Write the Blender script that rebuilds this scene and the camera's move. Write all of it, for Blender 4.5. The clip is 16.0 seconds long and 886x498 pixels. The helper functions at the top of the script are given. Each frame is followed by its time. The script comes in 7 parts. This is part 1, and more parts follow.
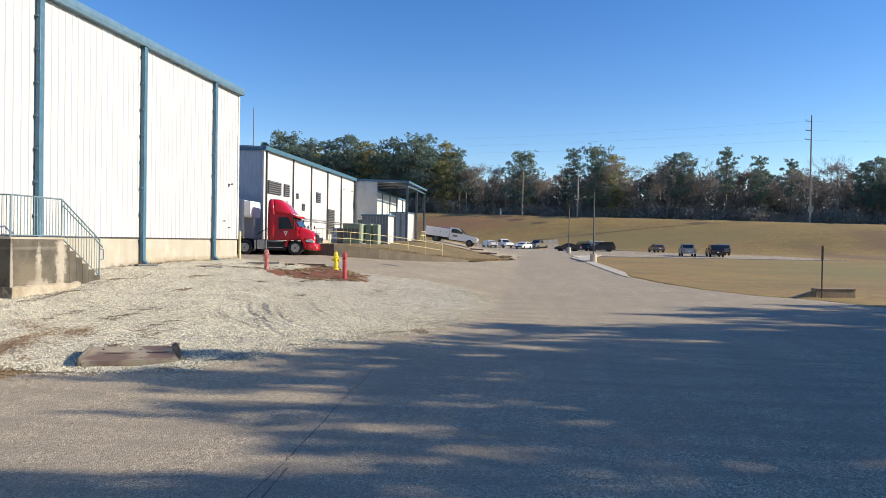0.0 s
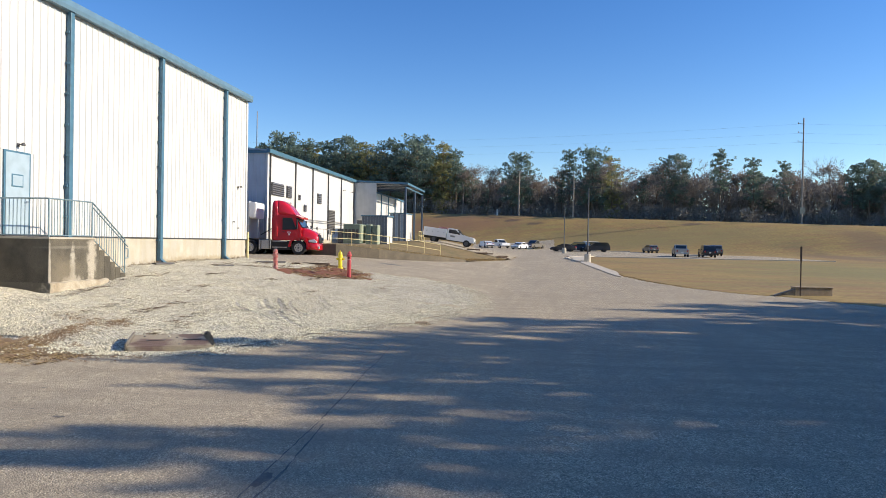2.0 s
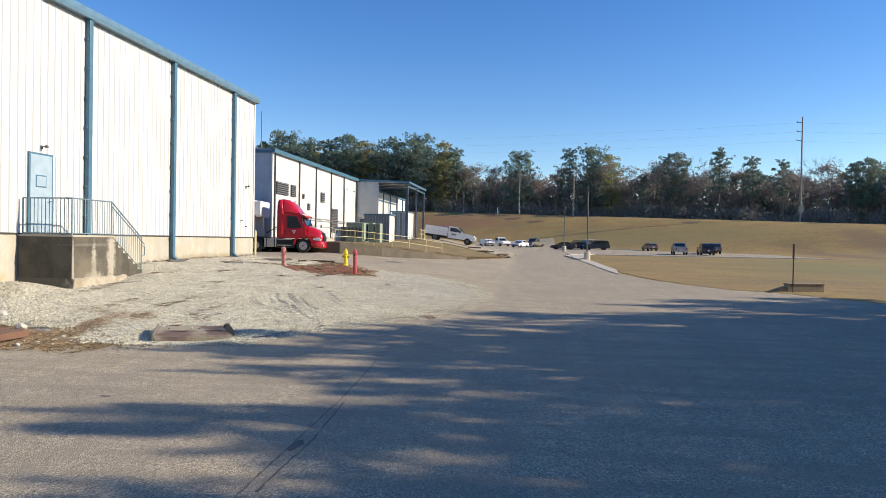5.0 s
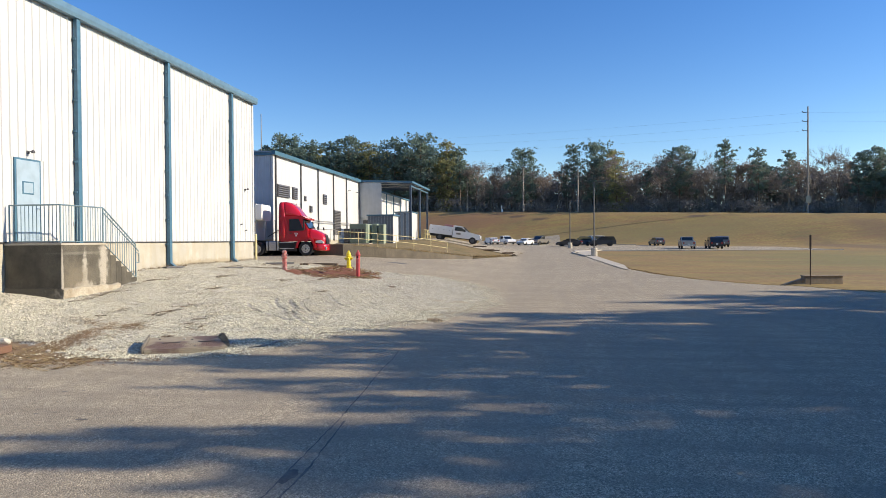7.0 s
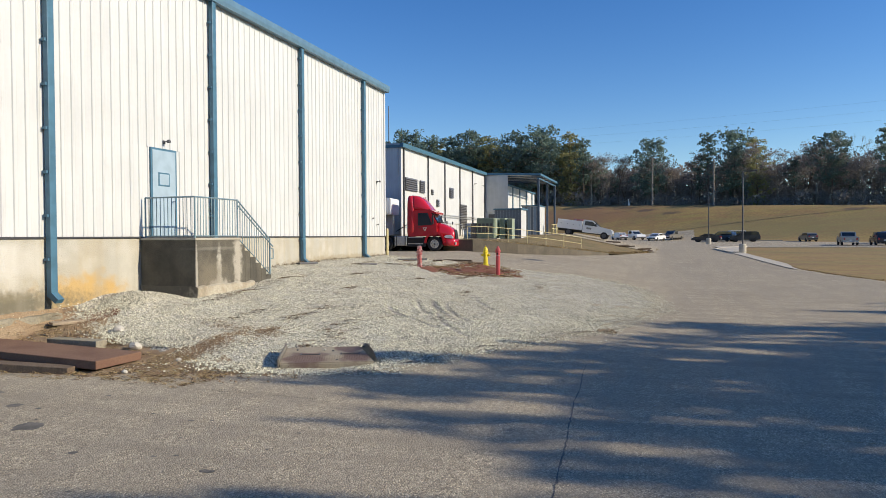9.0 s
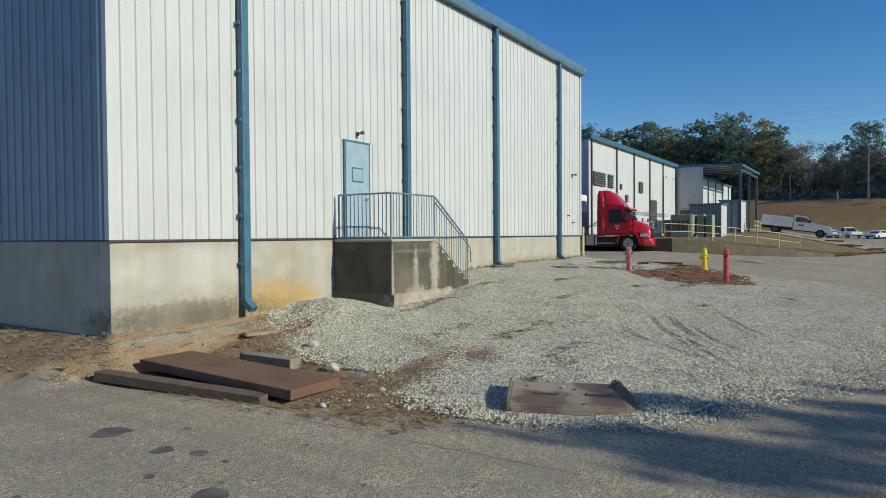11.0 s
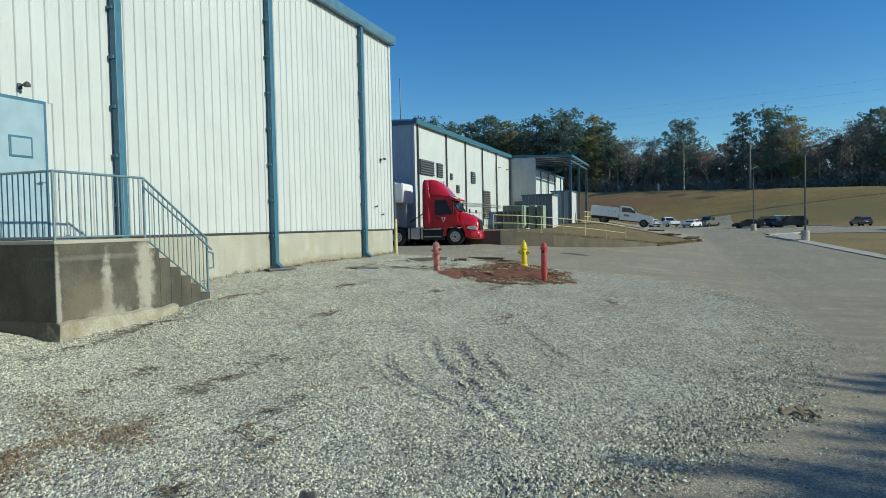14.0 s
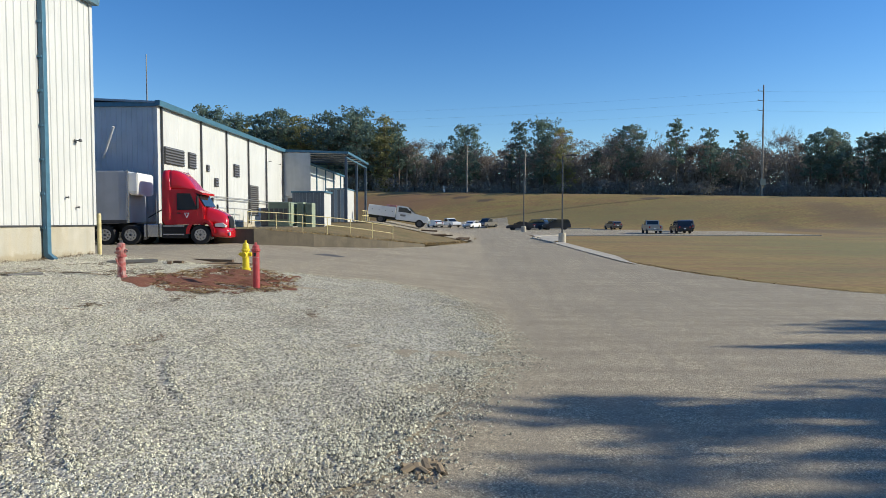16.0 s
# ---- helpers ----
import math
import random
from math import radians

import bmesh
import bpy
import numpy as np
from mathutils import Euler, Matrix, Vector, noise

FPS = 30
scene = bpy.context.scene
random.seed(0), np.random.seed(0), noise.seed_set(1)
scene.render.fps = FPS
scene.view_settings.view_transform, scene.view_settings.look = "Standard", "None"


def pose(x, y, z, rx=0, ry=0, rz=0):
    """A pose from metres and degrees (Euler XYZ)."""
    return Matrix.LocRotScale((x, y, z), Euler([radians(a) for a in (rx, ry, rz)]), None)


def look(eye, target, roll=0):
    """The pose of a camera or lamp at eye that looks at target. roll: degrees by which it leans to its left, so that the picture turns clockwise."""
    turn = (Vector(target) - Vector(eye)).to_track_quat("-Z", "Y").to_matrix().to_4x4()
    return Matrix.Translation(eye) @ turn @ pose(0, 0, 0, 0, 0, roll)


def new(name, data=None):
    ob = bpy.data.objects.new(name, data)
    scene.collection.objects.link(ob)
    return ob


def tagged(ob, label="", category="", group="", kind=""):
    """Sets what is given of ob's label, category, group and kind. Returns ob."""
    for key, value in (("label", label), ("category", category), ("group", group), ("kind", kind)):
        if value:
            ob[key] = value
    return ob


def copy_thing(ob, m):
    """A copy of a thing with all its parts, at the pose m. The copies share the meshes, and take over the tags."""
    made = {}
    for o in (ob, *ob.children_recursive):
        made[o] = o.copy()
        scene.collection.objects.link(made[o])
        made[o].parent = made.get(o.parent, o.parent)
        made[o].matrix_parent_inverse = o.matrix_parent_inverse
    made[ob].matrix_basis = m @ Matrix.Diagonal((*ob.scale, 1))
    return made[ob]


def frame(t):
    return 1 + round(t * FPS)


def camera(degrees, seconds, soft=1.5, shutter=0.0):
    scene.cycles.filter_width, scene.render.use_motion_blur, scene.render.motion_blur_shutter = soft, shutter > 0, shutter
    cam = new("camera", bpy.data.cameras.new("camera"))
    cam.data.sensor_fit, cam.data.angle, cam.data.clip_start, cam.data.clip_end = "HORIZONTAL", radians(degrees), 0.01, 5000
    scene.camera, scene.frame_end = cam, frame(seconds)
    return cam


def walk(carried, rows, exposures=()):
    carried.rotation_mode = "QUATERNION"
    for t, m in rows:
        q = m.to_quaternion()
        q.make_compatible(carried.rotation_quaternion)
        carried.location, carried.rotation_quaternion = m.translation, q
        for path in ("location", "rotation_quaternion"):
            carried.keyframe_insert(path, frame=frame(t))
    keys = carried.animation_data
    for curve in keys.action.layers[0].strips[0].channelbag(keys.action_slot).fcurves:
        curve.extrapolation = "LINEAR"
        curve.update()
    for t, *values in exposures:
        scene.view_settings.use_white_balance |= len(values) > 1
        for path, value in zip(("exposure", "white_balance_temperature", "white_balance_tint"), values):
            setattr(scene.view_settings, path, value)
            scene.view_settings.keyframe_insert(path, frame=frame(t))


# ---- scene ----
cam = camera(67.3, 16.0, soft=0.85)
PATH = [
    (0, (-9.536, -15.074, 1.376), (-7.556, -14.798, 1.356), 0.9),
    (0.5, (-9.998, -15.093, 1.364), (-8.016, -14.821, 1.344), 0.6),
    (1, (-10.369, -15.096, 1.386), (-8.388, -14.826, 1.365), 0.9),
    (1.5, (-10.776, -15.134, 1.37), (-8.793, -14.868, 1.354), 0.9),
    (2, (-11.203, -15.184, 1.375), (-9.221, -14.918, 1.356), 1.0),
    (2.5, (-11.547, -15.165, 1.353), (-9.564, -14.904, 1.336), 1.0),
    (3, (-11.901, -15.17, 1.356), (-9.918, -14.911, 1.338), 1.1),
    (3.5, (-12.077, -15.165, 1.352), (-10.094, -14.905, 1.332), 1.0),
    (4, (-12.192, -15.206, 1.362), (-10.209, -14.942, 1.339), 1.1),
    (6.5, (-11.782, -15.193, 1.336), (-9.802, -14.912, 1.31), 0.1),
    (7, (-11.245, -15.045, 1.337), (-9.265, -14.764, 1.312), -0.4),
    (7.5, (-10.517, -14.658, 1.329), (-8.537, -14.383, 1.299), -0.3),
    (8, (-9.844, -14.369, 1.322), (-7.876, -14.013, 1.286), -0.9),
    (8.5, (-9.328, -13.943, 1.335), (-7.389, -13.457, 1.296), -0.6),
    (9, (-8.825, -13.405, 1.347), (-6.924, -12.783, 1.309), -0.3),
    (9.5, (-8.216, -12.833, 1.347), (-6.367, -12.072, 1.312), -0.8),
    (10, (-7.868, -12.194, 1.437), (-6.077, -11.305, 1.399), -0.4),
    (10.2, (-7.618, -11.963, 1.427), (-5.851, -11.027, 1.387), -0.6),
    (12.3, (-4.822, -10.291, 1.467), (-3.206, -9.114, 1.422), 0.1),
    (12.5, (-4.431, -10.266, 1.475), (-2.818, -9.084, 1.428), -0.2),
    (13, (-3.537, -10.368, 1.457), (-1.84, -9.311, 1.405), -0.7),
    (13.5, (-2.671, -10.572, 1.437), (-0.873, -9.699, 1.382), -1.2),
    (14, (-1.899, -10.952, 1.438), (-0.018, -10.275, 1.37), -1.2),
    (14.5, (-1.141, -11.474, 1.464), (0.794, -10.976, 1.393), -1.2),
    (15, (-0.308, -11.813, 1.421), (1.664, -11.486, 1.346), -0.1),
    (15.5, (0.284, -12.275, 1.411), (2.273, -12.077, 1.336), 0.2),
    (16, (0.731, -12.692, 1.447), (2.728, -12.604, 1.367), -0.1),
]
walk(cam, [(t, look(eye, target, roll)) for t, eye, target, roll in PATH],
     [(0.0, 0.38, 6700, 10), (7.5, 0.33, 6700, 10), (9.0, 0.08, 6500, 8), (10.2, -0.22, 6200, 3), (12.3, -0.42, 5900, -5), (13.5, -0.35, 5850, -9), (14.5, -0.22, 5750, -10), (15.2, -0.15, 5800, -4), (16.0, 0.05, 6300, 3)])

# ---- light ----
SUN_ELEV, SUN_AZ = 25.0, 3.0          # degrees; azimuth from -y towards +x
sun_dir = Vector((math.sin(radians(SUN_AZ)) * math.cos(radians(SUN_ELEV)),
                  -math.cos(radians(SUN_AZ)) * math.cos(radians(SUN_ELEV)),
                  math.sin(radians(SUN_ELEV))))
world = bpy.data.worlds.new("world")
scene.world = world
world.use_nodes = True
wn = world.node_tree.nodes
sky = wn.new("ShaderNodeTexSky")
sky.sky_type, sky.sun_disc = "NISHITA", False
sky.sun_elevation, sky.sun_rotation = radians(SUN_ELEV), radians(180 - SUN_AZ)
sky.air_density, sky.dust_density, sky.ozone_density = 1.0, 0.0, 3.0
deep = wn.new("ShaderNodeHueSaturation")
deep.inputs["Hue"].default_value, deep.inputs["Saturation"].default_value = 0.513, 1.30
world.node_tree.links.new(sky.outputs[0], deep.inputs["Color"])
world.node_tree.links.new(deep.outputs[0], wn["Background"].inputs[0])
wn["Background"].inputs[1].default_value = 0.14
lamp = bpy.data.lights.new("sun", "SUN")
lamp.energy, lamp.angle, lamp.color = 5.4, radians(0.53), (1.0, 0.88, 0.71)
sun = new("sun", lamp)
sun.matrix_world = look(sun_dir * 100, (0, 0, 0))


# ---- materials ----
def mat(name, base, rough=0.7, metal=0.0, grain=0.0, grain_scale=40.0, stain=0.0, stain_scale=1.5,
        stain_col=None, bump=0.0, bump_scale=60.0, coat=0.0, rnd=0.0, streak=0.0, blotch=None, grain_range=(0.35, 0.7), speck=0.0):
    """A principled material: grain and stains vary the base colour at two scales, bump adds relief."""
    m = bpy.data.materials.new(name)
    m.use_nodes = True
    nt = m.node_tree
    N, L = nt.nodes, nt.links
    p = N["Principled BSDF"]
    p.inputs["Roughness"].default_value, p.inputs["Metallic"].default_value = rough, metal
    p.inputs["Coat Weight"].default_value = coat
    p.inputs["Base Color"].default_value = (*base, 1)
    geo = N.new("ShaderNodeNewGeometry")
    out = None

    def mixin(fac, col, kind="MIX"):
        nonlocal out
        mx = N.new("ShaderNodeMix")
        mx.data_type, mx.blend_type = "RGBA", kind
        L.new(fac, mx.inputs[0])
        if out is None:
            mx.inputs[6].default_value = (*base, 1)
        else:
            L.new(out, mx.inputs[6])
        mx.inputs[7].default_value = (*col, 1)
        out = mx.outputs[2]

    def noise_fac(scale, lo, hi, amount, stretch=None, detail=4):
        n = N.new("ShaderNodeTexNoise")
        n.inputs["Scale"].default_value, n.inputs["Detail"].default_value = scale, detail
        src = geo.outputs["Position"]
        if stretch:
            mp = N.new("ShaderNodeMapping")
            mp.inputs["Scale"].default_value = stretch
            L.new(src, mp.inputs[0])
            src = mp.outputs[0]
        L.new(src, n.inputs["Vector"])
        r = N.new("ShaderNodeMapRange")
        r.inputs[1].default_value, r.inputs[2].default_value, r.inputs[4].default_value = lo, hi, amount
        L.new(n.outputs[0], r.inputs[0])
        return r.outputs[0]

    if stain:
        mixin(noise_fac(stain_scale, 0.42, 0.68, stain), stain_col or tuple(c * 0.45 for c in base))
    if blotch:
        mixin(noise_fac(blotch[0], 0.46, 0.66, blotch[1], detail=6), blotch[2])
    if streak:
        mixin(noise_fac(3.0, 0.45, 0.75, streak, (1, 1, 0.12)), stain_col or tuple(c * 0.5 for c in base))
    if grain:
        mixin(noise_fac(grain_scale, *grain_range, grain, detail=3), tuple(c * 0.35 for c in base))
    if speck:
        mixin(noise_fac(75.0, 0.5, 0.6, speck, detail=2), tuple(c * 0.35 for c in base))
        mixin(noise_fac(60.0, 0.6, 0.68, speck, detail=2), tuple(min(0.75, c * 1.5) for c in base))
    if rnd:
        oi = N.new("ShaderNodeObjectInfo")
        r = N.new("ShaderNodeMapRange")
        r.inputs[4].default_value = rnd
        L.new(oi.outputs["Random"], r.inputs[0])
        mixin(r.outputs[0], tuple(c * 0.6 for c in base))
    if out is not None:
        L.new(out, p.inputs["Base Color"])
    if bump:
        n = N.new("ShaderNodeTexNoise")
        n.inputs["Scale"].default_value, n.inputs["Detail"].default_value = bump_scale, 4
        L.new(geo.outputs["Position"], n.inputs["Vector"])
        b = N.new("ShaderNodeBump")
        b.inputs["Strength"].default_value, b.inputs["Distance"].default_value = bump, 0.02
        L.new(n.outputs[0], b.inputs["Height"])
        L.new(b.outputs[0], p.inputs["Normal"])
    return m


def island_tint(m, amount, dark=0.45):
    """Lets each loose piece of a mesh be a little darker by chance."""
    nt = m.node_tree
    p = nt.nodes["Principled BSDF"]
    geo = nt.nodes.new("ShaderNodeNewGeometry")
    hsv = nt.nodes.new("ShaderNodeHueSaturation")
    r = nt.nodes.new("ShaderNodeMapRange")
    r.inputs[3].default_value, r.inputs[4].default_value = 1 - amount * (1 - dark), 1 + amount * 0.35
    nt.links.new(geo.outputs["Random Per Island"], r.inputs[0])
    nt.links.new(r.outputs[0], hsv.inputs["Value"])
    if p.inputs["Base Color"].links:
        nt.links.new(p.inputs["Base Color"].links[0].from_socket, hsv.inputs["Color"])
    else:
        hsv.inputs["Color"].default_value = p.inputs["Base Color"].default_value
    nt.links.new(hsv.outputs[0], p.inputs["Base Color"])
    return m


WHITE_METAL = mat("white_metal", (0.605, 0.61, 0.595), 0.45, 0.0, stain=0.12, stain_scale=0.6, streak=0.14, grain=0.04, grain_scale=8, rnd=0.06)
BLUE_TRIM = mat("blue_trim", (0.065, 0.165, 0.24), 0.45, 0.0, stain=0.35, stain_scale=4, bump=0.05)
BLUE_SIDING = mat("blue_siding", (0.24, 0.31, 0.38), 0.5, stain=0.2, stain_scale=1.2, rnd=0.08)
# Lighter than the trim: the gutter's reflections are put into its colour.
GUTTER_BLUE = mat("gutter_blue", (0.15, 0.26, 0.34), 0.32, 0.25, stain=0.3, stain_scale=3, bump=0.05)
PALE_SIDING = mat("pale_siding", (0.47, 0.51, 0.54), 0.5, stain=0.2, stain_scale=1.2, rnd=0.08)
BLUE_DOOR = mat("blue_door", (0.34, 0.44, 0.51), 0.45, stain=0.25, stain_scale=3)
CONCRETE = mat("concrete", (0.46, 0.43, 0.36), 0.9, grain=0.25, grain_scale=50, stain=0.5, stain_scale=0.9, stain_col=(0.36, 0.30, 0.20), streak=0.35, bump=0.4, bump_scale=45)
DARK_CONCRETE = mat("dark_concrete", (0.42, 0.33, 0.23), 0.92, grain=0.45, grain_scale=38, stain=0.55, stain_scale=1.9, stain_col=(0.12, 0.11, 0.085), streak=0.5, bump=0.8, bump_scale=30)
KERB = mat("kerb_concrete", (0.57, 0.515, 0.41), 0.9, grain=0.25, grain_scale=30, stain=0.4, stain_scale=1.5, bump=0.3)
ASPHALT = mat("asphalt", (0.56, 0.468, 0.325), 0.9, grain=0.8, grain_scale=55, grain_range=(0.44, 0.66), stain=0.4, stain_scale=0.3, stain_col=(0.30, 0.257, 0.19), blotch=(2.3, 0.35, (0.345, 0.293, 0.215)), speck=0.9, bump=0.35, bump_scale=150)
GRAVEL_BED = mat("gravel_bed", (0.50, 0.475, 0.40), 0.95, grain=0.6, grain_scale=26, stain=0.5, stain_scale=0.8, stain_col=(0.24, 0.19, 0.14), bump=1.0, bump_scale=26)
STONE = island_tint(mat("gravel_stone", (0.67, 0.64, 0.48), 0.85, stain=0.35, stain_scale=0.6, stain_col=(0.38, 0.32, 0.25), blotch=(1.9, 0.3, (0.36, 0.35, 0.34))), 1.0, 0.2)
ROCK = mat("rock", (0.58, 0.54, 0.46), 0.9, grain=0.3, grain_scale=25, stain=0.5, stain_scale=6, bump=0.5)
CHIP = island_tint(mat("bark_chips", (0.34, 0.26, 0.165), 0.9), 0.9, 0.3)
SOIL = mat("soil", (0.33, 0.235, 0.14), 0.95, grain=0.6, grain_scale=34, stain=0.75, stain_scale=1.5, stain_col=(0.20, 0.115, 0.065), blotch=(4.0, 0.6, (0.40, 0.31, 0.20)), bump=1.0, bump_scale=25)
RED_SOIL = mat("red_soil", (0.22, 0.085, 0.05), 0.95, grain=0.6, grain_scale=26, stain=0.6, stain_scale=3.0, stain_col=(0.12, 0.055, 0.035), bump=1.0, bump_scale=30)
GRASS = mat("dry_grass", (0.345, 0.235, 0.074), 0.95, grain=0.6, grain_scale=2.2, stain=0.9, stain_scale=0.11, stain_col=(0.20, 0.165, 0.06), blotch=(0.4, 0.6, (0.25, 0.14, 0.065)), bump=1.0, bump_scale=5)
BANK_GRASS = mat("bank_grass", (0.25, 0.18, 0.075), 0.95, grain=0.6, grain_scale=9, stain=0.8, stain_scale=0.4, stain_col=(0.11, 0.115, 0.04), blotch=(1.3, 0.6, (0.27, 0.18, 0.09)), bump=1.0, bump_scale=12)
# White sheet metal greyed in its colour for the shade on it.
SHADED_WHITE = mat("shaded_white", (0.46, 0.47, 0.47), 0.45, stain=0.25, stain_scale=1.0, streak=0.2)
RAIL_PAINT = mat("rail_paint", (0.20, 0.29, 0.33), 0.45, 0.3, stain=0.3, stain_scale=12)
GALV = mat("galvanised_rail", (0.52, 0.53, 0.52), 0.4, 0.7, stain=0.2, stain_scale=8)
HYD_YELLOW = mat("hydrant_yellow", (0.75, 0.60, 0.03), 0.42, stain=0.25, stain_scale=9, bump=0.1)
PALE_YELLOW = mat("faded_yellow", (0.62, 0.53, 0.27), 0.6, stain=0.4, stain_scale=6)
RED = mat("red_paint", (0.40, 0.035, 0.045), 0.5, stain=0.5, stain_scale=7, stain_col=(0.42, 0.12, 0.12), streak=0.3, bump=0.1)
FADED_RED = mat("faded_red", (0.34, 0.075, 0.07), 0.6, stain=0.8, stain_scale=9, stain_col=(0.45, 0.36, 0.33), bump=0.1)
TRUCK_RED = mat("truck_red", (0.50, 0.012, 0.022), 0.22, coat=0.6, stain=0.08, stain_scale=2)
BLACK = mat("black_plastic", (0.012, 0.012, 0.013), 0.5)
RUBBER = mat("rubber", (0.02, 0.02, 0.021), 0.85, grain=0.3, grain_scale=30)
GLASS = mat("dark_glass", (0.02, 0.026, 0.032), 0.06, coat=0.3)
CHROME = mat("bright_metal", (0.62, 0.63, 0.64), 0.25, 0.9)
STEEL = mat("dark_steel", (0.10, 0.10, 0.105), 0.5, 0.6, stain=0.3, stain_scale=4)
RUST = mat("rusty_plate", (0.215, 0.12, 0.078), 0.8, 0.2, grain=0.4, grain_scale=35, stain=0.6, stain_scale=1.8, stain_col=(0.13, 0.06, 0.04), bump=0.3)
DOCK = mat("dock_plate_steel", (0.37, 0.32, 0.23), 0.78, 0.1, grain=0.3, grain_scale=40, stain=0.4, stain_scale=2.5, stain_col=(0.25, 0.18, 0.12), bump=0.3)
FLAP_STEEL = mat("flap_steel", (0.24, 0.22, 0.18), 0.65, 0.3, grain=0.3, stain=0.5, stain_scale=5, stain_col=(0.10, 0.07, 0.05), bump=0.3)
TIMBER = mat("weathered_timber", (0.17, 0.12, 0.08), 0.9, grain=0.5, grain_scale=25, stain=0.5, stain_scale=4, bump=0.6, bump_scale=30)
POLE_WOOD = mat("pole_wood", (0.34, 0.295, 0.245), 0.9, grain=0.3, grain_scale=10, stain=0.3)
GREEN_BOX = mat("green_cabinet", (0.17, 0.215, 0.16), 0.5, stain=0.3, stain_scale=2)
PALE_GREEN = mat("pale_cabinet", (0.30, 0.35, 0.26), 0.5, stain=0.2, stain_scale=2)
CAR_WHITE = mat("car_white", (0.75, 0.75, 0.74), 0.25, coat=0.5)
CAR_DARK = mat("car_dark", (0.025, 0.03, 0.04), 0.25, coat=0.5)
CAR_GREY = mat("car_grey", (0.20, 0.19, 0.175), 0.3, 0.3, coat=0.5)
CAR_SILVER = mat("car_silver", (0.42, 0.41, 0.39), 0.3, 0.4, coat=0.5)
CAR_BLUE = mat("car_blue", (0.045, 0.065, 0.095), 0.25, coat=0.5)
SIGNWHITE = mat("white_paint", (0.78, 0.78, 0.76), 0.5, stain=0.1)
LAMP_RED = mat("lamp_red", (0.35, 0.01, 0.01), 0.3)
LAMP_CLEAR = mat("lamp_clear", (0.75, 0.76, 0.75), 0.15, coat=0.5)
BARK = mat("bark", (0.19, 0.145, 0.11), 0.95, grain=0.5, grain_scale=3, stain=0.4)
PALE_BARK = mat("pale_bark", (0.26, 0.235, 0.205), 0.95, grain=0.4, grain_scale=3)


def leafy(name, base, second, rnd=0.3):
    """Leaves that also let light through."""
    m = island_tint(mat(name, base, 0.75, stain=0.5, stain_scale=0.12, stain_col=second, rnd=rnd), 0.35, 0.45)
    nt = m.node_tree
    p = nt.nodes["Principled BSDF"]
    tr = nt.nodes.new("ShaderNodeBsdfTranslucent")
    mx = nt.nodes.new("ShaderNodeMixShader")
    mx.inputs[0].default_value = 0.48
    p.inputs["Specular IOR Level"].default_value = 0.12
    nt.links.new(p.inputs["Base Color"].links[0].from_socket, tr.inputs["Color"])
    nt.links.new(p.outputs[0], mx.inputs[1])
    nt.links.new(tr.outputs[0], mx.inputs[2])
    nt.links.new(mx.outputs[0], nt.nodes["Material Output"].inputs["Surface"])
    return m


SKYLIGHT = leafy("roof_light_sheet", (0.72, 0.70, 0.64), (0.6, 0.58, 0.52), 0.0)
# Needles bluer, underwood paler: distant haze is put into these leaf colours.
NEEDLES = leafy("pine_needles", (0.20, 0.27, 0.22), (0.145, 0.22, 0.19))
OLIVE = leafy("olive_leaves", (0.36, 0.35, 0.17), (0.24, 0.28, 0.15))
BROWN_LEAF = leafy("brown_leaves", (0.315, 0.265, 0.225), (0.25, 0.235, 0.205))
UNDERWOOD = leafy("underwood", (0.36, 0.33, 0.30), (0.27, 0.285, 0.265), 0.0)


def spot(m, centre, radii, col, amount, soft=0.35, scale=3.0):
    """A patch of its own shape, uneven round a centre: stains and painted shade."""
    nt = m.node_tree
    N, L = nt.nodes, nt.links
    p = N["Principled BSDF"]
    geo = N.new("ShaderNodeNewGeometry")
    n = N.new("ShaderNodeTexNoise")
    n.inputs["Scale"].default_value, n.inputs["Detail"].default_value = scale, 5
    L.new(geo.outputs["Position"], n.inputs["Vector"])
    sub = N.new("ShaderNodeVectorMath")
    sub.operation = "SUBTRACT"
    sub.inputs[1].default_value = centre
    L.new(geo.outputs["Position"], sub.inputs[0])
    dv = N.new("ShaderNodeVectorMath")
    dv.operation = "DIVIDE"
    dv.inputs[1].default_value = radii
    L.new(sub.outputs[0], dv.inputs[0])
    ln = N.new("ShaderNodeVectorMath")
    ln.operation = "LENGTH"
    L.new(dv.outputs[0], ln.inputs[0])
    ad = N.new("ShaderNodeMath")
    ad.operation = "MULTIPLY_ADD"
    ad.inputs[1].default_value, ad.inputs[2].default_value = 1.6, -0.8
    L.new(n.outputs[0], ad.inputs[0])
    sm = N.new("ShaderNodeMath")
    L.new(ln.outputs["Value"], sm.inputs[0])
    L.new(ad.outputs[0], sm.inputs[1])
    r = N.new("ShaderNodeMapRange")
    r.interpolation_type = "SMOOTHSTEP"
    r.inputs[1].default_value, r.inputs[2].default_value = 1.0 + soft, 1.0 - soft
    r.inputs[3].default_value, r.inputs[4].default_value = 0.0, amount
    L.new(sm.outputs[0], r.inputs[0])
    mx = N.new("ShaderNodeMix")
    mx.data_type = "RGBA"
    L.new(r.outputs[0], mx.inputs[0])
    if p.inputs["Base Color"].links:
        L.new(p.inputs["Base Color"].links[0].from_socket, mx.inputs[6])
    mx.inputs[7].default_value = (*col, 1)
    L.new(mx.outputs[2], p.inputs["Base Color"])
    return m


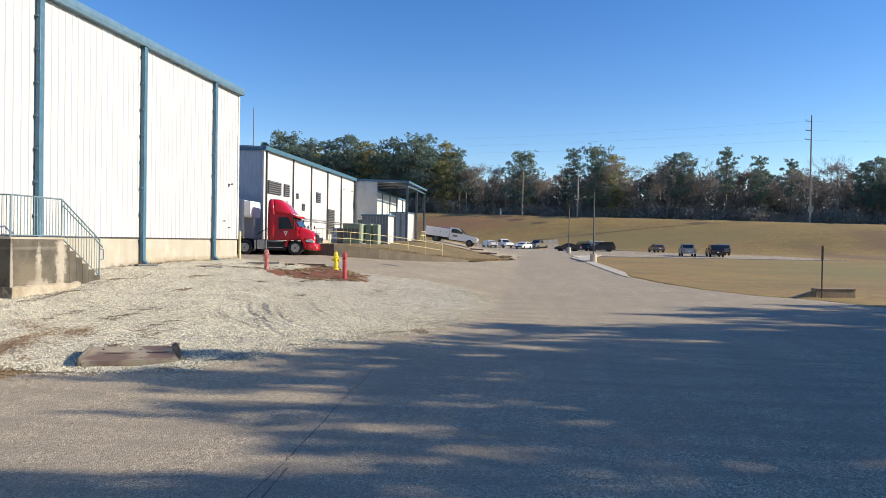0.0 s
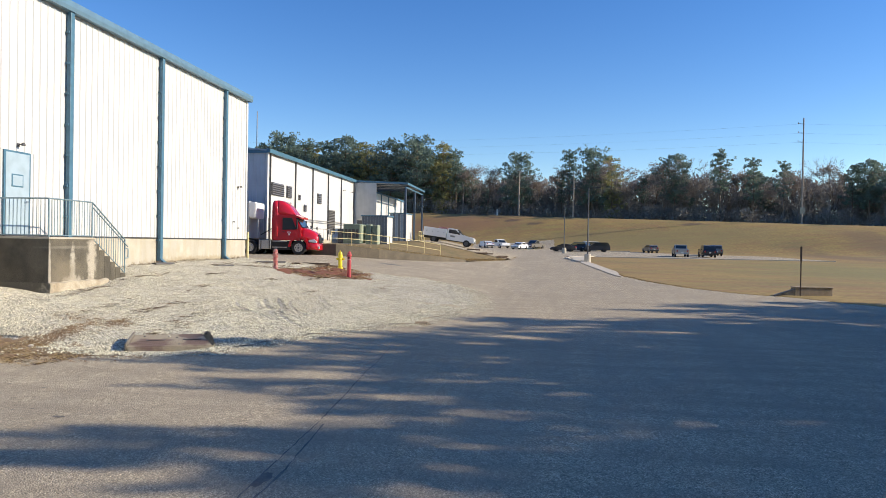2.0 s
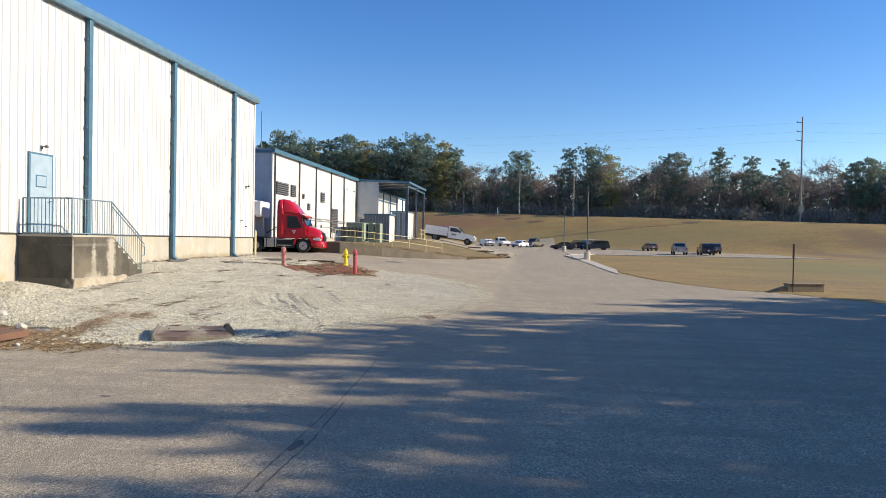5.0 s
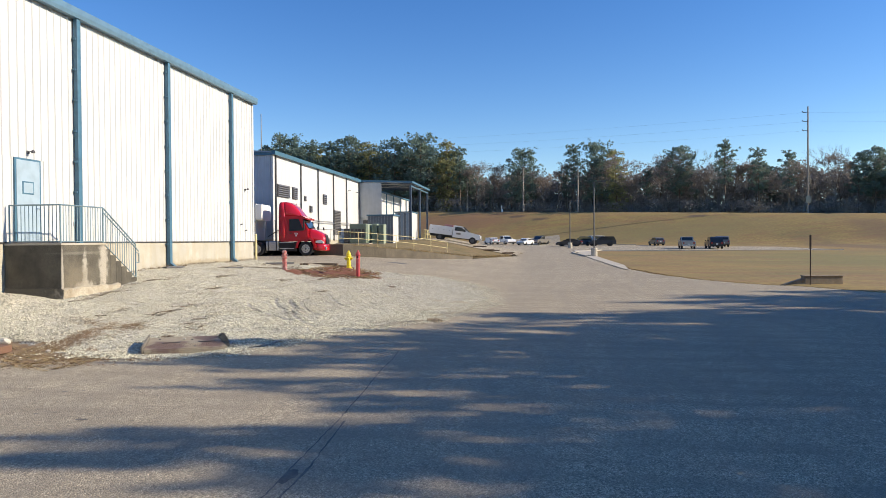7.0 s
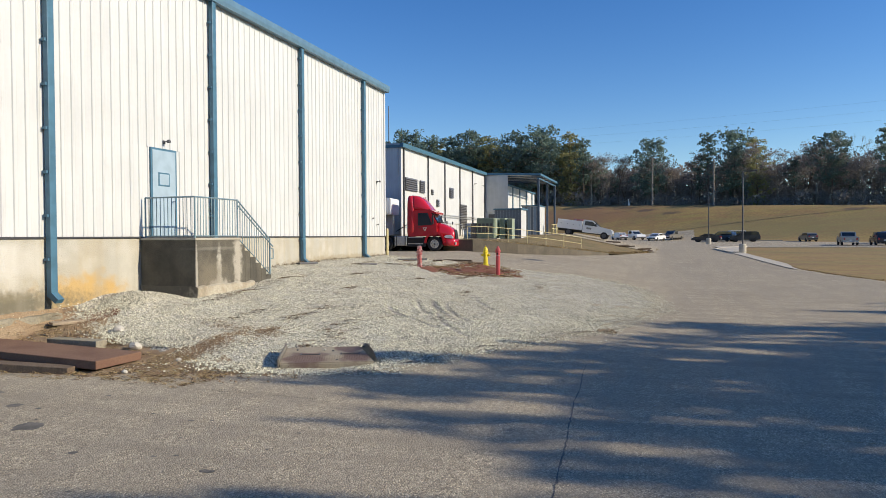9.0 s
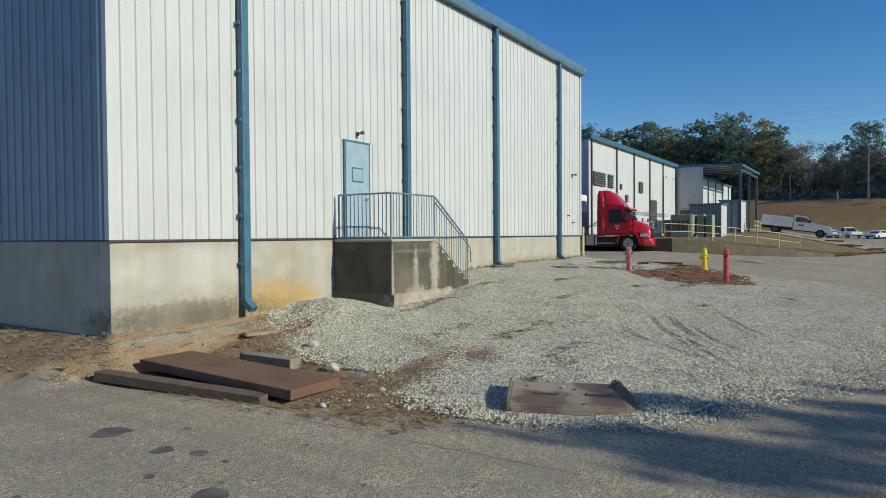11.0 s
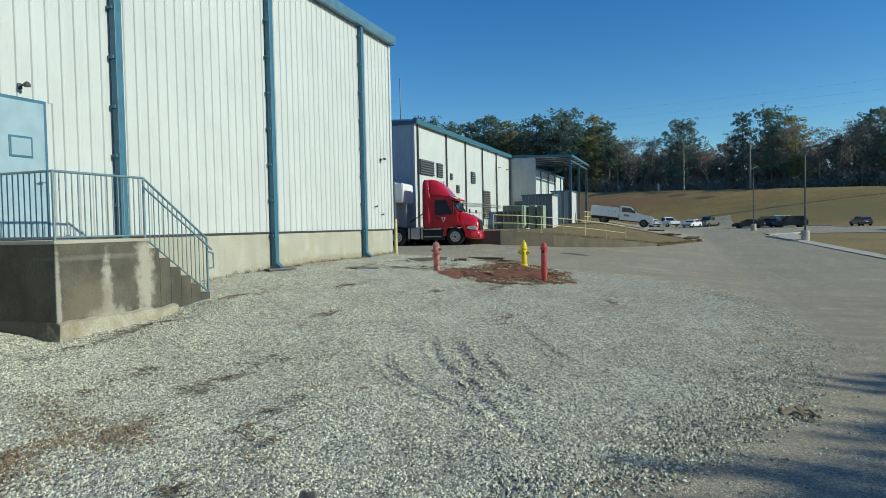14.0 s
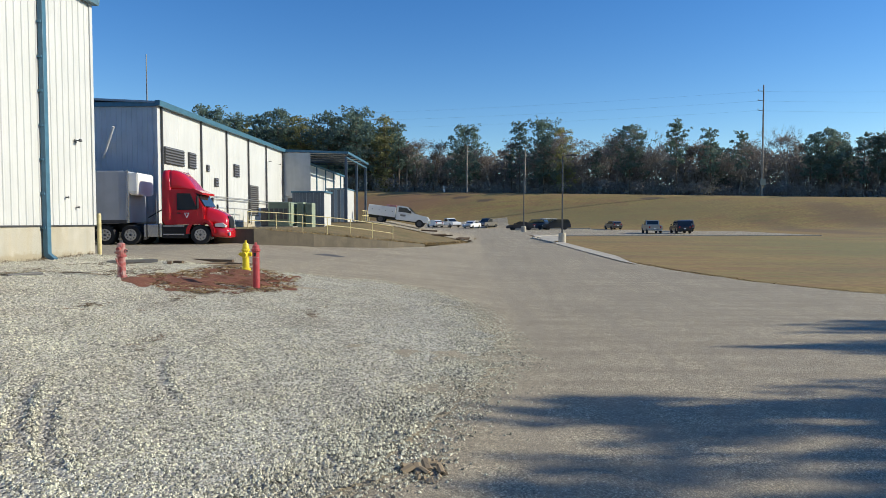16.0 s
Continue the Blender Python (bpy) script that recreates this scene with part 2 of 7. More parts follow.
def tracks(m, stretch, col, amount):
    """Long faint bands along one direction, as wheels leave them."""
    nt = m.node_tree
    N, L = nt.nodes, nt.links
    p = N["Principled BSDF"]
    geo = N.new("ShaderNodeNewGeometry")
    mp = N.new("ShaderNodeMapping")
    mp.inputs["Scale"].default_value = stretch
    L.new(geo.outputs["Position"], mp.inputs[0])
    n = N.new("ShaderNodeTexNoise")
    n.inputs["Scale"].default_value, n.inputs["Detail"].default_value = 1.0, 4
    L.new(mp.outputs[0], n.inputs["Vector"])
    r = N.new("ShaderNodeMapRange")
    r.inputs[1].default_value, r.inputs[2].default_value, r.inputs[4].default_value = 0.44, 0.62, amount
    L.new(n.outputs[0], r.inputs[0])
    mx = N.new("ShaderNodeMix")
    mx.data_type = "RGBA"
    L.new(r.outputs[0], mx.inputs[0])
    L.new(p.inputs["Base Color"].links[0].from_socket, mx.inputs[6])
    mx.inputs[7].default_value = (*col, 1)
    L.new(mx.outputs[2], p.inputs["Base Color"])


def pebbled(m, scale, low, high, relief=0.0, depth=0.01, spread_=1.0):
    """Breaks a surface into small stones, each a little lighter or darker, with joints between them."""
    nt = m.node_tree
    N, L = nt.nodes, nt.links
    p = N["Principled BSDF"]
    geo = N.new("ShaderNodeNewGeometry")
    vor = N.new("ShaderNodeTexVoronoi")
    vor.inputs["Scale"].default_value, vor.inputs["Randomness"].default_value = scale, spread_
    L.new(geo.outputs["Position"], vor.inputs["Vector"])
    sep = N.new("ShaderNodeSeparateColor")
    L.new(vor.outputs["Color"], sep.inputs[0])
    r = N.new("ShaderNodeMapRange")
    r.inputs[3].default_value, r.inputs[4].default_value = low, high
    L.new(sep.outputs[0], r.inputs[0])
    hsv = N.new("ShaderNodeHueSaturation")
    L.new(r.outputs[0], hsv.inputs["Value"])
    L.new(p.inputs["Base Color"].links[0].from_socket, hsv.inputs["Color"])
    L.new(hsv.outputs[0], p.inputs["Base Color"])
    if relief:
        b = N.new("ShaderNodeBump")
        b.invert = True
        b.inputs["Strength"].default_value, b.inputs["Distance"].default_value = relief, depth
        L.new(vor.outputs["Distance"], b.inputs["Height"])
        if p.inputs["Normal"].links:
            L.new(p.inputs["Normal"].links[0].from_socket, b.inputs["Normal"])
        L.new(b.outputs[0], p.inputs["Normal"])
    return m


pebbled(GRAVEL_BED, 30.0, 0.35, 1.65, 1.0, 0.02)
pebbled(ASPHALT, 48.0, 0.62, 1.38, 0.8, 0.008)
pebbled(ASPHALT, 17.0, 0.88, 1.10)
tracks(ASPHALT, (2.4, 0.3, 1.0), (0.25, 0.21, 0.15), 0.42)
tracks(ASPHALT, (0.12, 1.6, 1.0), (0.30, 0.257, 0.19), 0.4)
FOUNDATION = mat("foundation_concrete", (0.46, 0.44, 0.375), 0.92, grain=0.25, grain_scale=40, stain=0.45, stain_scale=0.8, stain_col=(0.44, 0.36, 0.22), streak=0.45, blotch=(1.6, 0.55, (0.60, 0.585, 0.52)), bump=0.6, bump_scale=30)
spot(FOUNDATION, (3.9, 0.0, -0.15), (1.2, 1.0, 0.58), (0.52, 0.33, 0.10), 0.85)
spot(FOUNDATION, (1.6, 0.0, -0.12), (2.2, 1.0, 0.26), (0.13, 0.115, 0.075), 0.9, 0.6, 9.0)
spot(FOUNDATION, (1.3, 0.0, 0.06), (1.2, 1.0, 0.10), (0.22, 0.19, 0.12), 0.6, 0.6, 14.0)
spot(FOUNDATION, (1.6, 0.0, 0.85), (1.5, 1.0, 0.42), (0.62, 0.60, 0.54), 0.6, 0.4, 2.0)
spot(FOUNDATION, (18.0, 0.0, 0.35), (4.5, 1.0, 0.22), (0.30, 0.25, 0.15), 0.6, 0.4, 5.0)
tracks(FOUNDATION, (1.3, 1.0, 0.16), (0.33, 0.295, 0.22), 0.4)
# worn and eroded places on the bank and the verge
tracks(GRASS, (0.55, 0.09, 0.5), (0.28, 0.225, 0.055), 0.4)
tracks(GRASS, (1.1, 0.13, 1.0), (0.25, 0.135, 0.055), 0.5)
spot(GRASS, (161, 6, 6.2), (9, 17, 4), (0.23, 0.115, 0.06), 0.7, 0.6, 0.25)
spot(GRASS, (102, -64, 0), (16, 3.0, 6), (0.15, 0.095, 0.05), 0.7, 0.6, 0.3)
spot(GRASS, (118, -77, 2.5), (14, 4, 6), (0.17, 0.105, 0.055), 0.6, 0.6, 0.3)
spot(GRASS, (52, -46, -0.7), (26, 10, 6), (0.17, 0.165, 0.05), 0.65, 0.7, 0.2)
spot(GRASS, (135, -40, 3.2), (9, 34, 3), (0.22, 0.18, 0.07), 0.6, 0.7, 0.2)
for fx, fy, fz in ((159, -10, 7.4), (154.4, -15.7, 6.5), (144, -50.5, 6.5)):
    spot(GRASS, (fx, fy, fz), (1.2, 2.2, 1.5), (0.09, 0.06, 0.04), 0.85, 0.5, 0.8)
BLOCK = mat("landing_concrete", (0.145, 0.13, 0.097), 0.92, grain=0.5, grain_scale=38, stain=0.85, stain_scale=1.7, stain_col=(0.055, 0.052, 0.043), blotch=(9.0, 0.5, (0.11, 0.10, 0.08)), streak=0.4, bump=0.8, bump_scale=30)
spot(BLOCK, (6.75, -1.8, 0.38), (0.10, 0.6, 0.62), (0.50, 0.47, 0.39), 0.75, 0.5, 9.0)
spot(BLOCK, (6.75, -1.8, 0.02), (0.40, 0.6, 0.18), (0.50, 0.47, 0.39), 0.7, 0.5, 10.0)
spot(BLOCK, (6.6, -1.8, 1.05), (0.9, 0.6, 0.04), (0.46, 0.43, 0.36), 0.18, 0.6, 30.0)
spot(BLOCK, (7.62, -1.8, 0.65), (0.20, 0.6, 0.75), (0.48, 0.44, 0.36), 0.75, 0.5, 8.0)
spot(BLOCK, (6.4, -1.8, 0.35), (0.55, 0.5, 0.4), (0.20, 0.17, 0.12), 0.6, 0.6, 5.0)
spot(BLOCK, (5.80, -1.8, 0.25), (0.05, 0.04, 0.9), (0.48, 0.44, 0.37), 0.6, 0.4, 9.0)
LEDGE = mat("ledge_concrete", (0.30, 0.27, 0.20), 0.95, grain=0.5, grain_scale=25, stain=0.8, stain_scale=2.2, stain_col=(0.13, 0.11, 0.07), blotch=(7.0, 0.6, (0.36, 0.30, 0.20)), bump=1.0, bump_scale=16)
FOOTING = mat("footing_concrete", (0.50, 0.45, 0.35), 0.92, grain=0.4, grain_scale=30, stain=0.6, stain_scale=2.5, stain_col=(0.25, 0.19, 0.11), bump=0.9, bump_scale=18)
# Darkens the footing's left face in colour, where it lies in shade.
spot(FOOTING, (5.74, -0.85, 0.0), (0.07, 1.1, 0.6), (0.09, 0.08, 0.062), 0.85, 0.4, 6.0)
for rx_, ry_, rr_ in ((1.62, -7.40, 0.38), (2.00, -8.22, 0.27), (2.46, -7.84, 0.25)):
    spot(DOCK, (rx_, ry_, -0.75), (rr_, rr_, 3.0), (0.14, 0.085, 0.075), 0.85, 0.3, 3.4)
RETAIN = mat("retaining_concrete", (0.15, 0.125, 0.09), 0.92, grain=0.4, grain_scale=20, stain=0.8, stain_scale=1.1, stain_col=(0.09, 0.08, 0.06), streak=0.6, bump=0.7, bump_scale=20)
SHED_GREY = mat("shed_grey", (0.15, 0.175, 0.20), 0.5, stain=0.2, stain_scale=2, rnd=0.15)
CANOPY_BLUE = mat("canopy_blue", (0.07, 0.10, 0.14), 0.5, stain=0.3, stain_scale=1.5)
STRAW = island_tint(mat("dry_straw", (0.36, 0.26, 0.12), 0.9), 0.9, 0.4)
TWIG = island_tint(mat("dark_twigs", (0.19, 0.135, 0.085), 0.9), 0.9, 0.4)
DRY_LEAF = island_tint(mat("fallen_leaves", (0.20, 0.12, 0.07), 0.9), 0.9, 0.4)
DRIFT = island_tint(mat("drift_soil", (0.27, 0.19, 0.115), 0.95, stain=0.5, stain_scale=3), 0.8, 0.4)
TAR = mat("tar_stain", (0.10, 0.092, 0.08), 0.7, grain=0.4, grain_scale=30, stain=0.6, stain_scale=6, stain_col=(0.24, 0.215, 0.18))


# ---- mesh helpers ----
def thing(name, at=(0, 0, 0), rz=0.0, label="", category="", group="", kind="", scale=1.0):
    ob = new(name)
    ob.empty_display_size = 0.2
    ob.matrix_basis = Matrix.LocRotScale(at, Euler((0, 0, radians(rz))), (scale,) * 3)
    return tagged(ob, label, category, group, kind)


def part(name, bm, material, parent, label="", smooth=False):
    me = bm if isinstance(bm, bpy.types.Mesh) else bpy.data.meshes.new(name)
    if not isinstance(bm, bpy.types.Mesh):
        bmesh.ops.recalc_face_normals(bm, faces=bm.faces)
        bm.to_mesh(me)
        bm.free()
        if smooth:
            for f in me.polygons:
                f.use_smooth = True
        if material:
            me.materials.append(material)
    ob = new(name, me)
    ob.parent = parent
    if label:
        ob["label"] = label
    return ob


def box(x0, x1, y0, y1, z0, z1, bevel=0.0, bm=None):
    bm = bm or bmesh.new()
    vs = [bm.verts.new((x, y, z)) for x in (x0, x1) for y in (y0, y1) for z in (z0, z1)]
    fs = [bm.faces.new([vs[i] for i in f]) for f in
          ((0, 1, 3, 2), (4, 6, 7, 5), (0, 4, 5, 1), (2, 3, 7, 6), (0, 2, 6, 4), (1, 5, 7, 3))]
    if bevel:
        es = list({e for f in fs for e in f.edges})
        bmesh.ops.bevel(bm, geom=es, offset=bevel, segments=2, affect="EDGES", profile=0.5)
    return bm


def tube(p, q, r, r2=None, n=10, bm=None, caps=True):
    """A round bar from p to q."""
    bm = bm or bmesh.new()
    p, q = Vector(p), Vector(q)
    m = Matrix.Translation((p + q) / 2) @ (q - p).to_track_quat("Z", "Y").to_matrix().to_4x4()
    bmesh.ops.create_cone(bm, cap_ends=caps, segments=n, radius1=r, radius2=r if r2 is None else r2,
                          depth=(q - p).length, matrix=m)
    return bm


def prism(outline, axis, lo, hi, bevel=0.0, bm=None):
    """An outline (list of pairs) drawn out along an axis from lo to hi."""
    bm = bm or bmesh.new()
    def at(u, v, w):
        return {"x": (w, u, v), "y": (u, w, v), "z": (u, v, w)}[axis]
    a = [bm.verts.new(at(u, v, lo)) for u, v in outline]
    b = [bm.verts.new(at(u, v, hi)) for u, v in outline]
    fs = [bm.faces.new(a), bm.faces.new(b[::-1])]
    n = len(a)
    for i in range(n):
        fs.append(bm.faces.new((a[i], b[i], b[(i + 1) % n], a[(i + 1) % n])))
    if bevel:
        bmesh.ops.bevel(bm, geom=list({e for f in fs for e in f.edges}), offset=bevel, segments=2, affect="EDGES")
    return bm


def lathe(profile, n=16, bm=None, centre=(0, 0, 0), axis="z"):
    """A turned body from (radius, height) pairs."""
    bm = bm or bmesh.new()
    rings = []
    c = Vector(centre)
    for r, h in profile:
        ring = []
        for i in range(n):
            a = 2 * math.pi * i / n
            u, v = r * math.cos(a), r * math.sin(a)
            ring.append(bm.verts.new(c + Vector({"z": (u, v, h), "y": (u, h, v), "x": (h, u, v)}[axis])))
        rings.append(ring)
    for a, b in zip(rings, rings[1:]):
        for i in range(n):
            bm.faces.new((a[i], a[(i + 1) % n], b[(i + 1) % n], b[i]))
    bm.faces.new(rings[0][::-1])
    bm.faces.new(rings[-1])
    return bm


def loft(sections, n=24, power=4.0, bm=None):
    """A smooth body through rounded upright sections: (x, half width, bottom, top, narrowing towards the top)."""
    bm = bm or bmesh.new()
    rings = []
    for x, hw, zb, zt, taper in sections:
        ring = []
        for i in range(n):
            a = 2 * math.pi * (i + 0.5) / n
            c, q = math.cos(a), math.sin(a)
            u = math.copysign(abs(c) ** (2 / power), c)
            v = math.copysign(abs(q) ** (2 / power), q) * 0.5 + 0.5
            ring.append(bm.verts.new((x, u * hw * (1 - (1 - taper) * v), zb + (zt - zb) * v)))
        rings.append(ring)
    for a, b in zip(rings, rings[1:]):
        for i in range(n):
            bm.faces.new((a[i], a[(i + 1) % n], b[(i + 1) % n], b[i]))
    bm.faces.new(rings[0][::-1])
    bm.faces.new(rings[-1])
    return bm


def raw(name, verts, faces, material, parent=None, smooth=False):
    me = bpy.data.meshes.new(name)
    me.from_pydata([tuple(v) for v in verts], [], faces)
    me.materials.append(material)
    if smooth:
        for f in me.polygons:
            f.use_smooth = True
    ob = new(name, me)
    ob.parent = parent
    return ob


def lerp_table(table, x):
    xs, ys = zip(*table)
    return float(np.interp(x, xs, ys))


def smoothstep(a, b, x):
    t = min(1.0, max(0.0, (x - a) / (b - a)))
    return t * t * (3 - 2 * t)


# ---- lie of the land ----
def berm_crest(y):
    """Where the bank's crest runs and how high it is."""
    return 168 + 0.40 * (max(-170, min(70, y)) + 12), 8.9 + 0.033 * (max(-120, min(60, y)) + 12)


def ground_z(x, y):
    z = -1.0 + 0.0133 * 10 * math.log1p(math.exp(min(60, (min(x, 150) - 32) / 10)))
    # the yard rises towards the buildings
    amount = lerp_table(((-3, 0.0), (0, 0.0), (1.6, 0.05), (2.5, 0.30), (5, 0.67), (6, 0.78), (9, 1.08), (14, 1.28), (22, 1.32), (36, 1.15), (45, 1.2), (80, 1.2), (110, 0.3)), x)
    z += amount * min(1.0, max(0.0, (y + 13.5) / 13.5))
    # steep soil bank against the near foundation
    d = math.hypot(max(0.0, -x), max(0.0, -y)) if x < 30 else 9.0
    k = smoothstep(-0.3, 0.3, y)
    rise = (1 - k) * 0.88 * math.exp(-d / 0.23) + k * 0.55 * max(0.0, 1 - d / 1.5)
    z = max(z, -1.0 + rise * (1 - smoothstep(6, 12, x)))
    # low mounds round the hydrants
    z += 0.16 * math.exp(-((x - 20.9) / 1.3) ** 2 - ((y + 5.4) / 1.3) ** 2) + 0.08 * math.exp(-((x - 17.0) / 1.5) ** 2 - ((y + 3.8) / 1.2) ** 2)
    # bank with the highway on top
    cx, cz = berm_crest(y)
    toe = cx - 33
    f = smoothstep(toe - 4, cx + 1, x)
    z = z * (1 - f) + cz * f
    # hillside on the right
    f = smoothstep(-56, -125, y) * smoothstep(25, 110, x)
    z += 3.2 * f * (1 - smoothstep(cx - 30, cx, x))
    return z


def under_paving(x, y):
    """True where asphalt lies well over the ground, which is dug out there."""
    if x < 23:
        return -28 < y < (44 if x < -2.5 else -2.0 - 2.0 * max(0.0, x) if x < 4 else -14.5)
    return lerp_table(((23, -23), (40, -19), (140, -18)), x) < y < lerp_table(((23, 38), (36, 38), (38, -6.5), (45, -10.5), (62, -14), (85, -13.5), (100, -4.5), (140, -4.5)), x) and x < 137


def sheet(name, us, vs, at, material, lift=0.0):
    """A surface over a grid of parameters; at(u, v) gives x and y."""
    verts, faces = [], []
    for u in us:
        for v in vs:
            x, y = at(u, v)
            z = ground_z(x, y)
            if lift == 0.0 and -4.0 < x < 25.0 and -15.0 < y < 38.0:
                z = min(z, -1.0) - 0.35
            verts.append((x, y, z + (-0.25 if lift == 0.0 and under_paving(x, y) else lift)))
    n = len(vs)
    for i in range(len(us) - 1):
        for j in range(n - 1):
            faces.append((i * n + j, (i + 1) * n + j, (i + 1) * n + j + 1, i * n + j + 1))
    ob = raw(name, verts, faces, material, smooth=True)
    return ob


def spread(*knots):
    """Values from (start, step) knots to the last start."""
    vals = []
    for (a, s), (b, _) in zip(knots, knots[1:]):
        vals += list(np.arange(a, b - 1e-6, s))
    return vals + [knots[-1][0]]


ground = sheet("ground", spread((-2500, 400), (-100, 20), (-40, 2.5), (130, 2.0), (190, 10), (300, 300), (3000, 0)),
               spread((-2500, 400), (-180, 6), (-60, 1.5), (60, 6), (150, 350), (2600, 0)), lambda u, v: (u, v), GRASS)
tagged(ground, "dry tan winter grass over gently rising ground", "ground", kind="structure")

# ---- paved ground ----
ROAD_R = ((-80, -32), (-20, -31), (5, -30.5), (18, -29.5), (22, -27.4), (23.7, -25.6), (27.5, -23.6), (33, -22.3), (39, -21.5), (66, -20.6), (85, -20.0), (140, -20))
ROAD_L = ((-0.4, -1.0), (0.0, -4.5), (1.0, -5.5), (3.8, -8.5), (9, -10), (15, -11), (18, -9.5), (22.6, -1.0), (38.4, -1.0), (38.8, -3.6),
          (44, -7.2), (49.4, -9.2), (62, -12.3), (75, -13.2), (85, -11.5), (95, -5), (105, -2), (140, -2))
GRAVEL_R = ((0.0, -2.6), (0.3, -5.0), (0.7, -7.5), (1.3, -8.8), (2.2, -9.5), (3.8, -10.5), (6.5, -12.15), (9.3, -12.85), (12.5, -13.7), (15, -13.65), (18, -13.2), (20.5, -12.4), (22.4, -11.0), (23.0, -9.5))


def wobble(x, amount, scale=1.0):
    return amount * (noise.noise(Vector((x * scale, 3.7, 0.0))) + 0.6 * noise.noise(Vector((x * scale * 3.1, 9.1, 0.0))))


road_near = sheet("road", spread((-80, 5), (-30, 1.0), (-2.0, 0.2), (-0.4, 0)), spread((0, 0.02), (0.36, 0.003), (0.46, 0.02), (1, 0)),
                  lambda u, v: (u + (wobble(v * 40, 0.12) if u > -0.5 else 0), lerp_table(ROAD_R, u) * (1 - v) + 45 * v), ASPHALT, 0.03)
tagged(road_near, "worn grey asphalt road in patchy tree shade", "road", kind="structure")
road_far = sheet("road", spread((-0.4, 0.4), (50, 1.0), (140, 0)), spread((0, 0.02), (1, 0)),
                 lambda u, v: (u, (lerp_table(ROAD_R, u) + wobble(u, 0.25, 0.6)) * (1 - v) + lerp_table(ROAD_L, u) * v), ASPHALT, 0.03)
tagged(road_far, "worn grey asphalt drive and truck yard", "road", kind="structure")
yard = sheet("yard", spread((22.62, 0.6), (38.4, 0)), spread((-1.0, 0.6), (40, 0)), lambda u, v: (u, v), ASPHALT, 0.03)
tagged(yard, "grey asphalt yard between the buildings", "yard", kind="structure")
lot = sheet("parking_lot", spread((87, 1.5), (122, 0)), spread((0, 0.05), (1, 0)),
            lambda u, v: (u, -20 * (1 - v) + v * lerp_table(((87, -56), (104, -54), (112, -40), (122, -34)), u)), ASPHALT, 0.03)
tagged(lot, "grey asphalt car park below the grassy bank", "car park", kind="structure")


RUTS = ((6.1, -7.5, 45, 2.8), (6.9, -7.8, 36, 3.6), (7.5, -7.9, 31, 2.6), (5.8, -8.6, 30, 3.0), (7.0, -8.5, 33, 2.6), (9.2, -8.6, 28, 2.4))


SOIL_EDGE = ((-8, 0.5), (-6.5, 0.85), (-5.5, 1.25), (-4.95, 1.6), (-3.8, 1.85), (-3.4, 2.0), (-2.4, 2.15), (-1.1, 2.95), (0, 3.5))


def gravel_z(x, y):
    z = ground_z(x, y)
    n = noise.noise(Vector((x * 0.7, y * 0.7, 1.0))) * 0.05 + noise.noise(Vector((x * 2.3, y * 2.3, 5.0))) * 0.03
    # heap beside the landing
    h = 0.34 * math.exp(-((x - 4.7) / 0.95) ** 2 - ((y + 0.75) / 0.85) ** 2) * smoothstep(0.0, 1.1, x - lerp_table(SOIL_EDGE, y))
    for cx, cy, a, ln in RUTS:
        c, s = math.cos(radians(a)), math.sin(radians(a))
        u, v = (x - cx) * c + (y - cy) * s, -(x - cx) * s + (y - cy) * c
        v += 0.10 * u * u
        if abs(u) < ln / 2 + 0.4:
            e = smoothstep(ln / 2 + 0.4, ln / 2 - 0.6, abs(u))
            n += e * (-0.035 * math.exp(-(v / 0.05) ** 2) + 0.018 * (math.exp(-((abs(v) - 0.14) / 0.06) ** 2)))
    return z + 0.06 + h + n


def gravel_right(x):
    return lerp_table(GRAVEL_R, x) + wobble(x, 0.22, 0.9)


def gravel_left(x):
    return -0.004 if x < 22.5 else -0.004 - (x - 22.5) * 2.0


def gravel_start(y):
    """Where the gravel gives way to bare soil."""
    return lerp_table(SOIL_EDGE, y) + wobble(y, 0.25, 1.3)


gv, gf = [], []
gxs, gns = spread((0.0, 0.10), (23.0, 0)), 110
for x in gxs:
    a, b = gravel_left(x), gravel_right(x)
    for j in range(gns + 1):
        v = j / gns
        y = a + (b - a) * v
        fade = min(1.0, (1 - v) * 9) * min(1.0, max(0.0, x + 0.1 - gravel_start(y)) * 1.8) * min(1.0, (23.0 - x) * 1.2)
        z = gravel_z(x, y)
        gv.append((x, y, ground_z(x, y) + 0.012 + (z - ground_z(x, y) - 0.012) * fade))
for i in range(len(gxs) - 1):
    for j in range(gns):
        k = i * (gns + 1) + j
        gf.append((k, k + gns + 1, k + gns + 2, k + 1))
gf = [f for f in gf if gv[f[0]][0] > gravel_start(gv[f[0]][1])]
gravel = tagged(raw("gravel_yard", gv, gf, GRAVEL_BED, smooth=True), "pale crushed-stone gravel yard with wheel ruts", "gravel", kind="structure")


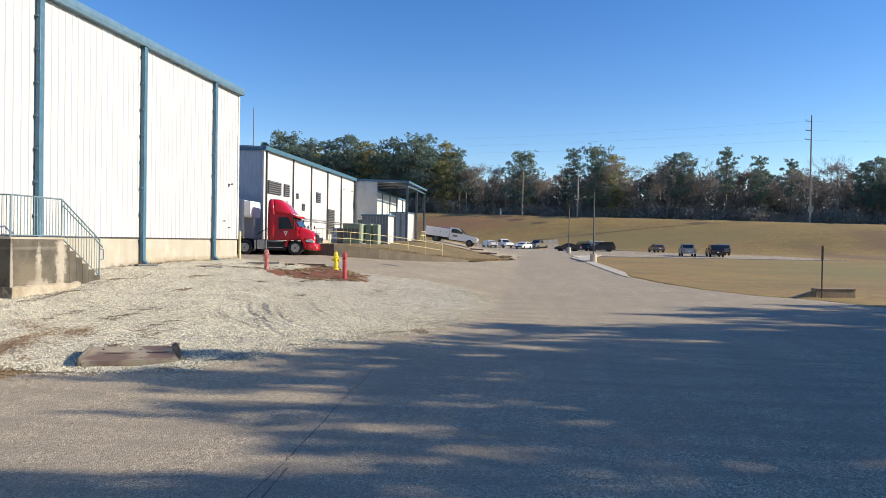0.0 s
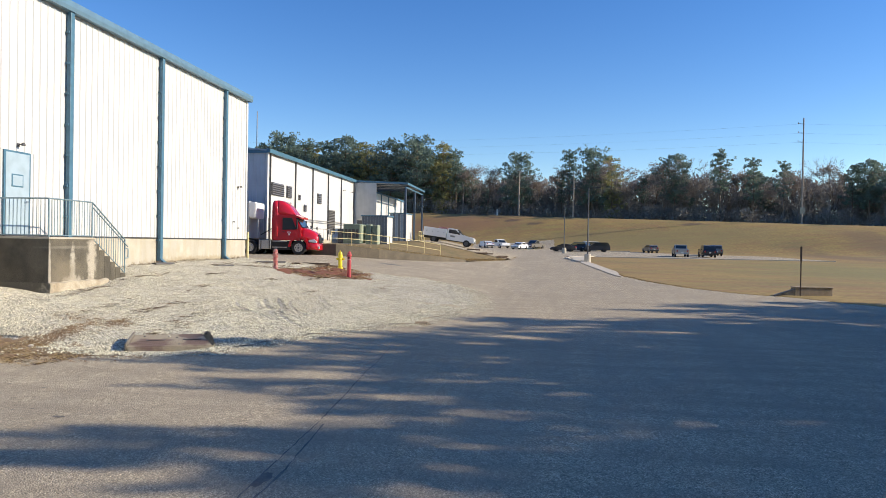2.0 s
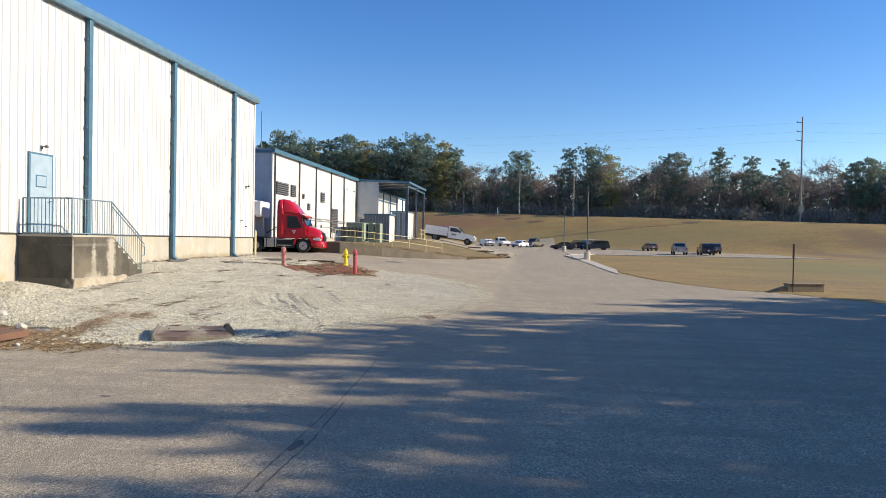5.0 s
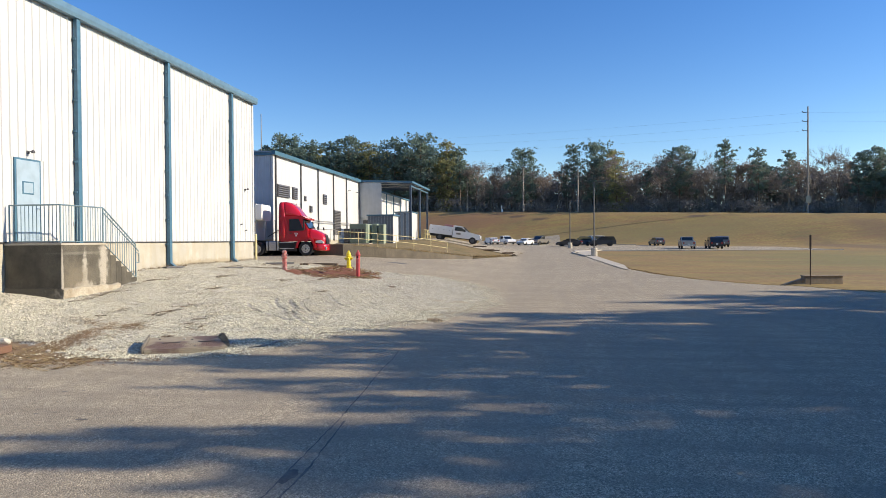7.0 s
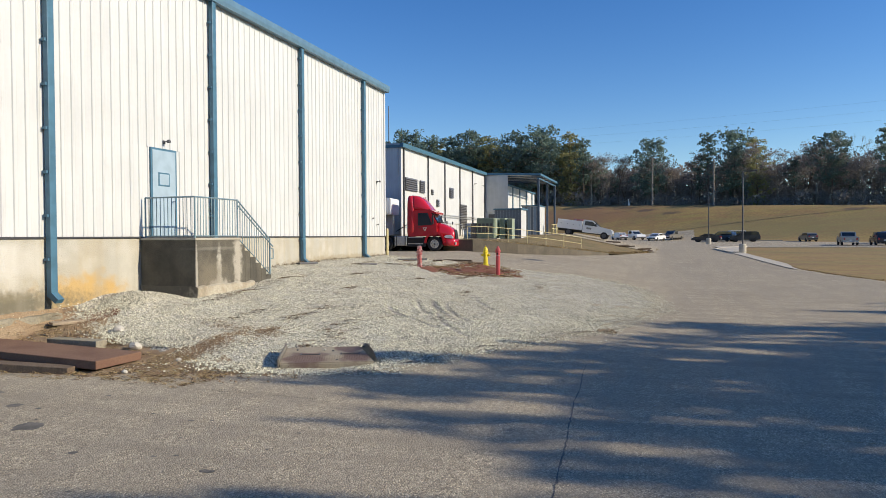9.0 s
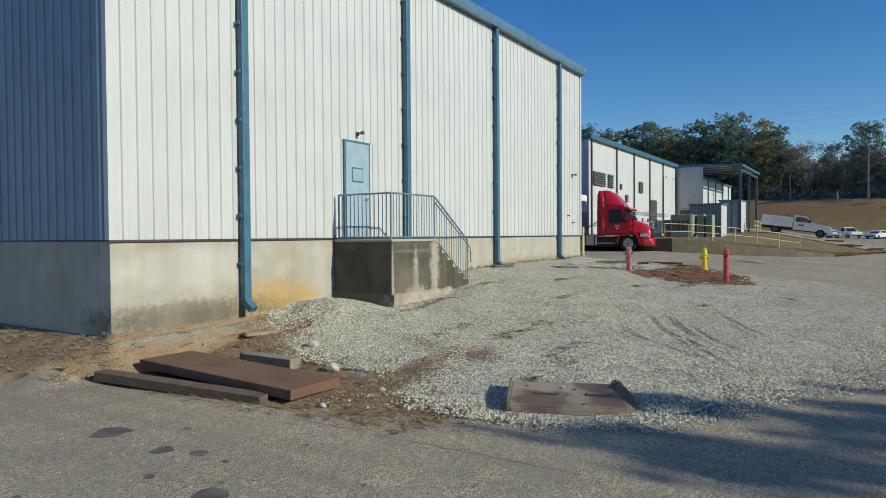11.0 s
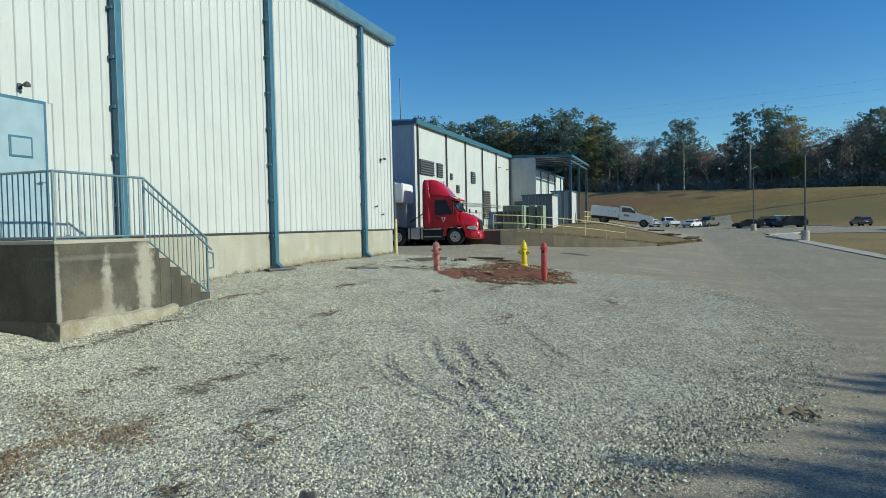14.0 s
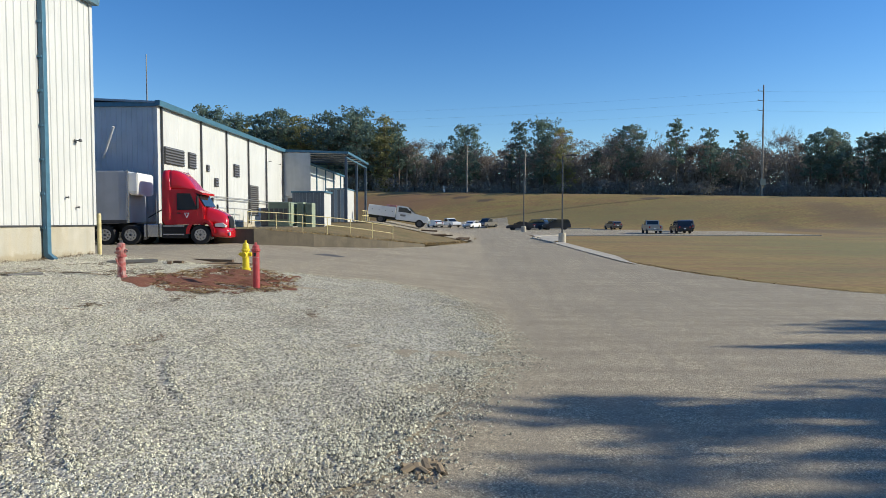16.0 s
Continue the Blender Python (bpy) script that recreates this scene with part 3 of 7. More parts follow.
def stones(name, n, place, size, material, seed, label, category):
    """Loose stones as one mass: broken pyramids at random places."""
    rng = np.random.default_rng(seed)
    base = np.array(((1, 0, -0.35), (0, 1, -0.35), (-1, 0, -0.35), (0, -1, -0.35), (0.15, 0.1, 1)), float)
    tri = np.array(((0, 1, 4), (1, 2, 4), (2, 3, 4), (3, 0, 4)))
    pts = []
    while len(pts) < n:
        p = place(rng)
        if p is not None:
            pts.append(p)
    pts = np.array(pts)
    s = size[0] + (size[1] - size[0]) * rng.random(n) ** 2.2
    v = base[None] * s[:, None, None] * rng.uniform(0.6, 1.25, (n, 5, 1))
    v[:, :, 2] *= 0.7
    a = rng.uniform(0, 6.283, n)
    c, q = np.cos(a), np.sin(a)
    x = v[:, :, 0] * c[:, None] - v[:, :, 1] * q[:, None]
    y = v[:, :, 0] * q[:, None] + v[:, :, 1] * c[:, None]
    v[:, :, 0], v[:, :, 1] = x + rng.uniform(-0.3, 0.3, (n, 1)) * v[:, :, 2], y + rng.uniform(-0.3, 0.3, (n, 1)) * v[:, :, 2]
    v += pts[:, None, :]
    f = (tri[None] + (np.arange(n) * 5)[:, None, None]).reshape(-1, 3)
    me = bpy.data.meshes.new(name)
    me.from_pydata(v.reshape(-1, 3).tolist(), [], f.tolist())
    me.materials.append(material)
    return tagged(new(name, me), label, category, kind="stuff")


def on_gravel(rng):
    # denser where the drive passes close by
    x = rng.uniform(0.1, 22.8)
    if rng.random() > max(0.27, 1.0 - max(0.0, x - 5) / 12):
        return None
    y = rng.uniform(-14.2, -0.03)
    lo = gravel_right(x)
    edge = (y - lo)
    if edge < -1.1 or y > gravel_left(x) or rng.random() > max(0.03 * (edge + 1.1), (edge + 0.3) / 0.7):
        return None
    if rng.random() > max(0.04, smoothstep(-0.6, 0.35, x - gravel_start(y))) or (x < 1.95 and -4.4 < y < -0.2):
        return None
    if 5.72 < x < 9.3 and y > -1.82:
        return None
    if math.hypot((x - 18.4) / 2.3, (y + 6.3) / 1.3) < 0.8 and rng.random() < 0.8:
        return None
    return x, y, (gravel_z(x, y) if edge > 0.3 else ground_z(x, y) + 0.04)


stones("loose_stones", 230000, on_gravel, (0.010, 0.028), STONE, 3, "pale grey crushed stones covering the gravel yard", "gravel")


def patch(name, cx, cy, rx, ry, material, lift, label, turn=0.0, seed=0.0, rough=0.35, lumps=0.03):
    """A low ragged patch of earth, thickest in the middle."""
    verts, faces, rings, n = [], [], 14, 60
    for i in range(rings + 1):
        for j in range(n):
            a = 2 * math.pi * j / n
            r = (i / rings) * (1 + rough * noise.noise(Vector((math.cos(a) * 2 + seed, math.sin(a) * 2, 0.3))) + 0.15 * noise.noise(Vector((math.cos(a) * 7 + seed, math.sin(a) * 7, 2.0))))
            u, v = r * rx * math.cos(a), r * ry * math.sin(a)
            c, s = math.cos(radians(turn)), math.sin(radians(turn))
            x, y = cx + u * c - v * s, cy + u * s + v * c
            h = lift * (1 - (i / rings) ** 3) + lumps * (noise.noise(Vector((x * 1.7, y * 1.7, seed + 4))) + 0.5 * noise.noise(Vector((x * 5, y * 5, seed))))
            verts.append((x, y, ground_z(x, y) + 0.02 + (h if i < rings else -0.03)))
    for i in range(rings):
        for j in range(n):
            k, m = i * n + j, i * n + (j + 1) % n
            faces.append((k, m, m + n, k + n))
    return tagged(raw(name, verts, faces, material, smooth=True), label, "soil", kind="structure")


patch("red_earth", 18.9, -5.9, 2.6, 1.65, RED_SOIL, 0.085, "ragged patch of red clay and mulch round the hydrants", -20, 1.0, 0.8, 0.11)
sv, sf = [], []
sxs, sys_ = spread((-0.6, 0.12), (4.8, 0)), spread((-7.6, 0.12), (-0.02, 0))
for x in sxs:
    for y in sys_:
        e = min(1.0, max(0.0, (x + 0.42 + wobble(y, 0.14, 1.1) - max(0.0, -y - 4.0) * 0.30) * 5), 1.0)
        n = 0.03 * noise.noise(Vector((x * 1.7, y * 1.7, 0))) + 0.018 * noise.noise(Vector((x * 6, y * 6, 3)))
        sv.append((x, y, ground_z(x, y) - 0.02 + e * (0.055 + n) - 0.14 * smoothstep(0.55, 1.0, x - lerp_table(SOIL_EDGE, y))))
for i in range(len(sxs) - 1):
    for j in range(len(sys_) - 1):
        k = i * len(sys_) + j
        sf.append((k, k + len(sys_), k + len(sys_) + 1, k + 1))
tagged(raw("soil_verge", sv, sf, SOIL, smooth=True), "bare brown soil between road and foundation", "soil", kind="structure")
wv_, wf_, wys = [], [], spread((-0.3, 0.12), (5, 0.6), (34, 0))
for y in wys:
    reach = 0.75 + 1.1 * smoothstep(-0.3, 1.4, y) + wobble(y, 0.25, 0.8)
    for j in range(15):
        x = -reach * (1 - j / 14)
        wv_.append((x, y, ground_z(x, y) - 0.05 + 0.17 * smoothstep(0.0, 0.25, j / 14) + 0.03 * noise.noise(Vector((x * 3, y * 3, 2)))))
for i in range(len(wys) - 1):
    for j in range(14):
        wf_.append((i * 15 + j, i * 15 + j + 1, i * 15 + j + 16, i * 15 + j + 15))
west = raw("soil_strip", wv_, wf_, SOIL, smooth=True)
tagged(west, "soil strip along the end wall", "soil", kind="structure")


# rough footing that shows along the near foundation
lv_, lf_ = [], []
for i in range(49):
    x = 0.02 + i * 0.065
    z = ground_z(x, -0.02) - 0.06 + 0.03 * noise.noise(Vector((x * 3, 0, 2)))
    w = 0.13 + 0.05 * noise.noise(Vector((x * 2.3, 4, 0)))
    for y, zz in ((-0.003, z + 0.01), (-w * 0.6, z), (-w, z - 0.02), (-w - 0.03, z - 0.12), (-w - 0.06, z - 0.5)):
        lv_.append((x, y + 0.01 * noise.noise(Vector((x * 9, zz * 9, 1))) * (y < -0.01), zz))
for i in range(48):
    for j in range(4):
        lf_.append((i * 5 + j, i * 5 + j + 1, i * 5 + j + 6, i * 5 + j + 5))
tagged(raw("footing_ledge", lv_, lf_, LEDGE), "rough stained concrete ledge along the foundation foot", "ledge", kind="structure")


# ---- near warehouse ----
B1_L, B1_TOP, SILL = 22.6, 8.75, 1.38


def rib_panel(w, h, rib=0.305, depth=0.026):
    """A ribbed wall sheet in the x-z plane, its face towards -y."""
    bm = bmesh.new()
    prof = []
    n = max(1, int(round(w / rib)))
    for i in range(n):
        c = (i + 0.5) * w / n
        prof += [(c - w / n / 2 + 0.001 if i == 0 else c - w / n / 2, 0.0), (c - 0.11, 0.0), (c - 0.10, -0.005), (c - 0.03 - 0.02, -0.005), (c - 0.04, 0.0), (c + 0.075, 0.0), (c + 0.092, -depth), (c + 0.122, -depth), (c + 0.139, 0.0)]
    prof.append((w - 0.001, 0.0))
    lo = [bm.verts.new((px, py, 0)) for px, py in prof]
    hi = [bm.verts.new((px, py, h)) for px, py in prof]
    for i in range(len(prof) - 1):
        if prof[i + 1][0] - prof[i][0] > 1e-5:
            bm.faces.new((lo[i], lo[i + 1], hi[i + 1], hi[i]))
    me = bpy.data.meshes.new("wall_panel")
    bmesh.ops.remove_doubles(bm, verts=bm.verts, dist=1e-5)
    bm.to_mesh(me)
    bm.free()
    return me


def sheeted_wall(parent, origin, direction, length, height, material, opening=None, depth=0.026):
    """Panels side by side along a wall; opening = (start, end, bottom, top) along it."""
    pw = 0.915
    me = rib_panel(pw, height, depth=depth)
    me.materials.append(material)
    wall = part("wall", box(0, length, 0.006, 0.30, 0, height), material, parent)
    ang = math.atan2(direction[1], direction[0])
    wall.matrix_basis = Matrix.Translation(origin) @ Matrix.Rotation(ang, 4, "Z")
    x = 0.0
    while x < length - 0.02:
        w = min(pw, length - x)
        m = me
        if w < pw - 0.02:
            m = rib_panel(w, height, depth=depth)
            m.materials.append(material)
        spans = [(0.0, height)]
        if opening and x < opening[1] and x + w > opening[0]:
            spans = [(opening[3], height)]
            a, b = max(0.0, opening[0] - x), min(w, opening[1] - x)
            for u0, u1 in ((0.0, a), (b, w)):
                if u1 - u0 > 0.05:
                    mm = rib_panel(u1 - u0, opening[3], depth=depth)
                    mm.materials.append(material)
                    p = part("wall_panel", mm, None, wall)
                    p.location = (x + u0, 0, 0)
        for z0, z1 in spans:
            mm = m
            if z1 - z0 < height - 0.01:
                mm = rib_panel(w, z1 - z0, depth=depth)
                mm.materials.append(material)
            p = part("wall_panel", mm, None, wall)
            p.location = (x, 0, z0)
        x += pw
    return wall


def downspout(parent, x, z0, z1, y=0.0):
    ob = part("downspout", box(x - 0.09, x + 0.09, y - 0.19, y - 0.045, z0 + 0.16, z1, 0.012), BLUE_TRIM, parent, "blue square downspout")
    part("elbow", prism([(y - 0.19, z0 + 0.22), (y - 0.05, z0 + 0.22), (y - 0.05, z0 + 0.14), (y - 0.30, z0 - 0.02), (y - 0.38, z0 + 0.07)], "x", x - 0.088, x + 0.088), BLUE_TRIM, ob)
    z = z0 + 0.95
    while z < z1 - 0.3:
        part("strap", box(x - 0.135, x - 0.085, y - 0.15, y - 0.034, z, z + 0.07), BLUE_TRIM, ob)
        z += 1.0
    return ob


warehouse = thing("warehouse", label="tall white ribbed-metal warehouse with blue gutters and concrete base", category="building")
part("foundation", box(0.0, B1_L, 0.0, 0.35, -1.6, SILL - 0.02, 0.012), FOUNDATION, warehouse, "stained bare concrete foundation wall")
part("foundation", box(0.0, 0.35, 0.36, 34, -1.6, SILL - 0.02, 0.012), FOUNDATION, warehouse, "stained bare concrete foundation wall")
part("foundation", box(B1_L - 0.35, B1_L, 0.36, 34, -1.6, SILL - 0.02, 0.012), CONCRETE, warehouse)
part("base_flashing", box(-0.05, B1_L + 0.03, -0.05, 0.02, SILL - 0.035, SILL + 0.005), STEEL, warehouse, "dark metal strip along the wall foot")
DOOR0, DOOR1, DOOR_TOP = 6.14, 7.17, 3.86
sheeted_wall(warehouse, (0, 0, SILL), (1, 0), B1_L, B1_TOP - SILL, WHITE_METAL, (DOOR0, DOOR1, 0, DOOR_TOP - SILL))
# West end panels are coloured darker and bluer to show that side's shade.
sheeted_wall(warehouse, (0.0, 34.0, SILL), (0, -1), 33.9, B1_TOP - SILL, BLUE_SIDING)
part("wall", box(B1_L - 0.02, B1_L + 0.0, 0.31, 34, SILL, B1_TOP), WHITE_METAL, warehouse)
part("corner_trim", box(B1_L - 0.11, B1_L + 0.035, -0.045, 0.08, SILL, B1_TOP - 0.02), WHITE_METAL, warehouse)
part("corner_trim", box(-0.04, 0.07, -0.045, 0.08, SILL, B1_TOP - 0.02), WHITE_METAL, warehouse)
part("back_wall", box(0.0, B1_L, 33.7, 34, -1.6, B1_TOP), WHITE_METAL, warehouse)
part("roof", prism([(-0.13, B1_TOP + 0.16), (17, B1_TOP + 1.5), (34.2, B1_TOP + 0.16), (34.2, B1_TOP + 0.06), (17, B1_TOP + 1.4), (-0.13, B1_TOP + 0.06)], "x", -0.25, B1_L + 0.1), WHITE_METAL, warehouse, "low-pitched metal roof")
part("gutter", prism([(-0.24, B1_TOP - 0.07), (-0.04, B1_TOP - 0.07), (-0.04, B1_TOP + 0.10), (-0.14, B1_TOP + 0.24), (-0.28, B1_TOP + 0.24), (-0.27, B1_TOP + 0.06)], "x", -0.27, B1_L + 0.12), GUTTER_BLUE, warehouse, "blue eaves gutter")
for gx, gbase in ((2.90, -0.12), (8.78, 0.03), (14.2, 0.29), (19.9, 0.33)):
    downspout(warehouse, gx, gbase, B1_TOP - 0.05)
part("door_frame", box(DOOR0, DOOR1, -0.05, 0.03, SILL - 0.02, DOOR_TOP), BLUE_TRIM, warehouse, "blue steel door frame")
door_ob = part("door", box(DOOR0 + 0.06, DOOR1 - 0.06, -0.062, -0.03, SILL, DOOR_TOP - 0.06, 0.006), BLUE_DOOR, warehouse, "closed pale blue steel door")
part("notice_frame", box(DOOR0 + 0.27, DOOR0 + 0.72, -0.075, -0.055, SILL + 1.42, SILL + 1.80, 0.01), BLUE_TRIM, door_ob)
part("notice", box(DOOR0 + 0.31, DOOR0 + 0.68, -0.079, -0.07, SILL + 1.46, SILL + 1.76), BLUE_DOOR, door_ob)
part("handle", tube((DOOR1 - 0.13, -0.12, SILL + 1.0), (DOOR1 - 0.26, -0.12, SILL + 1.0), 0.014), CHROME, door_ob)
part("threshold", box(DOOR0, DOOR1, -0.09, -0.01, SILL - 0.03, SILL - 0.003), STEEL, warehouse)


def wall_lamp(parent, x, z, y=0.0):
    b = part("wall_lamp", box(x - 0.04, x + 0.04, y - 0.06, y - 0.02, z - 0.05, z + 0.05, 0.008), STEEL, parent, "small bronze wall lamp")
    part("arm", tube((x, y - 0.05, z), (x + 0.02, y - 0.17, z + 0.04), 0.016), STEEL, b)
    part("head", lathe([(0.02, 0.05), (0.055, 0.02), (0.06, -0.03), (0.05, -0.04)], 10, centre=(x + 0.02, y - 0.19, z + 0.02)), STEEL, b)


wall_lamp(warehouse, 6.68, 4.05)
wall_lamp(warehouse, 21.55, 4.06)
for hx, hz in ((21.0, 2.25), (21.55, 1.95)):
    part("hose_tap", tube((hx, -0.02, hz), (hx, -0.10, hz), 0.022), STEEL, warehouse)
    part("tap_wheel", lathe([(0.035, -0.12), (0.04, -0.11), (0.035, -0.10)], 10, centre=(hx, 0, hz), axis="y"), STEEL, warehouse)

# ---- landing, steps and railing ----
LX0, LX1, LY, LTOP = 5.77, 7.72, -1.79, 1.33
landing = thing("landing", label="weathered concrete landing block with steps beside the wall", category="landing")
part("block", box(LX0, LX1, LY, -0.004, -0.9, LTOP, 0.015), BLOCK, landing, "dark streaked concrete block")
fb = box(LX0 - 0.02, LX1 + 0.62, LY - 0.07, -0.006, -0.4, 0.07)
bmesh.ops.subdivide_edges(fb, edges=fb.edges[:], cuts=23, use_grid_fill=True)
for v in fb.verts:
    if v.co.y < -0.1:
        k = noise.noise(v.co * 2.6) + 0.6 * noise.noise(v.co * 7.0)
        v.co.y += 0.035 * k * (1 if v.co.y < LY else 0)
        v.co.z += (0.05 * noise.noise(Vector((v.co.x * 2.2, 1.0, 4.0))) + 0.02 * noise.noise(Vector((v.co.x * 9.0, v.co.y * 9.0, 2.0))) - 0.035 * smoothstep(LY + 0.03, LY - 0.06, v.co.y)) * (1 if v.co.z > 0 else 0)
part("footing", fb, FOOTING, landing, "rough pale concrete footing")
part("slab_edge", box(LX0 - 0.012, LX1 + 0.005, LY - 0.012, -0.006, LTOP - 0.045, LTOP + 0.012, 0.006), CONCRETE, landing)
RISE, TREAD = 0.19, 0.275
prev = LX1 + 0.002
for i in range(6):
    top = LTOP - RISE * (i + 1)
    part("step", box(prev, prev + TREAD, LY + 0.03, -0.006, -0.9 + 0.001 * i, top, 0.012), BLOCK, landing, "worn concrete step")
    prev += TREAD + 0.001
part("foot_slab", box(prev, prev + 0.75, LY - 0.1, -0.2, -0.4, 0.06, 0.02), CONCRETE, landing)


def picket_rail(parent, name, p, q, h0, h1, material, step=0.115, r=0.011, label=""):
    """A run of railing from p to q (feet), heights h0 and h1 for bottom and top rail."""
    run = part(name, tube(Vector(p) + Vector((0, 0, h1)), Vector(q) + Vector((0, 0, h1)), 0.022), material, parent, label)
    part("bottom_rail", tube(Vector(p) + Vector((0, 0, h0)), Vector(q) + Vector((0, 0, h0)), 0.016, n=8), material, run)
    d = Vector(q) - Vector(p)
    flat = Vector((d.x, d.y, 0)).length
    n = max(1, int(flat / step))
    me = None
    for i in range(1, n):
        f = Vector(p) + d * (i / n)
        if me is None:
            ob = part("picket", tube((0, 0, h0), (0, 0, h1), r, n=6), material, run)
            me = ob.data
        else:
            ob = part("picket", me, None, run)
        ob.location = f
    return run


def post(parent, p, z0, z1, r, material):
    return part("post", tube((p[0], p[1], z0), (p[0], p[1], z1), r), material, parent)


railing = thing("stair_railing", label="painted steel picket railing round the landing and steps", category="railing")
RY = LY + 0.07
RX = LX0 + 0.07
TOPH = 1.10
for p in ((RX, RY), (RX, -0.12), (7.70, RY)):
    post(railing, p, LTOP, LTOP + TOPH, 0.024, RAIL_PAINT)
END = (9.37, RY)
post(railing, END, 0.0, 1.30, 0.024, RAIL_PAINT)
picket_rail(railing, "top_rail", (RX, -0.12, LTOP), (RX, RY, LTOP), 0.06, TOPH, RAIL_PAINT)
picket_rail(railing, "top_rail", (RX, RY, LTOP), (7.70, RY, LTOP), 0.06, TOPH, RAIL_PAINT)
picket_rail(railing, "sloping_rail", (7.70, RY, LTOP), (9.37, RY, 0.19), 0.0, TOPH, RAIL_PAINT)
part("handrail", tube((7.62, RY - 0.08, LTOP + 0.93), (9.42, RY - 0.08, LTOP + 0.93 - 1.2), 0.019), RAIL_PAINT, railing)
loop = tube((9.37, RY, 1.02), (9.56, RY, 0.98), 0.018)
tube((9.56, RY, 0.98), (9.56, RY, 0.68), 0.018, bm=loop)
tube((9.56, RY, 0.68), (9.37, RY, 0.68), 0.018, bm=loop)
part("end_loop", loop, RAIL_PAINT, railing)

# ---- seam and stains in the asphalt ----
def crack(name, pts, width, seed):
    """A thin open seam along a line of places."""
    verts, faces = [], []
    rng = random.Random(seed)
    P = []
    for a, b in zip(pts, pts[1:]):
        n = max(2, int(math.dist(a, b) / 0.10))
        for i in range(n):
            t = i / n
            P.append((a[0] + (b[0] - a[0]) * t, a[1] + (b[1] - a[1]) * t))
    for x, y in P:
        o = 0.03 * noise.noise(Vector((x * 1.1, seed, 0))) + 0.022 * noise.noise(Vector((x * 9.0, seed, 4)))
        w = width * rng.uniform(0.3, 1.2)
        for s in (-w / 2, w / 2):
            verts.append((x, y + o + s, ground_z(x, y) + 0.034))
    for i in range(len(P) - 1):
        faces.append((2 * i, 2 * i + 2, 2 * i + 3, 2 * i + 1))
    return tagged(raw(name, verts, faces, TAR), "dark seam crack running along the asphalt", "crack", kind="structure")


srng = random.Random(9)
dv_, df_ = [], []
for i in range(34):
    x, y, r = srng.uniform(-4.2, -0.9), srng.uniform(-9.5, -2.5), 0.010 + 0.045 * srng.random() ** 2
    k = len(dv_)
    for j in range(10):
        a, q = 0.6283 * j, r * srng.uniform(0.6, 1.3)
        dv_.append((x + q * math.cos(a), y + 1.5 * q * math.sin(a), ground_z(x, y) + 0.034))
    df_.append(tuple(range(k, k + 10)))
tagged(raw("oil_spots", dv_, df_, TAR), "small dark oil drips on the asphalt", "stain", kind="stuff")
crack("asphalt_crack", ((-10.0, -12.75), (-6.2, -12.6), (-2.6, -12.48), (0.0, -12.3), (3.2, -12.15)), 0.020, 1)
crack("asphalt_crack", ((-6.4, -12.75), (-4.6, -12.72), (-2.9, -12.58)), 0.03, 2)
for i, (x, y, rx, ry) in enumerate(((-1.98, -3.3, 0.35, 0.28), (-2.1, -4.45, 0.2, 0.16), (-2.67, -6.0, 0.27, 0.24), (-1.95, -4.9, 0.12, 0.16), (-5.0, -12.62, 0.28, 0.10), (33.4, -5.6, 0.7, 0.8))):
    verts = [(x, y, ground_z(x, y) + 0.035)]
    for j in range(28):
        a = 6.283 * j / 28
        q = 1 + 0.45 * noise.noise(Vector((math.cos(a) * 1.6, math.sin(a) * 1.6, i * 3.1)))
        px, py = x + (0.7 * rx if i < 5 else rx) * q * math.cos(a), y + (0.7 * ry if i < 5 else ry) * q * math.sin(a)
        verts.append((px, py, ground_z(px, py) + 0.0335))
    ob = raw("tar_patch", verts, [(0, 1 + j, 1 + (j + 1) % 28) for j in range(28)], TAR)
    tagged(ob, "dark tar stain on the worn asphalt", "stain", kind="structure")

# ---- grass bank, retaining wall and far building ----
BANK_L = ((36.8, -0.7), (39, -3.5), (44, -7.2), (49.4, -9.2), (62, -12.3), (75, -13.2), (85, -11.5), (95, -5), (105, -2))


def bank_z(x, y):
    yb = lerp_table(BANK_L, x)
    z0 = ground_z(x, yb)
    step = lerp_table(((36.8, 0.85), (44, 0.42), (50, 0.10), (56, 0.03)), x)
    run = lerp_table(((36.8, 2.2), (50, 8.0), (70, 9.5), (90, 9)), x)
    top = lerp_table(((36.8, 1.05), (56, 1.12), (63, 1.42), (80, 1.6), (105, 0.6)), x)
    f = min(1.0, max(0.0, (y - yb) / run))
    return z0 + step + (top - z0 - step) * f


bv, bf = [], []
bxs, bn = spread((36.8, 0.6), (105, 0)), 24
for x in bxs:
    a, b = lerp_table(BANK_L, x) + 0.02, 24.0 if x > 64 else 5.6
    for j in range(bn + 1):
        y = a + (b - a) * (j / bn) ** 1.5
        bv.append((x, y, bank_z(x, y) + 0.04 * noise.noise(Vector((x * 0.6, y * 0.6, 0)))))
for i in range(len(bxs) - 1):
    for j in range(bn):
        k = i * (bn + 1) + j
        bf.append((k, k + bn + 1, k + bn + 2, k + 1))
tagged(raw("grass_bank", bv, bf, BANK_GRASS, smooth=True), "dry grass bank sloping up to the far building", "grass", kind="structure")
# drive up to the canopy
dv, df = [], []
for i, x in enumerate(spread((64, 1.0), (80, 0))):
    for j in range(21):
        y = -12.9 + j * 0.9
        dv.append((x, y, bank_z(x, y) + 0.05))
for i in range(16):
    for j in range(20):
        k = i * 21 + j
        df.append((k, k + 21, k + 22, k + 1))
tagged(raw("ramp", dv, df, ASPHALT, smooth=True), "pale worn asphalt drive up to the canopy", "ramp", kind="structure")

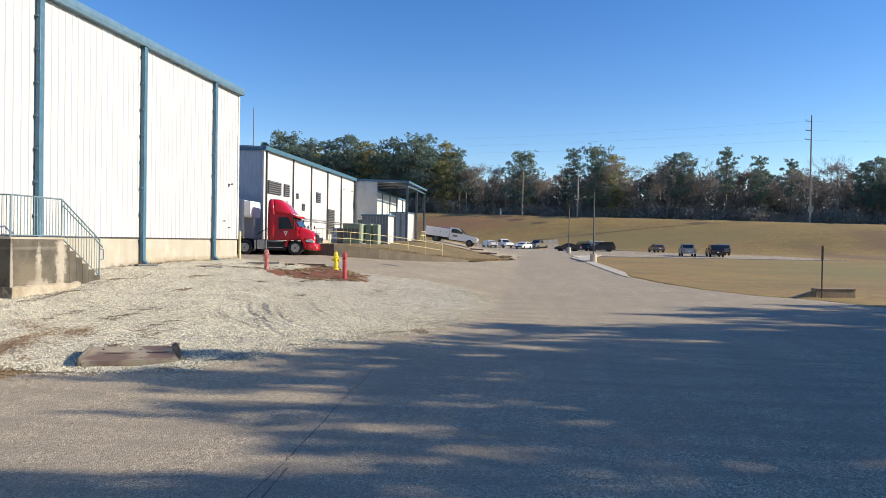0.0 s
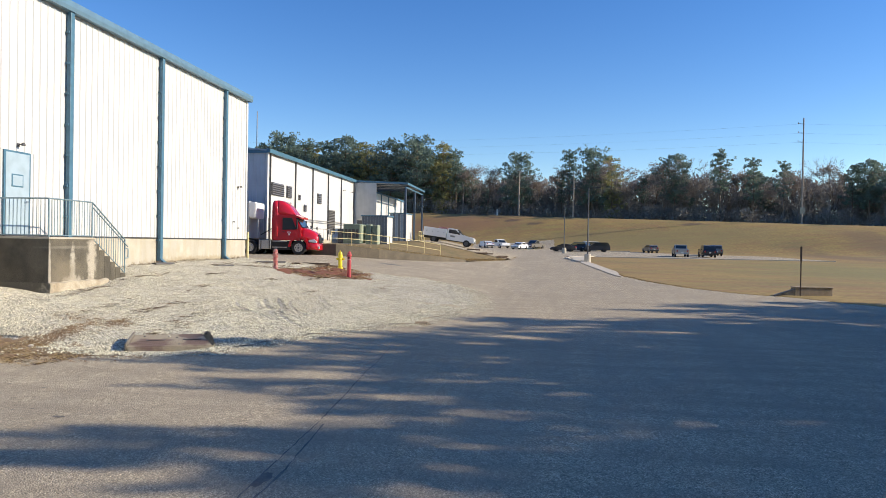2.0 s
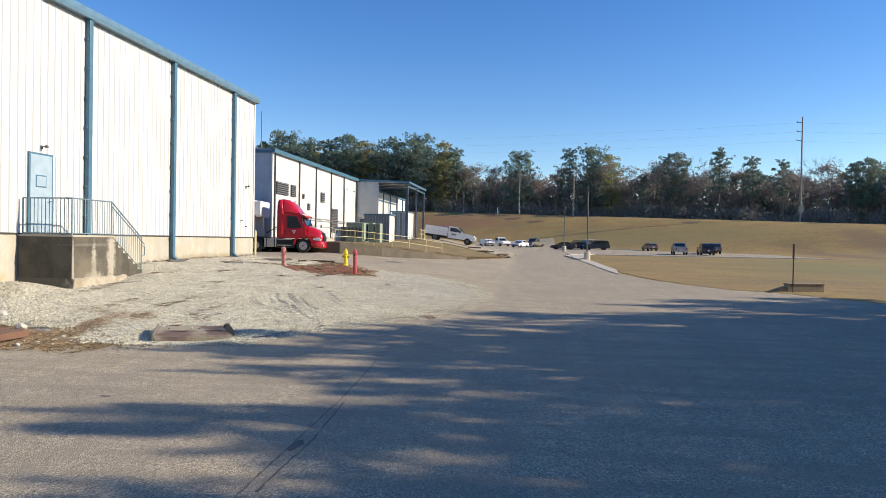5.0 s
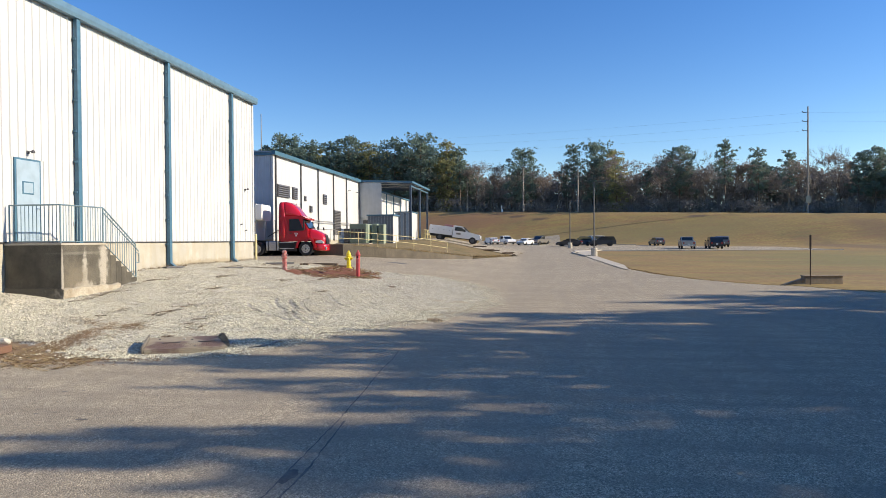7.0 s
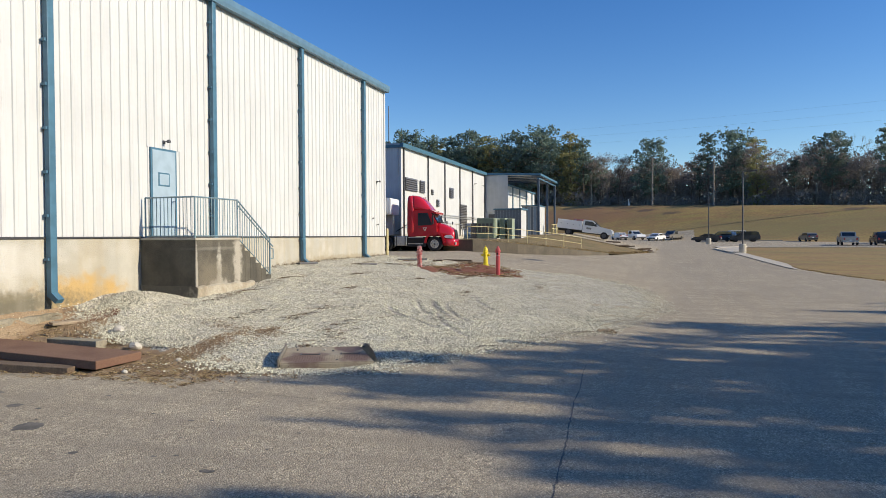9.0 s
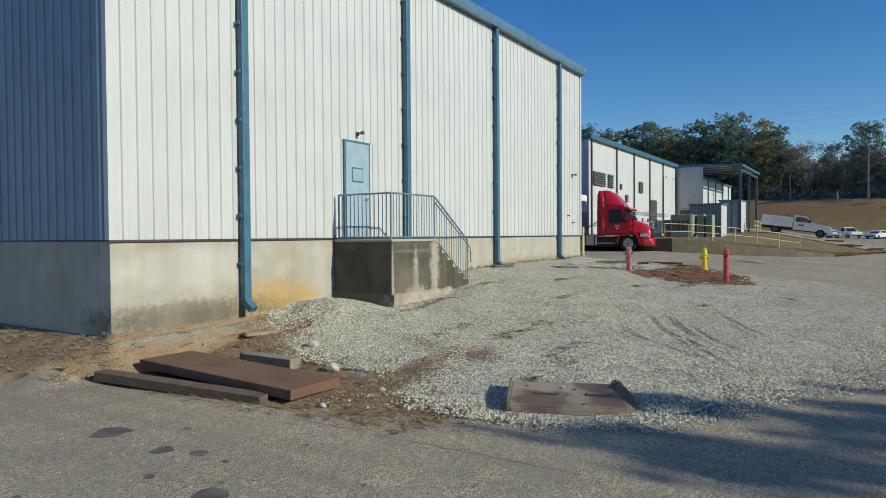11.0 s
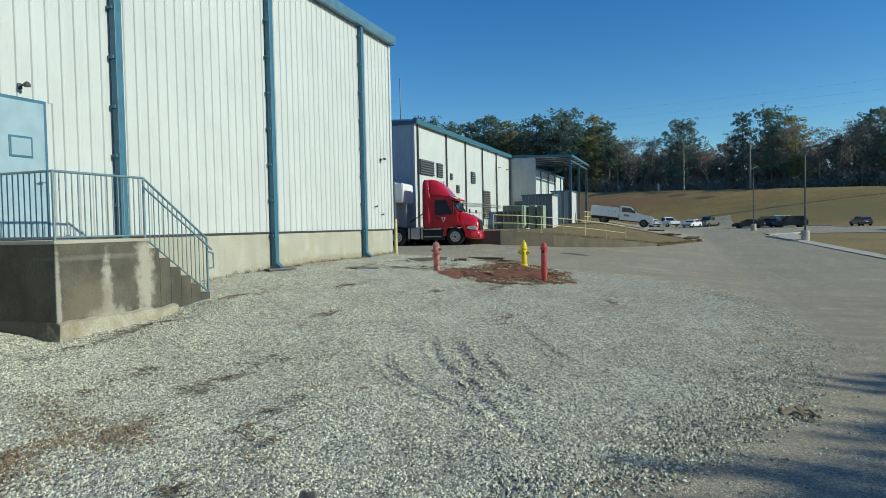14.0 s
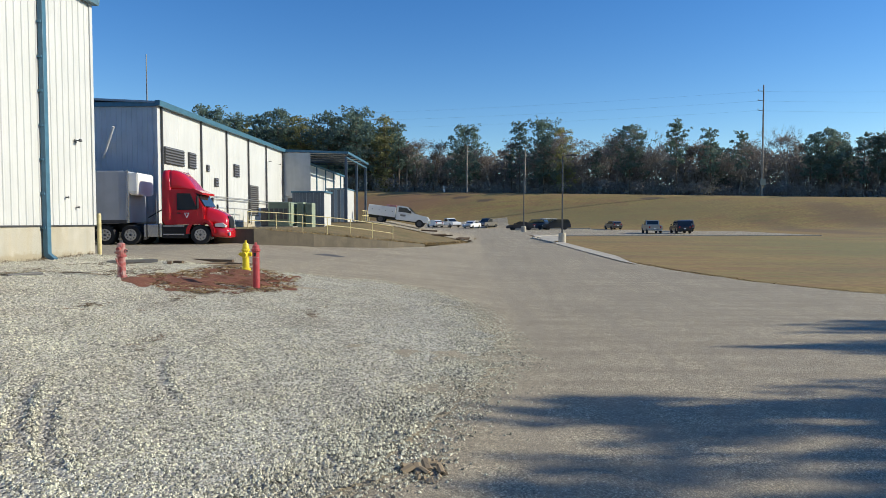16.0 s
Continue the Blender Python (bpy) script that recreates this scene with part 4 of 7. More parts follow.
retaining = thing("retaining_wall", label="low stained concrete retaining wall below the grass", category="wall", kind="structure")
for (xa, ya), (xb, yb) in zip(((36.75, 1.5), (36.8, -0.7), (39, -3.5), (44, -7.2)), ((36.8, -0.7), (39, -3.5), (44, -7.2), (49.4, -9.2))):
    bm = bmesh.new()
    d = Vector((xb - xa, yb - ya, 0)).normalized()
    nrm_ = Vector((-d.y, d.x, 0)) * 0.22
    vs = []
    for x, y in ((xa, ya), (xb, yb)):
        zt = bank_z(max(36.8, x), y + 0.15) + 0.05
        for off in (Vector((0, 0, 0)), nrm_):
            for z in (ground_z(x, y) - 0.3, zt):
                vs.append(bm.verts.new((x + off.x, y + off.y, z)))
    for f in ((0, 1, 3, 2), (4, 6, 7, 5), (0, 4, 5, 1), (2, 3, 7, 6), (0, 2, 6, 4), (1, 5, 7, 3)):
        bm.faces.new([vs[i] for i in f])
    part("wall", bm, RETAIN, retaining)

fence = thing("yellow_fence", label="faded yellow pipe fence along the grass edge", category="fence")
FP = [Vector((38.2, 0.1, 0)).lerp(Vector((46.6, -7.2, 0)), i / 6) for i in range(7)]
for p in FP:
    p.z = bank_z(p.x, p.y)
for p in FP:
    part("post", tube((p.x, p.y, p.z - 0.1), (p.x, p.y, p.z + 1.07), 0.024, n=8), PALE_YELLOW, fence)
for a, b in zip(FP, FP[1:]):
    for h in (1.05, 0.55):
        part("rail", tube(a + Vector((0, 0, h)), b + Vector((0, 0, h)), 0.022, n=8), PALE_YELLOW, fence)

B2X0, B2X1, B2Y, B2Z, B2TOP = 38.5, 64.0, 5.44, 1.42, 8.25
plant = thing("factory_building", label="long white metal factory building with blue eaves and louvres", category="building")
part("foundation", box(B2X0, B2X1, B2Y, B2Y + 0.3, -0.5, B2Z + 0.1), CONCRETE, plant)
part("foundation", box(B2X0, B2X0 + 0.3, B2Y + 0.31, 45, -0.5, B2Z + 0.1), CONCRETE, plant)
sheeted_wall(plant, (B2X0, B2Y, B2Z + 0.1), (1, 0), B2X1 - B2X0, B2TOP - B2Z - 0.1, WHITE_METAL, depth=0.012)
# End wall takes a greyer, bluer tone than the front.
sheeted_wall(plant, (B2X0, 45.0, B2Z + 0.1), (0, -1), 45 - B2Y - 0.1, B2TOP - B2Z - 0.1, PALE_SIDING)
part("wall", box(B2X0, B2X1, 44.7, 45, -0.5, B2TOP), WHITE_METAL, plant)
part("wall", box(B2X1 - 0.3, B2X1, B2Y + 0.32, 44.6, -0.5, B2TOP), WHITE_METAL, plant)
part("corner_trim", box(B2X0 - 0.04, B2X0 + 0.3, B2Y - 0.05, B2Y + 0.1, B2Z, B2TOP), WHITE_METAL, plant)
part("roof", prism([(B2Y - 0.2, B2TOP + 0.16), (25, B2TOP + 1.2), (45.2, B2TOP + 0.16), (45.2, B2TOP + 0.04), (25, B2TOP + 1.1), (B2Y - 0.2, B2TOP + 0.04)], "x", B2X0 - 0.2, B2X1 + 0.1), BLUE_SIDING, plant)
part("gutter", prism([(B2Y - 0.3, B2TOP - 0.1), (B2Y - 0.03, B2TOP - 0.1), (B2Y - 0.03, B2TOP + 0.2), (B2Y - 0.34, B2TOP + 0.2)], "x", B2X0 - 0.25, B2X1 + 0.1), BLUE_TRIM, plant, "pale blue eaves gutter")
part("rake_trim", box(B2X0 - 0.14, B2X0 - 0.03, B2Y, 44, B2TOP - 0.12, B2TOP + 0.12), BLUE_TRIM, plant)
for x in (38.95, 44.6, 49.2, 54.0, 58.6, 63.7):
    part("downspout", box(x - 0.05, x + 0.05, B2Y - 0.14, B2Y - 0.04, B2Z, B2TOP), STEEL, plant, "dark downspout")


def louvre(parent, x0, x1, z0, z1, y):
    v = part("louvre_vent", box(x0, x1, y - 0.10, y - 0.035, z0, z1), STEEL, parent, "grey louvred vent")
    n = max(3, int((z1 - z0) / 0.16))
    for i in range(n):
        z = z0 + (i + 0.5) * (z1 - z0) / n
        part("slat", prism([(y - 0.15, z - 0.05), (y - 0.104, z + 0.03), (y - 0.104, z + 0.05), (y - 0.16, z - 0.03)], "x", x0 + 0.03, x1 - 0.03), CAR_GREY, v)


for x0, x1, z0, z1 in ((39.3, 41.9, 4.95, 5.95), (42.6, 43.7, 4.95, 5.95), (45.5, 45.9, 4.95, 5.4), (50.7, 51.8, 4.95, 5.9), (54.2, 56.3, 2.05, 4.5), (46.9, 47.5, 4.0, 4.6)):
    louvre(plant, x0, x1, z0, z1, B2Y)
for cz_ in (3.12, 3.30):
    part("conduit", tube((40.2, B2Y - 0.14, cz_), (60.0, B2Y - 0.14, cz_), 0.026, n=8), GALV, plant, "long pale conduit pipe")
part("conduit", tube((58.6, B2Y - 0.12, B2Z), (58.6, B2Y - 0.12, 6.8), 0.06, n=8), STEEL, plant)
for x in (59.6, 62.6):
    wall_lamp(plant, x, 6.9, B2Y)
part("walkway_rail", tube((39.2, B2Y - 0.9, B2Z + 1.05), (52.0, B2Y - 0.9, B2Z + 1.05), 0.03, n=8), GALV, plant)
for i in range(8):
    part("walkway_post", tube((39.2 + i * 1.83, B2Y - 0.9, B2Z - 0.1), (39.2 + i * 1.83, B2Y - 0.9, B2Z + 1.05), 0.025, n=6), GALV, plant)
# braces on the shaded end wall
for y in (7.6, 9.6):
    part("brace", tube((B2X0 - 0.05, y + 1.0, 5.2), (B2X0 - 0.7, y, 6.9), 0.07, n=8), WHITE_METAL, plant)

annex = thing("annex_building", label="lower white metal annex in the shade of a canopy", category="building")
AX0, AY, AZ, ATOP = 64.05, 2.85, 1.4, 6.95
sheeted_wall(annex, (AX0, AY, AZ), (1, 0), 16.5, ATOP - AZ, WHITE_METAL, depth=0.012)
sheeted_wall(annex, (AX0, 20.0, AZ), (0, -1), 20 - AY - 0.1, ATOP - AZ, WHITE_METAL, depth=0.012)
part("wall", box(AX0, AX0 + 16.5, 19.7, 20, AZ, ATOP), WHITE_METAL, annex)
part("wall", box(AX0 + 16.2, AX0 + 16.5, AY + 0.32, 19.6, AZ, ATOP), WHITE_METAL, annex)
part("foundation", box(AX0, AX0 + 16.5, AY + 0.01, 20, -0.4, AZ), CONCRETE, annex)
part("roof", box(AX0 - 0.1, AX0 + 16.7, AY - 0.15, 20.2, ATOP, ATOP + 0.18), BLUE_TRIM, annex)
# Sheet over the white wall, greyed in colour for the canopy's shade.
part("upper_wall", box(AX0 - 0.16, AX0 - 0.11, AY - 0.1, 5.42, 4.0, 8.12), SHADED_WHITE, annex, "smooth pale sheet wall under the canopy")
part("door", box(66.0, 67.2, AY - 0.08, AY - 0.035, AZ, AZ + 2.2), STEEL, annex, "dark steel door")
part("dock_door", box(AX0 - 0.06, AX0 - 0.036, 3.5, 5.0, AZ, AZ + 2.4), STEEL, annex)
for i in range(4):
    part("downspout", box(66.5 + i * 4, 66.65 + i * 4, AY - 0.14, AY - 0.04, AZ, ATOP), BLUE_TRIM, annex)

canopy = thing("loading_canopy", label="open blue steel canopy on slim posts over the dock", category="canopy")
SKYLIGHTS = (65.0, 67.6, 70.2, 72.8)
for ra, rb in zip((63.9, *(x + 1.3 for x in SKYLIGHTS)), (*SKYLIGHTS, 76.0)):
    part("roof", prism([(-0.75, 8.05), (5.4, 8.30), (5.4, 8.42), (-0.75, 8.17)], "x", ra, rb), CANOPY_BLUE, canopy, "ribbed metal canopy roof")
for x in SKYLIGHTS:
    part("roof_light", prism([(-0.75, 8.10), (5.4, 8.35), (5.4, 8.36), (-0.75, 8.11)], "x", x, x + 1.3), SKYLIGHT, canopy, "pale translucent roof strip")
part("fascia", prism([(-0.75, 7.98), (5.4, 8.22), (5.4, 8.44), (-0.75, 8.2)], "x", 63.82, 63.9), BLUE_TRIM, canopy)
part("gutter", box(63.8, 76.1, -0.92, -0.76, 7.98, 8.2), BLUE_TRIM, canopy)
for i in range(6):
    x = 64.4 + i * 2.2
    part("purlin", box(x, x + 0.12, -0.7, 5.3, 7.95, 8.03), CANOPY_BLUE, canopy)
part("beam", box(64.0, 76.0, -0.73, -0.53, 7.6, 7.72), BLUE_TRIM, canopy)
for x in (64.15, 70.0, 75.7):
    part("post", box(x - 0.11, x + 0.11, -0.74, -0.52, 1.3, 7.6), CANOPY_BLUE, canopy, "dark blue steel post")
dock_rail = thing("dock_railing", label="yellow pipe railing under the canopy", category="railing")
for i in range(5):
    part("post", tube((71.0 + i * 1.2, -1.0, bank_z(71 + i * 1.2, -1) - 0.05), (71.0 + i * 1.2, -1.0, 2.75), 0.04, n=8), PALE_YELLOW, dock_rail)
for h in (2.72, 2.2):
    part("rail", tube((71.0, -1.0, h), (75.8, -1.0, h), 0.04, n=8), PALE_YELLOW, dock_rail)

shed = thing("metal_shed", label="small ribbed metal shed with sides coloured as shaded and sunlit", category="shed")
SX0, SX1, SY0, SY1, SZ0, SZ1 = 56.0, 58.6, -0.33, 2.3, 1.1, 3.95
part("wall", box(SX0, SX1, SY0, SY1, SZ0 - 0.3, SZ1), WHITE_METAL, shed, "white sheet side")
# Grey cladding puts the west face's shade into colour; south side stays white.
for i in range(9):
    part("cladding", box(SX0 - 0.03, SX0 - 0.002, SY0 + i * 0.3 + 0.01, SY0 + i * 0.3 + 0.29, SZ0, SZ1), SHED_GREY, shed)
part("roof", box(SX0 - 0.15, SX1 + 0.1, SY0 - 0.15, SY1 + 0.15, SZ1, SZ1 + 0.14, 0.02), BLUE_TRIM, shed)

enc = thing("dock_enclosure", label="pale blue-grey ribbed enclosure under the canopy", category="shed")
part("wall", box(66.0, 70.0, -0.35, 1.6, 1.2, 4.7), WHITE_METAL, enc)
for i in range(6):
    part("cladding", box(65.97, 65.998, -0.33 + i * 0.32, -0.33 + i * 0.32 + 0.29, 1.35, 4.65), BLUE_SIDING if i % 2 else SHED_GREY, enc)
part("roof", box(65.85, 70.1, -0.45, 1.7, 4.7, 4.82, 0.02), BLUE_TRIM, enc)

gen = thing("generator", label="dark green generator housing on a concrete pad", category="generator")
part("pad", box(49.6, 53.6, 0.6, 3.8, 0.6, 1.16), CONCRETE, gen)
part("housing", box(50.0, 53.0, 0.95, 2.6, 1.16, 3.0, 0.08), GREEN_BOX, gen)
# South end is painted paler, its sunlight put into the colour.
part("end_panel", box(50.2, 52.8, 0.88, 0.945, 1.35, 2.95, 0.01), PALE_GREEN, gen)
part("tank", box(50.1, 52.6, 2.62, 3.2, 1.16, 2.55, 0.1), STEEL, gen)
for i in range(4):
    part("vent_slat", box(49.96, 49.995, 1.1 + i * 0.36, 1.36 + i * 0.36, 1.7, 2.5), STEEL, gen)
for y, h in ((0.42, 3.0), (-0.25, 2.95)):
    cab_ = thing("electrical_cabinet", (51.0, y, 0), label="pale green steel electrical cabinet", category="cabinet", group="cabinets beside the generator")
    part("body", box(0, 1.1, -0.25, 0.25, 0.7, h, 0.02), PALE_GREEN, cab_)
    part("door", box(-0.02, -0.001, -0.2, 0.2, 1.3, h - 0.1), GREEN_BOX, cab_)
    part("handle", box(-0.05, -0.021, 0.12, 0.15, 2.0, 2.2), STEEL, cab_)


# ---- vehicles ----
def wheel(parent, x, y, z, r, w, inner=-1, rim=CHROME, holes=False):
    """A wheel whose axle runs along y; inner: side that faces the vehicle."""
    t = part("wheel", lathe([(r * 0.62, -w / 2), (r * 0.93, -w / 2), (r, -w * 0.36), (r, w * 0.36), (r * 0.93, w / 2), (r * 0.62, w / 2)], 22, centre=(x, y, z), axis="y"), RUBBER, parent, smooth=False)
    part("rim", lathe([(r * 0.6, -w * 0.52), (r * 0.52, -w * 0.50), (r * 0.2, -w * 0.36), (r * 0.17, -w * 0.5), (r * 0.1, -w * 0.53), (r * 0.1, w * 0.3), (r * 0.6, w * 0.3)], 16, centre=(x, y, z), axis="y"), rim, t)
    if holes:
        sg = -1 if y < 0 else 1
        for i in range(8):
            a = i * math.pi / 4
            u, v = x + r * 0.40 * math.cos(a), z + r * 0.40 * math.sin(a)
            part("rim_hole", tube((u, y + sg * w * 0.30, v), (u, y + sg * w * 0.52, v), r * 0.075, n=8), BLACK, t)
        part("hub_cap", tube((x, y + sg * w * 0.3, z), (x, y + sg * w * 0.6, z), r * 0.16, r * 0.12, n=10), STEEL, t)
    return t


def side_body(outline, half, bevel=0.05):
    return prism(outline, "y", -half, half, bevel)


CAR_SHAPES = {
    "sedan": dict(l=4.7, h=1.45, w=1.8, r=0.33, wb=2.75,
                  body=[(-2.3, 0.35), (-2.35, 0.75), (-2.2, 0.98), (-1.5, 1.02), (1.0, 0.95), (2.1, 0.80), (2.35, 0.55), (2.3, 0.28), (-2.2, 0.28)],
                  top=[(-1.75, 0.99), (-1.0, 1.40), (0.1, 1.45), (1.1, 0.96)]),
    "suv": dict(l=4.9, h=1.8, w=1.95, r=0.38, wb=2.85,
                body=[(-2.4, 0.40), (-2.45, 0.9), (-2.38, 1.12), (0.9, 1.10), (2.15, 1.02), (2.42, 0.80), (2.45, 0.42), (2.3, 0.34), (-2.3, 0.34)],
                top=[(-2.36, 1.10), (-2.1, 1.70), (-1.8, 1.78), (0.2, 1.78), (1.15, 1.10)]),
    "hatch": dict(l=4.2, h=1.5, w=1.75, r=0.32, wb=2.55,
                  body=[(-2.05, 0.35), (-2.1, 0.85), (-2.0, 1.02), (0.9, 0.97), (1.9, 0.82), (2.1, 0.55), (2.05, 0.28), (-2.0, 0.28)],
                  top=[(-2.0, 0.99), (-1.6, 1.46), (0.1, 1.50), (1.1, 0.97)]),
    "pickup": dict(l=5.7, h=1.85, w=1.98, r=0.40, wb=3.55,
                   body=[(-2.85, 0.55), (-2.85, 1.12), (-0.75, 1.14), (-0.7, 1.16), (1.25, 1.14), (2.65, 1.06), (2.85, 0.85), (2.85, 0.5), (2.6, 0.42), (-2.7, 0.45)],
                   top=[(-0.75, 1.13), (-0.62, 1.80), (0.45, 1.84), (1.35, 1.13)]),
    "van": dict(l=5.0, h=1.9, w=1.95, r=0.35, wb=3.0,
                body=[(-2.45, 0.40), (-2.5, 1.0), (-2.4, 1.15), (1.3, 1.12), (2.3, 0.98), (2.5, 0.7), (2.45, 0.34), (-2.4, 0.34)],
                top=[(-2.42, 1.12), (-2.25, 1.84), (0.3, 1.88), (1.6, 1.10)]),
}


def car(shape, at, rz, paint, label, name):
    s = CAR_SHAPES[shape]
    c = thing(name, at, rz, label, "car", "parked cars")
    hw = s["w"] / 2
    part("body", side_body(s["body"], hw, 0.06), paint, c)
    top = s["top"]
    part("cabin", prism(top, "y", -hw + 0.12, hw - 0.12, 0.04), paint, c)
    x0, x1 = top[0][0], top[-1][0]
    zt, zb = max(p[1] for p in top), top[0][1]
    a, b = top[1][0], top[-2][0]
    side = [(x0 + 0.25 if shape != "pickup" else x0 + 0.18, zb + 0.03), (a + 0.12, zt - 0.12), (b - 0.05, zt - 0.12), (x1 - 0.22, zb + 0.03)]
    for sgn in (1, -1):
        lo, hi = sorted((sgn * (hw - 0.135), sgn * (hw - 0.105)))
        part("side_window", prism(side, "y", lo, hi), GLASS, c)
        part("headlight", box(s["l"] / 2 - 0.14, s["l"] / 2 + 0.005, sgn * (hw - 0.45) - 0.15, sgn * (hw - 0.45) + 0.15 + 0.12 * sgn, 0.66, 0.80), LAMP_CLEAR, c)
        part("tail_light", box(-s["l"] / 2 - 0.03, -s["l"] / 2 + 0.1, sgn * (hw - 0.28) - 0.09, sgn * (hw - 0.28) + 0.09, 0.75, 1.0), LAMP_RED, c)
        part("door_handle", box(0.0, 0.16, sgn * hw - 0.012, sgn * hw + 0.012, zb - 0.12, zb - 0.08), BLACK, c)
        part("mirror", box(x1 - 0.35, x1 - 0.2, sgn * (hw + 0.08) - 0.09, sgn * (hw + 0.08) + 0.09, zb + 0.02, zb + 0.16, 0.02), paint, c)
        for x in (-s["wb"] / 2, s["wb"] / 2):
            wheel(c, x, sgn * (hw - 0.10), s["r"], s["r"], 0.24)
    fx = (top[-2], top[-1])
    part("windscreen", prism([(fx[0][0] - 0.02 + 0.05, fx[0][1] - 0.06), (fx[0][0] + 0.09, fx[0][1] - 0.08), (fx[1][0] + 0.02, fx[1][1] + 0.05), (fx[1][0] - 0.08, fx[1][1] + 0.05)], "y", -hw + 0.22, hw - 0.22), GLASS, c)
    rx = (top[0], top[1])
    part("rear_window", prism([(rx[0][0] - 0.015, rx[0][1] + 0.12), (rx[1][0] - 0.03, rx[1][1] - 0.08), (rx[1][0] + 0.05, rx[1][1] - 0.08), (rx[0][0] + 0.06, rx[0][1] + 0.12)], "y", -hw + 0.24, hw - 0.24), GLASS, c)
    part("front_bumper", box(s["l"] / 2 - 0.12, s["l"] / 2 + 0.03, -hw + 0.08, hw - 0.08, 0.36, 0.54, 0.03), BLACK, c)
    part("rear_bumper", box(-s["l"] / 2 - 0.04, -s["l"] / 2 + 0.1, -hw + 0.08, hw - 0.08, 0.38, 0.56, 0.03), BLACK if shape != "pickup" else CHROME, c)
    part("number_plate", box(-s["l"] / 2 - 0.06, -s["l"] / 2 - 0.03, -0.15, 0.15, 0.62, 0.77), SIGNWHITE, c)
    return c


def parked(shape, x, y, rz, paint, label, name=None):
    car(shape, (x, y, ground_z(x, y) + 0.035), rz, paint, label, name or {"pickup": "pickup_truck", "van": "van", "suv": "suv"}.get(shape, "car"))


parked("pickup", 94.5, -37.6, -6, CAR_SILVER, "tan crew-cab pickup seen from behind on the car park")
parked("suv", 94.3, -41.5, -4, CAR_DARK, "black sport utility vehicle on the car park")
parked("suv", 104.0, -45.0, -4, CAR_GREY, "grey sport utility vehicle behind the black one")
parked("hatch", 117.0, -37.0, 10, CAR_GREY, "small dark hatchback by the bank")
parked("suv", 116.0, -27.0, 95, CAR_DARK, "black sport utility vehicle parked broadside")
parked("suv", 118.0, -23.6, 60, CAR_BLUE, "dark blue sport utility vehicle in the row")
parked("sedan", 114.5, -20.9, 75, CAR_DARK, "black saloon car at the row's end")
parked("van", 124.0, -25.8, 100, CAR_WHITE, "white van behind dark cars")
parked("sedan", 126.0, -12.6, 155, CAR_WHITE, "white saloon car below the bank")
parked("pickup", 131.0, -15.6, 150, CAR_GREY, "grey pickup below the bank")
parked("sedan", 128.0, -5.6, 25, CAR_WHITE, "white saloon car near the service truck")
parked("pickup", 130.0, -8.3, 212, CAR_WHITE, "white pickup parked below the bank")


def service_truck(at, rz, tilt):
    c = thing("service_truck", at, 0, "white utility service truck with tool boxes on the ramp", "truck")
    c.matrix_basis = Matrix.Translation(at) @ Matrix.Rotation(radians(rz), 4, "Z") @ Matrix.Rotation(radians(tilt), 4, "Y")
    part("cab", prism([(-0.45, 0.55), (-0.45, 1.95), (-0.3, 2.02), (0.65, 1.98), (1.45, 1.32), (2.75, 1.22), (2.95, 1.0), (2.95, 0.55)], "y", -0.98, 0.98, 0.05), CAR_WHITE, c)
    for sgn in (1, -1):
        part("side_window", prism([(-0.25, 1.38), (-0.22, 1.85), (0.6, 1.85), (1.2, 1.38)], "y", min(sgn * 0.975, sgn * 0.99), max(sgn * 0.975, sgn * 0.99)), GLASS, c)
        part("tool_box", box(-3.35, -0.5, min(sgn * 0.62, sgn * 1.05), max(sgn * 0.62, sgn * 1.05), 0.75, 1.78, 0.03), CAR_WHITE, c, "white steel tool box")
        for i in range(4):
            part("box_door", box(-3.25 + i * 0.7, -2.63 + i * 0.7, min(sgn * 1.052, sgn * 1.066), max(sgn * 1.052, sgn * 1.066), 1.02, 1.70), CAR_WHITE, c)
            part("latch", box(-2.97 + i * 0.7, -2.90 + i * 0.7, min(sgn * 1.067, sgn * 1.08), max(sgn * 1.067, sgn * 1.08), 1.28, 1.36), BLACK, c)
        part("door_emblem", box(0.0, 0.55, min(sgn * 0.982, sgn * 0.992), max(sgn * 0.982, sgn * 0.992), 0.95, 1.15), CAR_GREY, c)
        part("mirror", box(0.95, 1.1, sgn * 1.15 - 0.12, sgn * 1.15 + 0.12, 1.35, 1.65, 0.02), BLACK, c)
        for x in (-2.0, 2.05):
            wheel(c, x, sgn * 0.86, 0.42, 0.42, 0.28, rim=STEEL)
        part("headlight", box(2.88, 2.97, sgn * 0.72 - 0.15, sgn * 0.72 + 0.15, 0.85, 1.05), LAMP_CLEAR, c)
    part("windscreen", prism([(0.72, 1.92), (0.78, 1.95), (1.46, 1.36), (1.36, 1.36)], "y", -0.85, 0.85), GLASS, c)
    part("bed", box(-3.3, -0.5, -0.6, 0.6, 0.7, 0.95), STEEL, c)
    part("rack", box(-1.6, -0.55, -0.5, 0.5, 1.5, 2.0, 0.03), FADED_RED, c)
    part("chassis", box(-3.3, 2.6, -0.4, 0.4, 0.45, 0.7), BLACK, c)
    part("bumper", box(2.9, 3.05, -0.95, 0.95, 0.5, 0.78, 0.03), CHROME, c)
    return c


service_truck((70.0, -5.15, 1.16), -90, 7.5)


